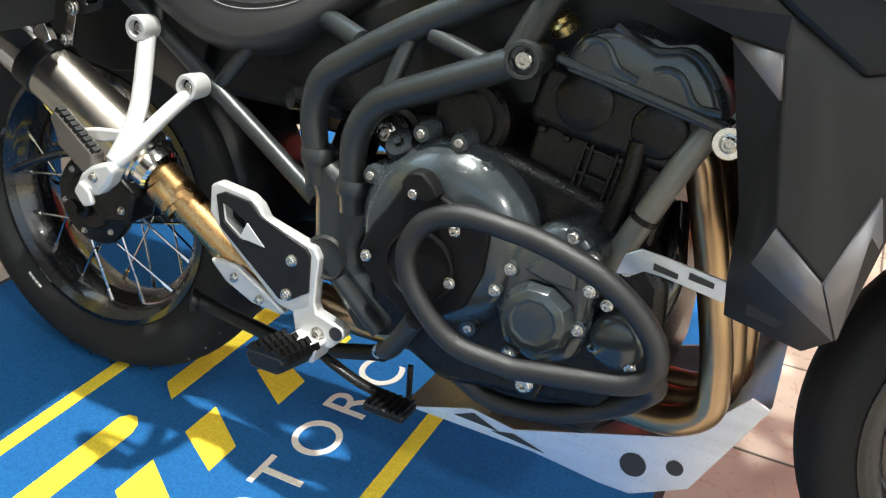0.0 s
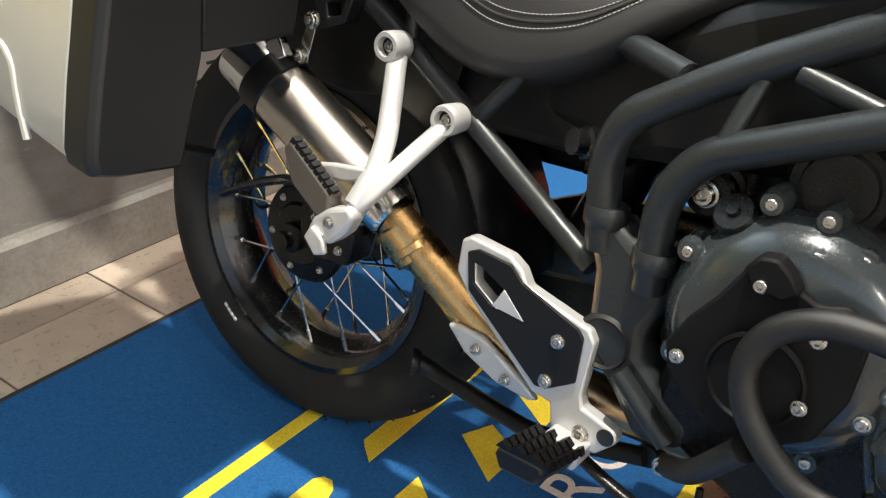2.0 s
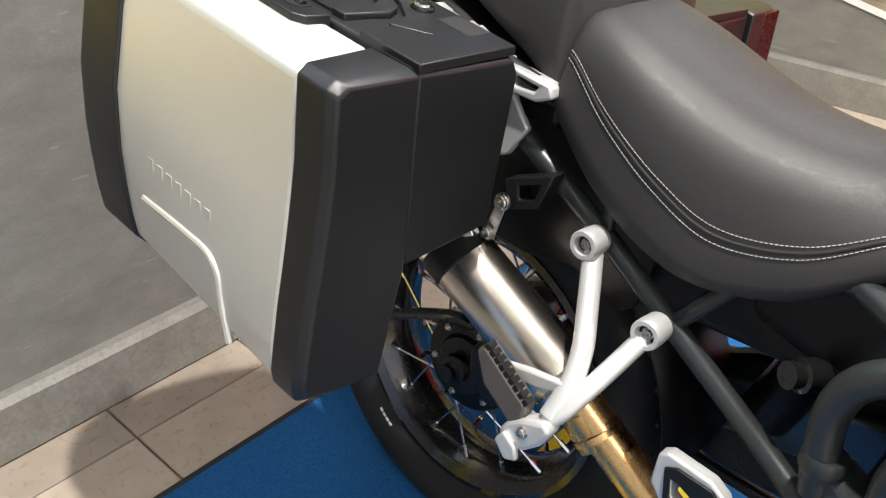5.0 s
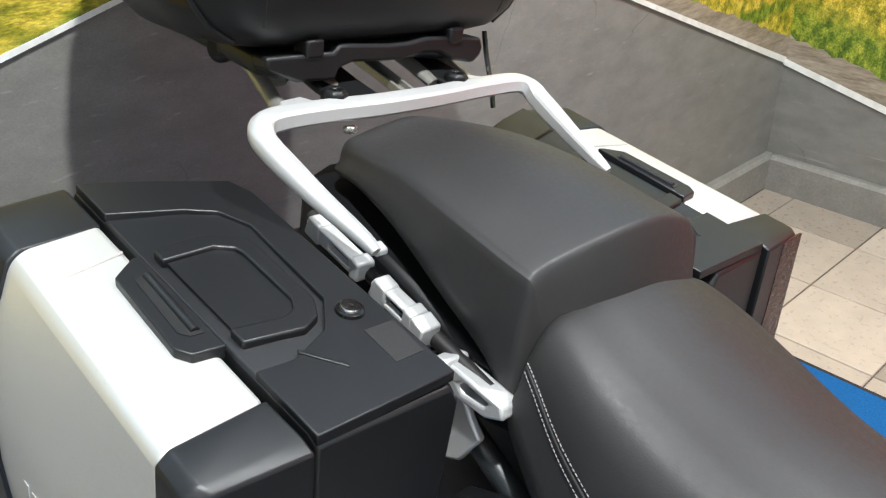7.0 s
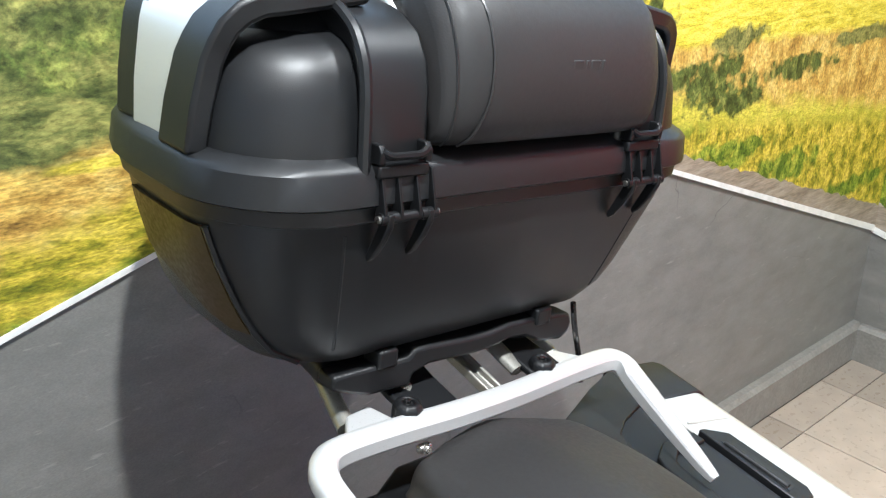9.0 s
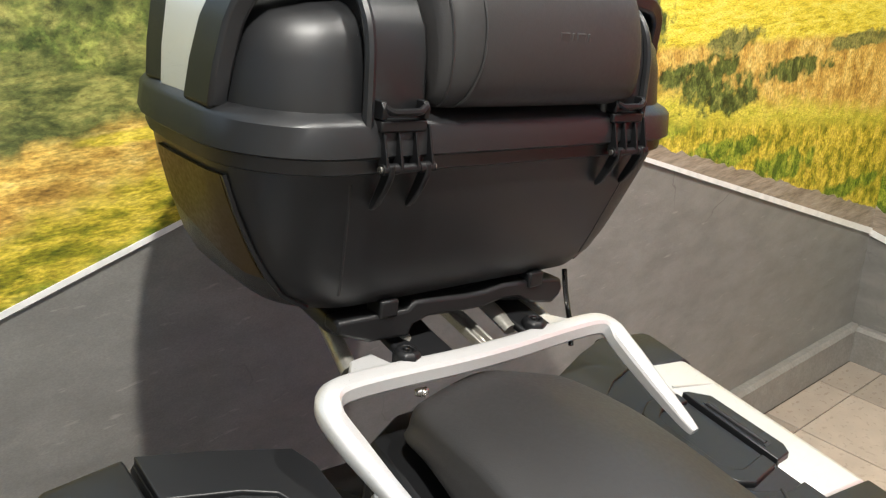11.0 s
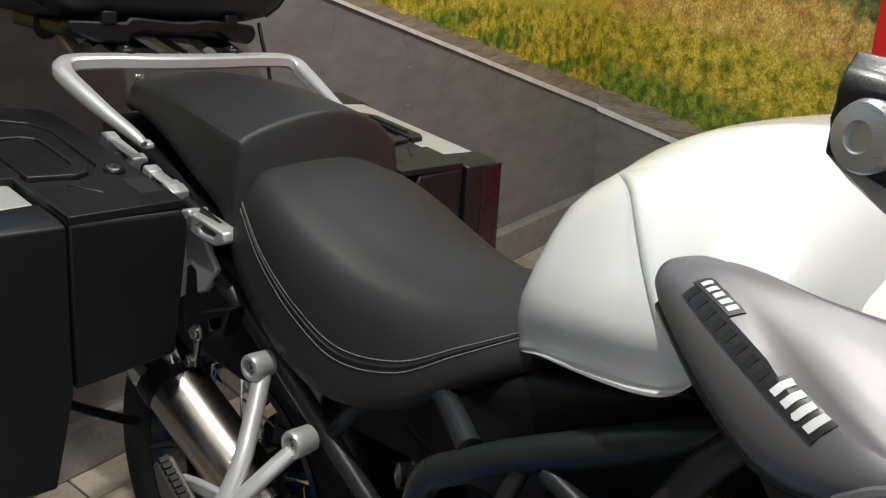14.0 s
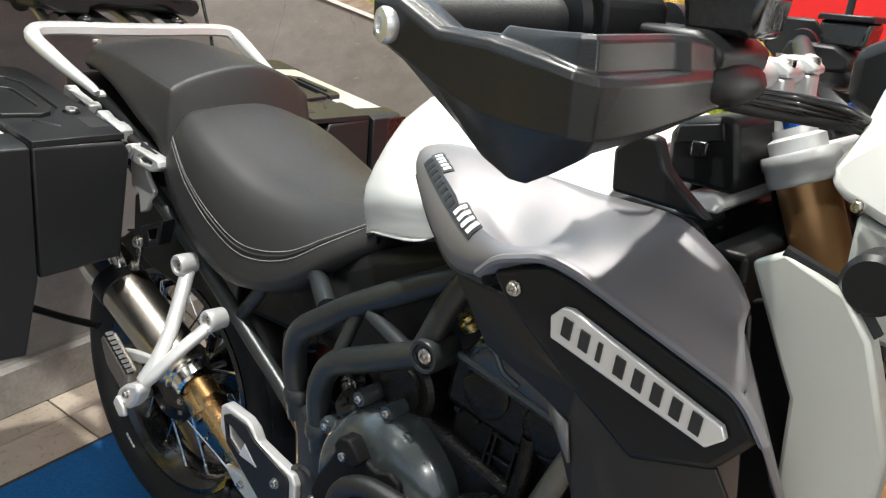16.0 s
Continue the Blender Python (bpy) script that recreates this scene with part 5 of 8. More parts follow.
# ---- pillion footrest hangers ----
for s in (1, -1):
    def hp(pts):
        return [(x, y * s, z) for x, y, z in pts]
    arm = bpart("pillion_hanger", tube(hp([(0.4615, -0.186, 0.641), (0.486, -0.22, 0.598), (0.507, -0.25, 0.565), (0.513, -0.275, 0.534), (0.507, -0.295, 0.503)]), 0.0118, 0.03, 14, flat=0.85), silver_cast, "silver cast pillion footrest hanger")
    part("lower_arm", tube(hp([(0.549, -0.202, 0.586), (0.541, -0.235, 0.564), (0.53, -0.265, 0.538), (0.517, -0.287, 0.512), (0.505, -0.296, 0.498)]), 0.0112, 0.03, 14, flat=0.85), silver_cast, arm)
    part("arm_web", prism([(0.517, 0.55), (0.53, 0.541), (0.518, 0.508), (0.503, 0.497), (0.495, 0.512), (0.508, 0.53)], 'y', -0.262 * s, lambda u, v: -(0.262 + (0.55 - v) * 0.6) * s), silver_cast, arm, bevel=0.004)
    part("cross_arm", prism([(0.429, 0.527), (0.464, 0.535), (0.51, 0.541), (0.505, 0.527), (0.481, 0.519), (0.43, 0.514)], 'y', -0.284 * s, -0.274 * s), silver_cast, arm, bevel=0.003)
    for x, y, z in ((0.4565, -0.19, 0.6525), (0.5535, -0.205, 0.594)):
        part("eye", lathe([(0.016, -0.018), (0.0172, 0.0), (0.0172, 0.01), (0.0158, 0.0128), (0.0112, 0.0128), (0.0102, 0.004), (0, 0.003)], (x, y * s, z), (0, -s, 0), 26), silver_cast, arm, "round bolt eye")
        # black disc on the recess floor puts its shade into colour
        part("eye_shade", lathe([(0.0101, 0.0), (0.0101, 0.0008), (0, 0.0008)], (x, (y - 0.0035) * s, z), (0, -s, 0), 20), engine_black, arm, "black disc for the shade in the bolt recess")
        bolt(arm, (x, (y - 0.0035) * s, z), (0, -s, 0), 0.006)
    part("clevis", prism([(0.457, 0.466), (0.466, 0.482), (0.481, 0.4945), (0.512, 0.506), (0.521, 0.496), (0.51, 0.4745), (0.49, 0.456), (0.468, 0.454)], 'y', -0.312 * s, -0.288 * s), silver_cast, arm, bevel=0.005)
    bolt(arm, (0.489, -0.312 * s, 0.482), (0, -s, 0), 0.0062)
    part("clevis_ear", prism([(0.458, 0.458), (0.468, 0.474), (0.486, 0.462), (0.49, 0.446), (0.474, 0.44)], 'y', -0.318 * s, -0.31 * s), silver_cast, arm, bevel=0.003)
    part("folded_peg", prism([(0.414, 0.545), (0.424, 0.556), (0.486, 0.511), (0.483, 0.486), (0.468, 0.48), (0.428, 0.509)], 'y', -0.31 * s, -0.288 * s), peg_steel, arm, "folded grey pillion footpeg", bevel=0.004)
    for i in range(9):
        t = 0.05 + i * 0.1125
        part("peg_tooth", block((-0.0032, -0.006, -0.003), (0.0032, 0.006, 0.005), None, Matrix.Translation((0.424 + t * 0.062, -0.303 * s, 0.556 - t * 0.045)) @ Matrix.Rotation(radians(36), 4, 'Y')), black_plastic, arm)

# exhaust hanger link and rack lug
link2 = bpart("exhaust_link", prism([(0.336, 0.668), (0.350, 0.668), (0.336, 0.61), (0.318, 0.61)], 'y', -0.197, -0.192), steel, "steel exhaust hanger link", bevel=0.001)
bolt(link2, (0.343, -0.197, 0.662), r=0.0098)
bolt(link2, (0.3265, -0.197, 0.617), r=0.0088)
bpart("rack_gusset", prism([(0.335, 0.685), (0.40, 0.71), (0.385, 0.665), (0.345, 0.65)], 'y', -0.19, -0.165, hole=[(0.355, 0.683), (0.385, 0.695), (0.378, 0.673), (0.358, 0.667)]), black_plastic, "dark frame gusset", bevel=0.002)
bpart("pannier_stay", tube([(0.15, -0.17, 0.445), (0.1, -0.20, 0.45), (0.05, -0.25, 0.47)], 0.011, 0.02, 10, flat=0.5), black_plastic, "black lower pannier stay")

# ---- grab rail, rack and luggage plate ----
corners = [Vector(c) for c in ((-0.0135, 0.0075), (0.004, 0.013), (0.0138, 0.0055), (0.0138, -0.0075), (0.004, -0.013), (-0.0135, -0.0115))]
RAIL_SECTION = [tuple(c + (o - c) * 0.16) for k, c in enumerate(corners) for o in (corners[k - 1], corners[(k + 1) % 6])]
for s in (1, -1):
    path = [(0.19, -0.176, 0.88), (0.172, -0.179, 0.89), (0.12, -0.193, 0.916), (0.062, -0.207, 0.948), (0.042, -0.209, 0.961), (0.03, -0.2, 0.968), (0.026, -0.183, 0.971), (0.026, -0.15, 0.972), (0.028, -0.1, 0.972), (0.03, -0.05, 0.971), (0.031, 0.0, 0.971)]
    if s == 1:
        full = path + [(x, -y * 1.05 + max(0.0, x - 0.05) * 0.14, z + max(0.0, x - 0.04) * 0.1) for x, y, z in reversed(path[:-1])]
        knots = [Vector(p) for p in full]
        full = [spline(knots[max(0, i - 1)], knots[i], knots[i + 1], knots[min(len(knots) - 1, i + 2)], f) for i in range(len(knots) - 1) for f in (0.0, 0.34, 0.67)] + [knots[-1]]
        rings = []
        for i, p in enumerate(full):
            t = (Vector(full[min(len(full) - 1, i + 1)]) - Vector(full[max(0, i - 1)])).normalized()
            out = t.cross(Vector((0, 0, 1))).normalized() * -1
            up = out.cross(t).normalized()
            up = up if up.z > 0 else -up
            w = min(0.98, 0.42 + 0.07 * min(i, len(full) - 1 - i))
            rings.append([tuple(Vector(p) + out * a * w + up * c * w) for a, c in RAIL_SECTION])
        grab = bpart("grab_rail", loft(rings), silver_cast, "silver cast grab rail", smooth=34)
    part("rail_foot", prism([(0.176, 0.884), (0.188, 0.879), (0.188, 0.872), (0.18, 0.874)], 'y', -0.174 * s, -0.158 * s), silver_cast, grab, bevel=0.002)
    part("rail_pad", prism([(0.03, -0.178 * s), (-0.014, -0.15 * s), (-0.02, -0.118 * s), (0.018, -0.11 * s)], 'z', 0.962, 0.977), silver_cast, grab, bevel=0.003)
    # slotted side rail on which the case hooks

    def zr(x):
        return 0.868 - (x - 0.08) * 0.262
    srail = bpart("side_rail", tube([(0.062, -0.158 * s, zr(0.062) - 0.004), (0.2, -0.16 * s, zr(0.2) - 0.004), (0.345, -0.162 * s, zr(0.345) - 0.004)], 0.0085, 0.02, 10), matt_grey, "dark bar of the luggage rail")
    for x0, x1, w, a, b in ((0.076, 0.166, 0.0092, 0.113, 0.15), (0.184, 0.248, 0.0092, 0.196, 0.236)):
        poly = [(x0, -w), (x1 - 0.008, -w), (x1, -w + 0.006), (x1, w - 0.004), (x1 - 0.01, w), (x0 + 0.014, w), (x0, w - 0.004)]
        slot = [(a, -0.005), (b, -0.005), (b - 0.003, 0.0045), (a + 0.003, 0.0045)]
        yk = lambda x, v: (x, zr(x) + v)
        link = part("rail_link", prism([yk(*q) for q in poly], 'y', -0.176 * s, -0.157 * s, hole=[yk(*q) for q in slot]), silver_cast, srail, "silver slotted rail link", bevel=0.002)
        part("rail_lug", prism([yk(x0 - 0.002, -0.01), yk(x0 + 0.022, -0.012), yk(x0 + 0.024, 0.011), yk(x0 + 0.006, 0.013)], 'y', -0.178 * s, -0.157 * s), silver_cast, link, bevel=0.0025)
        part("rail_lug", prism([yk(x1 - 0.014, -0.011), yk(x1, -0.009), yk(x1 + 0.001, 0.011), yk(x1 - 0.012, 0.013)], 'y', -0.179 * s, -0.155 * s), silver_cast, link, bevel=0.0025)
    part("rail_block", prism([yk(0.25, -0.012), yk(0.266, -0.014), yk(0.27, 0.012), yk(0.253, 0.016)], 'y', -0.184 * s, -0.158 * s), silver_cast, srail, bevel=0.002)
    foot = part("rail_link", prism([(0.276, 0.79), (0.288, 0.808), (0.300, 0.811), (0.33, 0.806), (0.37, 0.798), (0.374, 0.786), (0.352, 0.777), (0.31, 0.78)], 'y', -0.178 * s, -0.153 * s, hole=[(0.314, 0.795), (0.322, 0.8), (0.354, 0.794), (0.349, 0.788), (0.322, 0.788)]), silver_cast, srail, "silver cast front end of the rail", bevel=0.003)
    part("rail_lug", prism([(0.274, 0.792), (0.286, 0.812), (0.302, 0.815), (0.306, 0.808), (0.292, 0.787)], 'y', -0.183 * s, -0.152 * s), silver_cast, foot, bevel=0.003)
    part("rail_bracket", prism([(0.273, 0.792), (0.306, 0.79), (0.328, 0.757), (0.342, 0.741), (0.319, 0.704), (0.298, 0.696), (0.296, 0.727), (0.274, 0.738)], 'y', -0.168 * s, -0.158 * s), silver_cast, srail, "silver cast foot of the luggage rail", bevel=0.003)
    for i in range(4):
        part("rail_clip", block((0.25 + i * 0.008, -0.19 * s, zr(0.25 + i * 0.008) - 0.02), (0.255 + i * 0.008, -0.17 * s, zr(0.25 + i * 0.008) - 0.008)), black_plastic, srail, bevel=0.001)
bpart("tail_unit", loft([[(x, y, z) for y, z in ((-w, z0), (-w * 0.96, z1), (w * 0.96, z1), (w, z0))] for x, w, z0, z1 in ((-0.03, 0.07, 0.82, 0.885), (0.02, 0.148, 0.8, 0.893), (0.08, 0.152, 0.79, 0.885), (0.2, 0.147, 0.76, 0.842), (0.3, 0.144, 0.74, 0.8), (0.36, 0.138, 0.74, 0.785))]), black_plastic, "black tail fairing under the pillion seat", bevel=0.008)
sm = bpart("seat_bracket", block((0.034, -0.098, 0.946), (0.042, -0.082, 0.954)), bolt_steel, "small steel seat bracket", bevel=0.002)
bolt(sm, (0.042, -0.09, 0.95), (1, 0, 0.2), 0.0045)

rack = bpart("rear_rack", tube([(0.0, -0.075, 0.975), (-0.07, -0.07, 1.0), (-0.2, -0.06, 1.02)], 0.012, 0.03, 12, flat=0.6), rack_metal, "silver cast rear rack")
part("rack_arm", tube([(0.0, 0.075, 0.975), (-0.07, 0.07, 1.0), (-0.2, 0.06, 1.02)], 0.012, 0.03, 12, flat=0.6), rack_metal, rack)
part("rack_cross", tube([(-0.06, -0.12, 0.985), (-0.1, -0.07, 0.995), (-0.11, 0.0, 1.0), (-0.1, 0.07, 0.995), (-0.06, 0.12, 0.985)], 0.011, 0.03, 12, flat=0.6), rack_metal, rack)
part("rack_leg", tube([(-0.01, -0.15, 0.965), (-0.07, -0.14, 0.99), (-0.15, -0.12, 1.01)], 0.010, 0.03, 10), rack_metal, rack)
part("rack_leg", tube([(-0.01, 0.15, 0.965), (-0.07, 0.14, 0.99), (-0.15, 0.12, 1.01)], 0.010, 0.03, 10), rack_metal, rack)
for s in (-1, 1):
    ay, aw = (0.066, 0.032) if s == -1 else (0.1, 0.024)
    part("mount_arm", loft([[(x, s * (y - aw), z), (x, s * (y + aw), z), (x, s * (y + aw), z + h), (x, s * (y - aw), z + h)] for x, y, z, h in ((0.026, ay, 0.971, 0.008), (-0.02, ay, 0.978, 0.01), (-0.13, ay - 0.01, 0.998, 0.012))]), black_plastic, rack, "black steel mounting arm", bevel=0.003)
    part("knob", lathe([(0.015, -0.006), (0.016, 0.004), (0.0155, 0.012), (0.011, 0.016), (0.007, 0.016), (0.006, 0.012), (0, 0.012)], (0.014, s * 0.096, 0.976), (0.1, 0, 1), 8), black_plastic, rack, "black mounting bolt", bevel=0.0015)
    part("knob_screw", lathe([(0.0035, 0.0), (0.0035, 0.004), (0, 0.004)], (0.014, s * 0.096, 0.989), (0, 0, 1), 12), chrome, rack)

for y in (-0.045, 0.03):
    part("rack_leg", loft([[(x, y + k * 0.011 + d, z + e) for k, e in ((-1, 0), (1, 0), (1, 0.012), (0.6, 0.012), (0.6, 0.004), (-0.6, 0.004), (-0.6, 0.012), (-1, 0.012))] for x, z, d in ((0.02, 0.956, 0.0), (-0.03, 0.972, -0.004), (-0.12, 1.0, -0.012))]), rack_metal, rack, "silver channel of the rack", bevel=0.0015)
plate = thing("luggage_plate", (-0.14, 0, 1.01), "black moulded luggage plate under the top case", "plate", BIKE)
pl = [(0.0, -0.135), (-0.004, -0.155), (-0.03, -0.165), (-0.27, -0.13), (-0.27, 0.13), (-0.03, 0.165), (-0.004, 0.155), (0.0, 0.135), (-0.008, 0.09), (-0.03, 0.06), (-0.04, 0.0), (-0.03, -0.06), (-0.008, -0.09)]
part("plate_body", prism([(u - 0.012, v) for u, v in pl], 'z', 1.0, 1.024), black_plastic, plate, "black moulded plate", bevel=0.006)
for s in (-1, 1):
    part("plate_hook", block((-0.03, s * 0.11 - 0.012, 1.022), (-0.003, s * 0.11 + 0.012, 1.042)), black_plastic, plate, bevel=0.003)
front_low = [(-0.172, 1.012), (-0.13, 0.996), (-0.078, 0.994), (-0.074, 1.006), (-0.054, 1.012), (0.0, 1.009), (0.03, 1.009), (0.06, 1.014), (0.085, 1.012), (0.11, 1.0), (0.147, 0.994), (0.16, 1.003), (0.164, 1.014)]
front_top = [(0.158, 1.026), (0.12, 1.03), (0.06, 1.033), (0.03, 1.029), (0.0, 1.029), (-0.054, 1.033), (-0.074, 1.034), (-0.082, 1.026), (-0.172, 1.027)]
part("plate_front", prism(front_low + front_top, 'x', -0.034, -0.006), black_plastic, plate, "curved black front bar of the plate", bevel=0.004)
spool = part("end_spool", lathe([(0.009, -0.07), (0.011, -0.05), (0.014, -0.02), (0.021, -0.004), (0.0215, 0.0), (0.019, 0.002)], (-0.155, -0.135, 1.008), (-1, -0.12, 0), 24), black_plastic, plate, "black tapered end of the plate's lock")
part("spool_face", lathe([(0.0188, 0.0), (0.0188, 0.0025), (0.016, 0.004), (0, 0.005)], (-0.155, -0.135, 1.008), (-1, -0.12, 0), 24), brass, spool, "dull brass round face")
bpart("cable", tube([(-0.02, 0.178, 1.03), (-0.018, 0.184, 1.0), (-0.006, 0.19, 0.955), (0.0, 0.19, 0.93)], 0.0035, 0.02, 8), gloss_black, "thin black cable")

# ---- panniers ----
def pannier(s, name, label):
    """s = 1: right side. The case's top slopes down towards the front."""
    T = thing(name, (0.13, -0.36 * s, 0.54), label, "pannier", BIKE @ Matrix.Translation((0 if s == 1 else 0.02, 0, 0)), "cases on the motorcycle")

    dy = 0.0 if s == 1 else 0.075
    FRONT = ((0, 0.467), (0.3, 0.469), (0.55, 0.479), (0.75, 0.489), (1.0, 0.497))
    REAR = ((0, 0.461), (0.15, 0.477), (0.4, 0.492), (0.6, 0.492), (0.8, 0.486), (0.93, 0.477), (1.0, 0.466))

    def level(profile, k):
        for (a, p), (b, q) in zip(profile, profile[1:]):
            if k <= b:
                return p + (q - p) * max(0.0, k - a) / (b - a)
        return profile[-1][1]

    def zt(x):
        return 0.838 + (0.356 - x) * 0.168

    def zb(x):
        return 0.563 - 0.125 * x

    def zcut(x):
        """The inner half ends higher, to clear the silencer."""
        return 0.637 + (0.352 - x) * 0.1

    def yo(x, z):
        """How far out the lid's face lies: fullest at mid height behind, at the foot in front."""
        k = (zt(x) - z) / (zt(x) - zb(x))
        f = min(1.0, max(0.0, (x - 0.035) / 0.265))
        return level(FRONT, k) * f + level(REAR, k) * (1 - f) - dy

    def sec(x, proud=0.0, top=0.0, low=0.0, skew=0.12):
        """outer shell section from the seam round the outside to the bottom"""
        z1, z0 = zt(x) + top, zb(x) + low
        ring = [(0.372 - dy, z1), (yo(x, z1) + proud - 0.012, z1), (yo(x, z1) + proud, z1 - 0.008)]
        for k in (0.14, 0.27, 0.4, 0.5, 0.6, 0.72, 0.84, 0.93):
            z = z1 + (z0 - z1) * k
            ring.append((yo(x, z) + proud, z))
        ring += [(yo(x, z0) + proud - 0.006, z0 + 0.006), (yo(x, z0) + proud - 0.04, z0), (0.396 - dy, z0 - 0.002), (0.372 - dy, zcut(x))]
        return [(x + skew * (y + dy - 0.46), -s * y, z) for y, z in ring]

    # silver lid skin with softly rounded edges
    part("lid", loft([sec(x, 0.0, -0.002) for x in (0.01, 0.04, 0.10, 0.20, 0.304)]), case_silver, T, "silver painted case lid", bevel=0.007, segs=3)
    # black end caps
    part("front_cap", loft([sec(0.304, 0.0035, skew=0.11), sec(0.343, 0.0035, skew=0.0), sec(0.353, -0.003, -0.004, 0.006, skew=-0.06)]), case_black, T, "black plastic front corner cap", bevel=0.0025, segs=2)
    part("rear_cap", loft([sec(-0.047, -0.014, -0.01, 0.014, 0.22), sec(-0.04, 0.0005, -0.002, 0.004, 0.22), sec(-0.03, 0.004, 0.0, 0.002, 0.22), sec(0.036, 0.004, skew=0.18)]), case_black, T, "black plastic rear corner cap", bevel=0.003, segs=2)
    # inner half
    inner = []
    for x, low, cut in ((-0.058, 0.02, 0.016), (-0.05, 0.004, 0.004), (0.34, 0.0, 0.0), (0.352, 0.006, 0.006)):
        z1, z0 = zt(x) - cut, zb(x) + low
        front = x > 0.3
        slant = 0.36 if x < 0 else 0.0
        inner.append([(x + slant * (0.366 - y), -s * (y - dy * 0.5), z) for y, z in ((0.366 - dy * 0.5, z1), (0.366 - dy * 0.5, zcut(x)), (0.32, zcut(x) + 0.003), (0.236, zcut(x) + 0.01), (0.215, z1 - 0.02), (0.225, z1 - 0.004))])
    part("inner_shell", loft(inner), case_black, T, "black plastic inner case shell", bevel=0.003, segs=2)
    # embossed crease and word bar on the lid
    crease = [(0.075, 0.644), (0.13, 0.637), (0.19, 0.628), (0.21, 0.612), (0.216, 0.575), (0.228, 0.534)]
    part("crease", tube([(x, -s * (yo(x, z) - 0.001), z) for x, z in crease], 0.0045, 0.012, 8), case_silver, T, "raised crease")
    for i in range(7):
        x, z = 0.09 + i * 0.016, 0.69 - i * 0.004
        part("emblem_bar", prism([(x, z - 0.006), (x + 0.010, z - 0.007), (x + 0.010, z + 0.006), (x, z + 0.007)], 'y', -s * (yo(x, z) - 0.003), -s * (yo(x, z) + 0.0004)), case_silver, T)

    def on_top(name, poly, lift0, lift1, mat, lab="", bevel=0.0025):
        bm = prism([(x, s * (y + dy)) for x, y in poly], 'z', lambda u, v: zt(u) + lift0, lambda u, v: zt(u) + lift1)
        return part(name, bm, mat, T, lab, bevel=bevel)
    # latch flap that laps over the lid
    on_top("latch", [(0.09, -0.369), (0.092, -0.378), (0.112, -0.403), (0.218, -0.407), (0.231, -0.398), (0.233, -0.369)], -0.008, 0.005, case_black, "black latch flap", 0.0015)
    on_top("latch_dish", [(0.118, -0.376), (0.124, -0.391), (0.203, -0.395), (0.211, -0.388), (0.212, -0.376)], 0.0052, 0.0058, ink_black, "dark finger dish", 0.0)
    bm = tube([(0.122, s * (-0.379 + dy), zt(0.122) + 0.0052), (0.207, s * (-0.3815 + dy), zt(0.207) + 0.0052)], 0.0042, 0, 10)
    part("latch_ridge", bm, case_black, T)
    # raised border round the tray that holds the handle
    edge = [(-0.049, -0.3655), (-0.03, -0.3), (0.0, -0.222), (0.03, -0.212), (0.3, -0.219), (0.349, -0.221), (0.351, -0.3655)]
    on_top("deck_border", edge + [(0.27, -0.3655), (0.272, -0.33), (0.252, -0.285), (0.215, -0.258), (0.084, -0.25), (0.05, -0.266), (0.034, -0.295), (0.014, -0.3655)], -0.006, 0.004, case_black, "raised black border of the handle tray", 0.0012)
    # handle frame in the top
    hx = [(0.09, -0.356), (0.086, -0.30), (0.1, -0.272), (0.115, -0.266), (0.215, -0.268), (0.236, -0.28), (0.246, -0.30), (0.238, -0.356)]
    hole = [(0.108, -0.3565), (0.106, -0.304), (0.116, -0.288), (0.126, -0.285), (0.205, -0.286), (0.218, -0.293), (0.224, -0.306), (0.218, -0.3565)]
    bm = prism([(x, s * (y + dy)) for x, y in hx[:1] + hx[1:] + hole[::-1]], 'z', lambda u, v: zt(u) - 0.003, lambda u, v: zt(u) + 0.0065)
    part("handle", bm, case_black, T, "black carrying handle", bevel=0.0018)
    on_top("handle_well", [(0.108, -0.352), (0.106, -0.304), (0.116, -0.288), (0.126, -0.285), (0.205, -0.286), (0.218, -0.293), (0.224, -0.306), (0.218, -0.352)], -0.002, 0.002, case_black, "dark handle well", 0.0)
    on_top("deck_mark", [(0.264, -0.322), (0.268, -0.324), (0.303, -0.297), (0.299, -0.294)], 0.003, 0.0055, case_black, "", 0.001)
    on_top("label_plate", [(0.27, -0.256), (0.27, -0.222), (0.316, -0.226), (0.316, -0.258)], 0.003, 0.0048, soft_rubber, "dull rubber patch", 0.0005)
    lk = (0.241, s * (-0.249 + dy), zt(0.241) + 0.001)
    part("lid_crease", tube([(0.07, -s * (0.376 - dy), zt(0.07) - 0.002), (0.088, -s * (yo(0.088, 0.88) - 0.02), zt(0.088) - 0.0022)], 0.0014, 0.0, 6), case_silver, T)
    lock = part("lock", lathe([(0.0135, -0.004), (0.014, 0.003), (0.0132, 0.006), (0.0105, 0.007)], lk, (0.16, 0, 1), 26), gloss_black, T, "black lock rosette")
    part("lock_barrel", lathe([(0.0098, 0.003), (0.0098, 0.0085), (0.009, 0.0096), (0, 0.0096)], lk, (0.16, 0, 1), 24), chrome, lock, "chrome lock barrel")
    # raised black bar paints the shade of an uncut key slot
    part("key_slot_shade", block((-0.0035, -0.0007, 0.009), (0.0035, 0.0007, 0.0101), None, Matrix.Translation(lk) @ Matrix.Rotation(0.6, 4, 'Z')), ink_black, lock)
    part("hook", block((0.11, s * -0.222, zt(0.12) - 0.06), (0.16, s * -0.2, zt(0.12) - 0.03)), case_black, T, bevel=0.003)
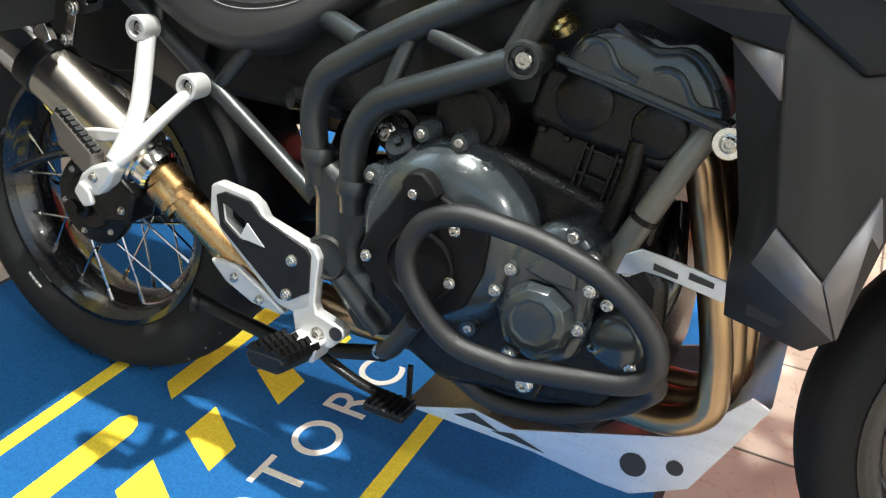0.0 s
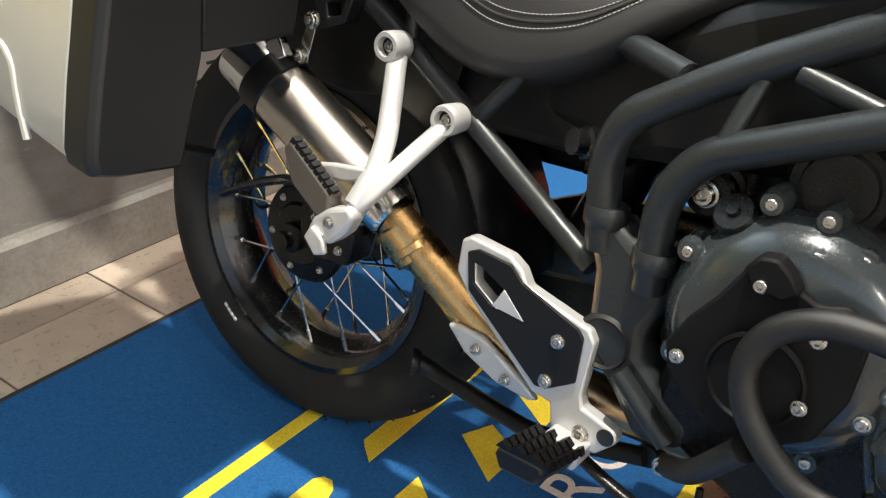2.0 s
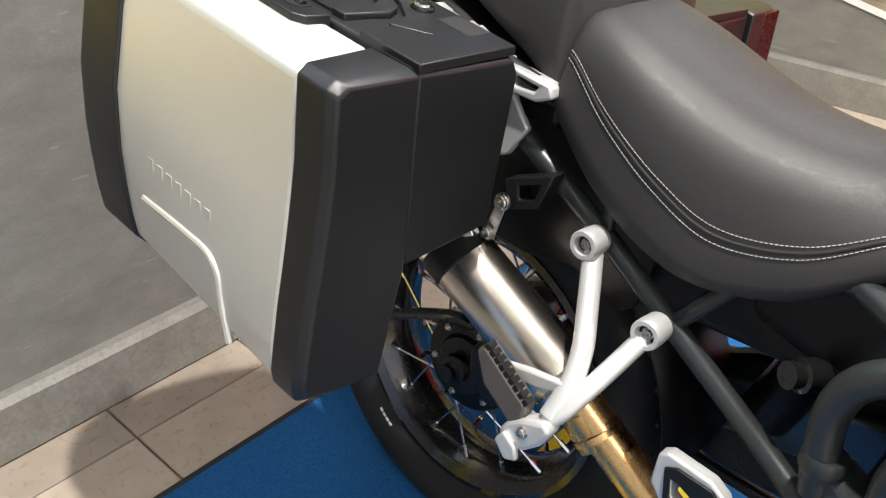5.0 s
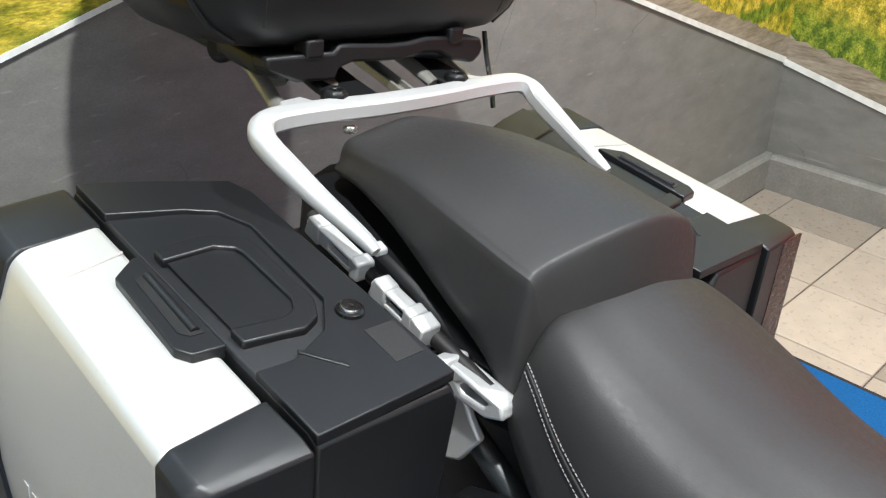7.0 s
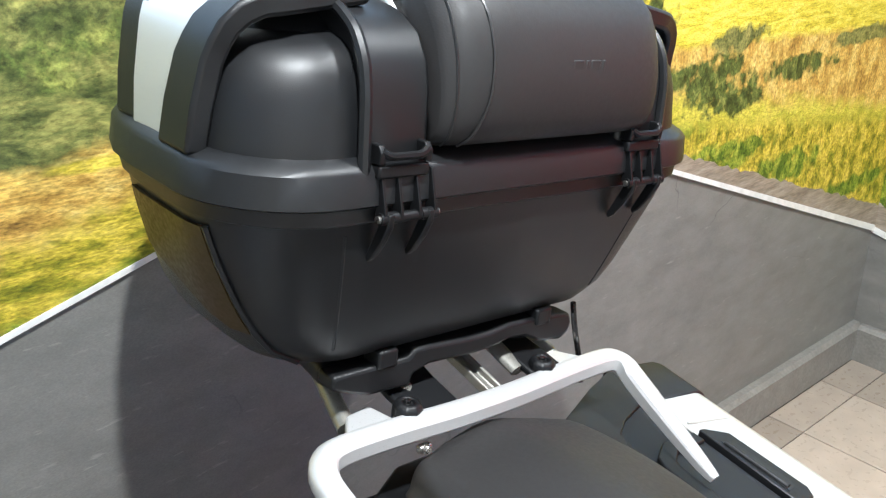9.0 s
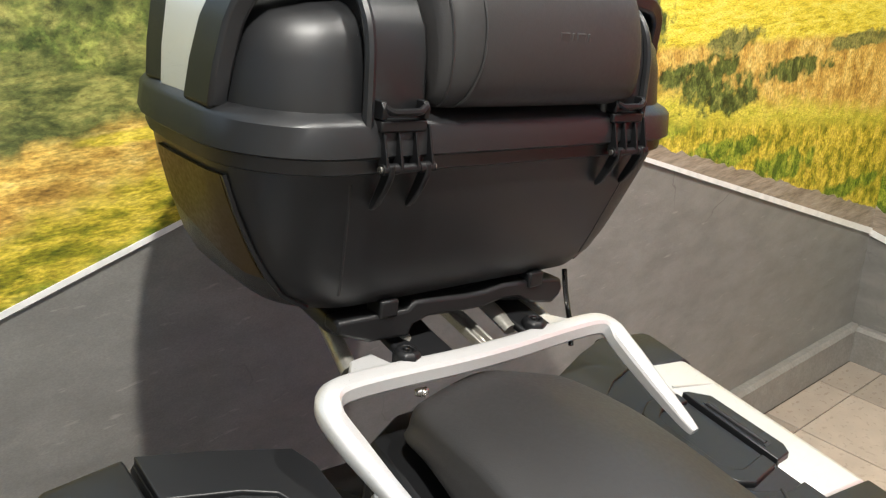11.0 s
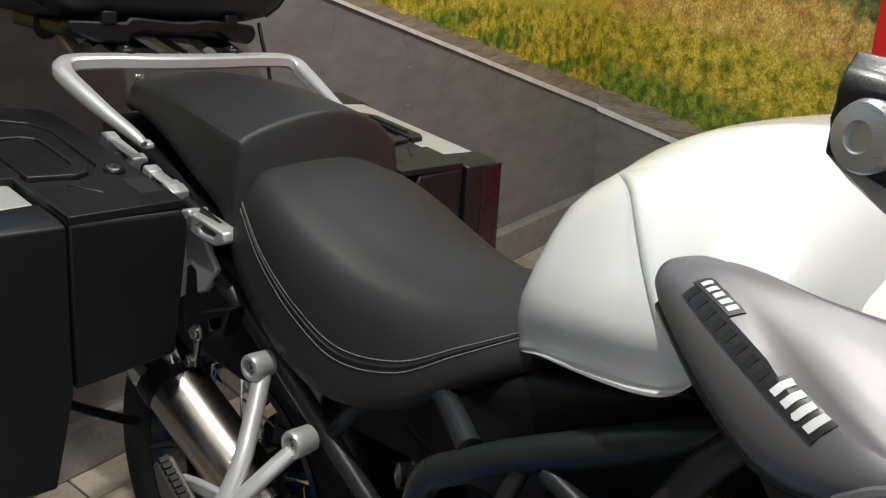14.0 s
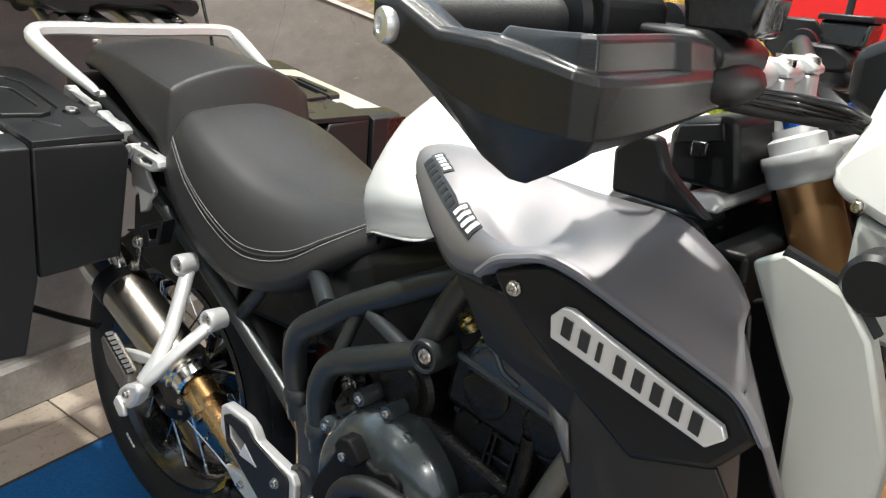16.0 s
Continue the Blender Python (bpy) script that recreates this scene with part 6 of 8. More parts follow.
    # reflector on the inner front edge
    if s == -1:
        part("reflector", prism([(s * (-0.466 + dy), zt(0.352) - 0.004), (s * (-0.416 + dy), zt(0.352) - 0.006), (s * (-0.416 + dy), zt(0.352) - 0.2), (s * (-0.474 + dy), zt(0.352) - 0.2)], 'x', 0.3525, 0.3565), maroon, T, "dark red front reflector", bevel=0.001)
    return T


pannier(1, "pannier", "silver and black hard pannier with a top handle")
pannier(-1, "pannier", "silver and black hard pannier with a dark red reflector")


# ---- top case ----
top_case = thing("top_case", (-0.12, 0, 1.045), "black top case with silver panels and a padded backrest", "top case", BIKE, "cases on the motorcycle")


def oval(z, xf, xr, hw, rf, rr, n=8):
    """A plan outline: front edge at xf, rear at xr, half width hw, corner radii."""
    pts = []
    for cx, cy, r, a0 in ((xf - rf, hw - rf, rf, 0), (xr + rr, hw - rr, rr, 90), (xr + rr, -(hw - rr), rr, 180), (xf - rf, -(hw - rf), rf, 270)):
        for i in range(n + 1):
            a = radians(a0 + 90 * i / n)
            pts.append((cx + r * math.cos(a), cy + r * math.sin(a), z))
    return pts


BASE = [(1.03, -0.035, -0.31, 0.19, 0.06, 0.15), (1.04, -0.012, -0.33, 0.224, 0.075, 0.18), (1.06, 0.0, -0.345, 0.246, 0.08, 0.2), (1.085, 0.009, -0.355, 0.262, 0.086, 0.215), (1.12, 0.02, -0.37, 0.276, 0.092, 0.235), (1.165, 0.034, -0.38, 0.29, 0.096, 0.25), (1.198, 0.042, -0.385, 0.298, 0.098, 0.258)]


def base_side(x, z):
    """Half width of the lower shell at x and height z."""
    for p, q in zip(BASE, BASE[1:]):
        if z <= q[0] or q is BASE[-1]:
            f = (z - p[0]) / (q[0] - p[0])
            xf, xr, hw, rf, rr = [a + (b - a) * f for a, b in zip(p[1:], q[1:])]
            break
    if x > xf - rf:
        return hw - rf + math.sqrt(max(0.0, rf ** 2 - (x - xf + rf) ** 2))
    if x < xr + rr:
        return hw - rr + math.sqrt(max(0.0, rr ** 2 - (xr + rr - x) ** 2))
    return hw


part("base", loft([oval(*r) for r in BASE]), case_black, top_case, "black textured lower shell", smooth=50)
part("rim_lower", loft([oval(1.194, 0.043, -0.386, 0.299, 0.098, 0.26), oval(1.196, 0.0465, -0.389, 0.3025, 0.098, 0.261), oval(1.2085, 0.047, -0.389, 0.303, 0.098, 0.261), oval(1.2095, 0.044, -0.386, 0.3, 0.098, 0.26)]), case_black, top_case, smooth=50)
part("rim", loft([oval(1.209, 0.049, -0.391, 0.306, 0.1, 0.262), oval(1.212, 0.053, -0.395, 0.31, 0.1, 0.264), oval(1.238, 0.051, -0.393, 0.308, 0.1, 0.264), oval(1.243, 0.047, -0.389, 0.304, 0.1, 0.262), oval(1.251, 0.032, -0.37, 0.286, 0.085, 0.25), oval(1.253, 0.0, -0.33, 0.25, 0.085, 0.22)]), case_black, top_case, "black rim of the lid", smooth=40)
part("lid", loft([oval(1.24, 0.012, -0.37, 0.28, 0.085, 0.24), oval(1.29, 0.006, -0.36, 0.275, 0.08, 0.24), oval(1.325, -0.004, -0.35, 0.266, 0.075, 0.23), oval(1.345, -0.018, -0.34, 0.252, 0.07, 0.22), oval(1.358, -0.04, -0.31, 0.23, 0.065, 0.2), oval(1.364, -0.09, -0.28, 0.19, 0.06, 0.17)]), case_black, top_case, "black lid", smooth=60)


def ribbon(path, x0, x1, thick):
    """A flat strap over the lid: path of (y, z), with its edges at x0(k) and x1(k)."""
    n = len(path)
    rings = []
    for i, (y, z) in enumerate(path):
        a, b = path[max(0, i - 1)], path[min(n - 1, i + 1)]
        d = Vector((b[0] - a[0], b[1] - a[1])).normalized()
        ny, nz = d.y, -d.x
        k = i / (n - 1)
        rings.append([(x0(k), y, z), (x0(k), y + ny * thick, z + nz * thick), (x1(k), y + ny * thick, z + nz * thick), (x1(k), y, z)])
    return loft(rings)


def over_lid(s, y_end, rise=0.0):
    """Path from the rim up the lid's side and in over its top."""
    side = [(0.286, 1.243), (0.283, 1.28), (0.277, 1.315)]
    corner = [(0.238 + 0.036 * math.cos(radians(a)), 1.322 + 0.032 * math.sin(radians(a))) for a in (10, 30, 50, 70, 90)]
    top = [(0.238 + (y_end - 0.238) * k, 1.354 + 0.012 * k) for k in (0.25, 0.5, 0.75, 1.0)]
    return [(s * y, z + rise) for y, z in side + corner + top]


for s in (-1, 1):
    # rounded pod at the front corner
    pod = []
    for z, e in ((1.236, 0.0), (1.25, 0.0), (1.29, 0.004), (1.312, 0.009), (1.328, 0.018), (1.337, 0.031), (1.341, 0.046)):
        xf, hw, r = 0.036 - e, 0.29 - e, 0.085
        arc = [(xf - r + r * math.cos(radians(9 * i)), hw - r + r * math.sin(radians(9 * i))) for i in range(11)]
        ring = [(xf, 0.188)] + arc + [(-0.07, hw), (-0.09, hw), (-0.09, 0.188)]
        pod.append([(x, s * y, z) for x, y in ring])
    part("lid_pod", loft(pod), case_black, top_case, "rounded black corner of the lid", smooth=60)
    # straps that frame the silver panel
    flip = (lambda bm: bm) if s == 1 else (lambda bm: (bmesh.ops.reverse_faces(bm, faces=bm.faces), bm)[1])
    path = over_lid(s, 0.13)
    part("side_panel", flip(ribbon(path, lambda k: -0.155 - 0.06 * k, lambda k: -0.066, 0.011 * s)), case_silver, top_case, "silver side panel", bevel=0.002, smooth=60)
    part("panel_frame", flip(ribbon(over_lid(s, 0.16, -0.002), lambda k: -0.085 + 0.03 * min(1, k * 2), lambda k: -0.03 + 0.028 * min(1, k * 1.6), 0.02 * s)), case_black, top_case, "black strap round the silver panel", bevel=0.004, smooth=60)
    part("panel_frame", flip(ribbon([(y * 0.965, z) for y, z in over_lid(s, 0.16)], lambda k: -0.2 - 0.05 * k, lambda k: -0.145 - 0.05 * k, 0.019 * s)), case_black, top_case, "black strap round the silver panel", bevel=0.004, smooth=60)
    # raised band over the lid, with a rib along its outer edge
    prof = [(0.045, 1.236), (0.042, 1.30), (0.036, 1.325), (0.022, 1.346), (-0.002, 1.36), (-0.05, 1.37), (-0.26, 1.372), (-0.33, 1.35)]
    part("lid_band", prism(prof + [(x - 0.025, z - 0.025) for x, z in reversed(prof)], 'y', s * 0.126, s * 0.19), case_black, top_case, "raised black lid band", bevel=0.004, smooth=50)
    part("band_rib", tube([(x + 0.001, s * 0.1915, z + 0.001) for x, z in prof[:-2]], 0.0055, 0.01, 8), case_black, top_case)
    # amber reflector let into the side of the lower shell
    rings = []
    for i in range(9):
        x = -0.03 - 0.135 * i / 8
        ring = []
        zl = 1.078 + 0.02 * (i / 8) if i < 2 else 1.083 + 0.045 * (i - 1) / 7
        for o in (0.0, 1.0):
            zs = [1.184 + (zl - 1.184) * j / 5 for j in range(6)]
            for z in (zs if o else zs[::-1]):
                ring.append((x, s * (base_side(x, z) + (0.0035 if o else -0.004)), z))
        rings.append(ring)
    part("side_reflector", flip(loft(rings)), amber, top_case, "dull amber side reflector", smooth=60)
    part("shell_seam", tube([(-0.027, s * (base_side(-0.027, z) + 0.001), z) for z in (1.185, 1.15, 1.11, 1.08, 1.06, 1.042)], 0.0035, 0, 6), case_black, top_case)
    rib = []
    for z in (1.184, 1.165, 1.14, 1.11, 1.085, 1.06):
        y = 0.2 - (1.184 - z) * 0.18
        x = max(xx * 0.0005 for xx in range(-120, 110) if base_side(xx * 0.0005, z) >= y)
        rib.append((x - 0.0015, s * y, z))
    part("shell_rib", tube(rib, 0.0022, 0.0, 8), case_black, top_case)
    # hinges
    hy = s * 0.165 if s == 1 else -0.152
    hinge = part("hinge", tube([(0.058, hy - 0.028, 1.2015), (0.058, hy + 0.028, 1.2015)], 0.0045, seg=12), black_plastic, top_case, "black moulded hinge")
    for k in (-0.029, 0.029):
        part("hinge_pin", lathe([(0.0032, 0), (0.0032, 0.003), (0, 0.003)], (0.058, hy + k, 1.2015), (0, math.copysign(1, k), 0), 12), bolt_steel, hinge)
    for k in (-0.026, -0.0095, 0.0095, 0.026):
        part("hinge_web", prism([(0.049, 1.24), (0.0535, 1.2385), (0.0625, 1.207), (0.0625, 1.202), (0.049, 1.202)], 'y', hy + k - 0.0014, hy + k + 0.0014), black_plastic, hinge, bevel=0.0004)
    for k in (-0.021, 0.021):
        part("hinge_strap", prism([(0.064, 1.206), (0.0635, 1.195), (0.056, 1.18), (0.044, 1.163), (0.037, 1.157), (0.034, 1.162), (0.045, 1.184), (0.055, 1.206)], 'y', hy + k - 0.0032, hy + k + 0.0032), black_plastic, hinge, bevel=0.0015)
        part("hinge_knuckle", tube([(0.058, hy + k - 0.0085, 1.2015), (0.058, hy + k + 0.0085, 1.2015)], 0.0054, seg=12), black_plastic, hinge)
    # catches at the foot of the bands
    cy = s * 0.158
    catch = part("latch", block((0.03, cy - 0.026, 1.234), (0.0565, cy + 0.026, 1.245)), black_plastic, top_case, "black lid catch", bevel=0.002)
    for k in (-0.0235, 0.0235):
        part("latch_ear", prism([(0.04, 1.246), (0.057, 1.246), (0.0585, 1.256), (0.054, 1.262), (0.04, 1.262)], 'y', cy + k - 0.003, cy + k + 0.003), black_plastic, catch, bevel=0.001)
    part("latch_bar", tube([(0.055, cy - 0.0235, 1.257), (0.0575, cy - 0.016, 1.2525), (0.0575, cy + 0.016, 1.2525), (0.055, cy + 0.0235, 1.257)], 0.0036, 0.006, 8), black_plastic, catch)
part("lid_panel", prism([(-0.008, 1.352), (-0.03, 1.372), (-0.3, 1.374), (-0.3, 1.35)], 'y', -0.126, 0.126), case_silver, top_case, "silver lid panel", bevel=0.004)
# backrest pad, its ends rounded back
pad = [[(x + k * 0.016 * (0.35 + (z - 1.25) * 6), y, zc + (z - zc) * f) for x, z in ((0.022, 1.256), (0.046, 1.254), (0.062, 1.264), (0.071, 1.295), (0.069, 1.335), (0.055, 1.372), (0.028, 1.392), (-0.005, 1.396), (-0.04, 1.39), (-0.04, 1.36), (0.0, 1.35), (0.02, 1.31))] for y, k, f, zc in ((-0.122, -2.1, 0.93, 1.31), (-0.118, -1.5, 0.97, 1.31), (-0.105, -0.6, 1, 1.31), (-0.08, -0.05, 1, 1.31), (-0.04, 0.1, 1, 1.31), (0.04, 0.12, 1, 1.31), (0.11, 0.0, 1, 1.31), (0.145, -0.5, 1, 1.31), (0.163, -1.5, 0.97, 1.31), (0.168, -2.1, 0.93, 1.31))]
part("backrest", smooth_loft(pad, 4, 2), leather, top_case, "padded black vinyl backrest", smooth=180)
for y, dx in ((-0.113, 0.0), (-0.083, 0.0)):
    k = -1.05 if y < -0.1 else -0.1
    part("pad_piping", tube([(x + k * 0.016 * (0.35 + (z - 1.25) * 6) + 0.001, y - bow * (0.016 if y > -0.1 else 0.0), z) for x, z, bow in ((0.05, 1.255, 1), (0.0625, 1.264, 0.7), (0.0715, 1.295, 0.1), (0.0695, 1.335, 0), (0.0555, 1.3725, 0.15), (0.028, 1.3925, 0.5), (-0.005, 1.3965, 0.9))], 0.0014, 0.015, 6), ink_black, top_case)
lb = bmesh.new()
for i, w in enumerate((0.014, 0.004, 0.013, 0.004)):
    x0 = 0.012 + (0, 0.017, 0.024, 0.04)[i]
    block((0.069, x0, 1.316), (0.0722, x0 + w, 1.33), lb)
part("pad_emblem", lb, leather, top_case, "faint embossed maker's mark", bevel=0.001)

from mathutils.bvhtree import BVHTree

# ---- seats ----
def saddle_ring(x, zc, a, w1, z1, w2, z2, w3, z3, tilt=0.0, drop=0.0):
    half = [(0, zc), (a * 0.55, zc - 0.001), (a, zc - 0.008), (w1, z1), (w2, z2), (w3, z3)]
    pts = [(x + tilt * (zc - z), -y, z) for y, z in half] + [(x + tilt * (zc - z), y, z - drop * y) for y, z in reversed(half[1:])]
    return pts


def bowed_ring(bow, x, *r):
    """A saddle ring whose middle stands further forward than its sides."""
    zc, a, w1, z1, w2, z2, w3, z3 = r
    half = [(0, zc), (0.05, zc - 0.003), (a, zc - 0.5 * (zc - z1)), (w1 - 0.01, z1 + 0.004), (w1, z1 - 0.003), (w1 + 0.004, z1 - 0.014), (w2, z2), (w3, z3)]
    ring = [(-y, z) for y, z in half] + [(y, z) for y, z in reversed(half[1:])]
    return [(x + bow * (1 - min(1.0, (y / 0.13) ** 2)), y, z - max(0.0, y) * 0.14) for y, z in ring]


PILLION = [
    (-0.028, 0.052, 0.918, 0.06, 0.098, 0.914, 0.106, 0.902, 0.07, 0.9),
    (-0.032, 0.055, 0.938, 0.07, 0.107, 0.931, 0.118, 0.912, 0.08, 0.903),
    (-0.03, 0.068, 0.953, 0.085, 0.115, 0.942, 0.127, 0.913, 0.085, 0.9),
    (-0.018, 0.105, 0.962, 0.095, 0.121, 0.946, 0.129, 0.908, 0.08, 0.9),
    (0, 0.17, 0.967, 0.095, 0.127, 0.945, 0.135, 0.888, 0.085, 0.88),
    (0.004, 0.25, 0.964, 0.1, 0.135, 0.932, 0.143, 0.85, 0.09, 0.838),
    (0.016, 0.315, 0.954, 0.1, 0.139, 0.919, 0.15, 0.822, 0.1, 0.8),
    (0.024, 0.346, 0.948, 0.102, 0.14, 0.913, 0.154, 0.805, 0.12, 0.776),
    (0.026, 0.3545, 0.945, 0.102, 0.139, 0.91, 0.154, 0.802, 0.12, 0.774),
    (0.026, 0.3595, 0.936, 0.1, 0.136, 0.9, 0.153, 0.798, 0.12, 0.77),
    (0.026, 0.366, 0.912, 0.095, 0.13, 0.872, 0.149, 0.795, 0.12, 0.768),
    (0.024, 0.376, 0.875, 0.08, 0.122, 0.842, 0.143, 0.79, 0.12, 0.765)]
pillion_rings = [bowed_ring(*r) for r in PILLION]
bpart("pillion_seat", smooth_loft(pillion_rings), leather, "black vinyl pillion seat", smooth=180)
RIDER = [(0.368, 0.878, 0.085, 0.125, 0.865, 0.152, 0.822, 0.14, 0.765), (0.385, 0.887, 0.09, 0.135, 0.868, 0.16, 0.812, 0.145, 0.74), (0.44, 0.87, 0.095, 0.152, 0.845, 0.174, 0.765, 0.152, 0.69), (0.51, 0.841, 0.092, 0.155, 0.813, 0.18, 0.718, 0.152, 0.648), (0.58, 0.816, 0.085, 0.149, 0.787, 0.176, 0.688, 0.148, 0.636), (0.66, 0.804, 0.072, 0.129, 0.78, 0.166, 0.700, 0.14, 0.655), (0.73, 0.811, 0.06, 0.105, 0.792, 0.152, 0.742, 0.132, 0.70), (0.79, 0.822, 0.05, 0.088, 0.808, 0.140, 0.778, 0.125, 0.735), (0.812, 0.832, 0.045, 0.08, 0.82, 0.132, 0.79, 0.12, 0.745), (0.822, 0.822, 0.04, 0.07, 0.81, 0.12, 0.785, 0.11, 0.75)]
rseat = bpart("rider_seat", smooth_loft([saddle_ring(*r, drop=0.24) for r in RIDER]), leather, "black vinyl rider's seat with grey stitching", smooth=180)


def on_loft(rings, u, v):
    """The point of a smooth loft at ring u and ring point v, both with fractions."""
    def along(ring, v):
        p = [Vector(q) for q in ring]
        i, n = math.floor(v), len(ring)
        return spline(p[(i - 1) % n], p[i % n], p[(i + 1) % n], p[(i + 2) % n], v - i)
    m = len(rings)
    i = min(int(u), m - 2)
    return spline(*[along(rings[min(m - 1, max(0, j))], v) for j in (i - 1, i, i + 1, i + 2)], u - i)


rider_rings = [saddle_ring(*r, drop=0.24) for r in RIDER]


def seam_point(rings, u, v, lift):
    p = on_loft(rings, u, v)
    d = (on_loft(rings, u + 0.01, v) - p).cross(on_loft(rings, u, v + 0.01) - p)
    if d.y * p.y < 0:
        d = -d
    return p + d.normalized() * lift


# a seam with a double row of stitches along each flank
for s in (-1, 1):
    vc = 3.8 if s == -1 else 7.2
    us = [0.3 + i * 0.12 for i in range(70)]
    part("seam", tube([seam_point(rider_rings, u, vc, -0.0002) for u in us], 0.0016, 0, 6), leather, rseat)
    st = bmesh.new()
    for off in (0.075, -0.075):
        at, u = None, 0.35
        while u < 8.5:
            p = seam_point(rider_rings, u, vc + off, 0.0006)
            if at is None or (p - at).length > 0.0044:
                at = p
                tube([p, p + (seam_point(rider_rings, u + 0.02, vc + off, 0.0006) - p).normalized() * 0.0031], 0.00062, 0, 4, st)
            u += 0.004
    tagged(part("stitching", st, thread, rseat, "double row of pale grey stitching"), kind="stuff")

# ---- tank ----
def tank_ring(x, zc, a, w1, z1, w2, z2, w3, z3):
    """A saddle ring with a straight flank and a crisp lower edge."""
    half = [(0, zc), (a * 0.55, zc - 0.001), (a, zc - 0.008), (w1, z1), (w2, z2), (w3 + 0.006, z3 + 0.012), (w3 + 0.004, z3), (w3 - 0.02, z3 - 0.001)]
    return [(x, -y, z) for y, z in half] + [(x, y, z) for y, z in reversed(half[1:])]


TANK = [(0.786, 0.825, 0.03, 0.06, 0.822, 0.112, 0.80, 0.112, 0.768), (0.79, 0.865, 0.045, 0.085, 0.858, 0.132, 0.82, 0.122, 0.77), (0.815, 0.93, 0.06, 0.11, 0.915, 0.162, 0.85, 0.15, 0.785), (0.86, 0.975, 0.075, 0.135, 0.946, 0.196, 0.862, 0.184, 0.806), (0.92, 1.008, 0.09, 0.165, 0.964, 0.232, 0.876, 0.215, 0.822), (0.98, 1.025, 0.1, 0.188, 0.97, 0.252, 0.888, 0.238, 0.836), (1.015, 1.03, 0.1, 0.196, 0.97, 0.256, 0.9, 0.246, 0.85), (1.04, 1.03, 0.1, 0.196, 0.968, 0.25, 0.91, 0.236, 0.875), (1.08, 1.025, 0.1, 0.19, 0.965, 0.24, 0.91, 0.21, 0.88), (1.12, 1.0, 0.09, 0.15, 0.955, 0.19, 0.905, 0.16, 0.88)]
tank = bpart("fuel_tank", smooth_loft([tank_ring(*r) for r in TANK]), white_paint, "glossy white fuel tank", smooth=180)
part("filler_cap", lathe([(0.045, -0.01), (0.045, 0.004), (0.04, 0.008), (0.0, 0.009)], (1.06, 0, 1.028), (0, 0, 1), 32), chrome, tank, "round steel filler cap")
part("tank_edge", tube([(0.81, -0.128, 0.766), (0.85, -0.172, 0.797), (0.91, -0.207, 0.815), (0.985, -0.238, 0.834), (1.02, -0.246, 0.846)], 0.0035, 0.01, 8), black_plastic, tank)
tank_rings = [tank_ring(*r) for r in TANK]
for s in (-1, 1):
    # the flank stands a little proud ahead of a slanting crease
    rings = []
    for i in range(13):
        v = 2.6 + 1.8 * i / 12
        row = []
        for k, du in enumerate((-0.02, 0.0, 0.05, 0.12, 0.22, 0.5, 0.9, 1.4, 2.0, 2.6)):
            u = min(8.4, 3.1 + (v - 2.6) * 1.55 + du)
            rise = (-0.002, 0.0, 0.0055, 0.0085, 0.0095, 0.009, 0.007, 0.0045, 0.002, -0.002)[k] * min(1.0, (v - 2.6) * 1.6, (4.4 - v) * 4 + 0.05)
            row.append(tuple(seam_point(tank_rings, u, v if s == -1 else 15 - v, rise)))
        rings.append(row)
    part("tank_flank", loft(rings, closed=False), white_paint, tank, "creased white tank flank", smooth=80)

def soft_sheet(rows, nu, nv):
    """An open grid of points, made finer with smooth curves both ways."""
    def fine(pts, n):
        p = [Vector(q) for q in pts]
        m = len(p)
        return [spline(p[max(0, i - 1)], p[i], p[i + 1], p[min(m - 1, i + 2)], f / n) for i in range(m - 1) for f in range(n)] + [p[-1]]
    across = [fine(r, nv) for r in rows]
    cols = [fine([r[j] for r in across], nu) for j in range(len(across[0]))]
    return [[tuple(c[i]) for c in cols] for i in range(len(cols[0]))]


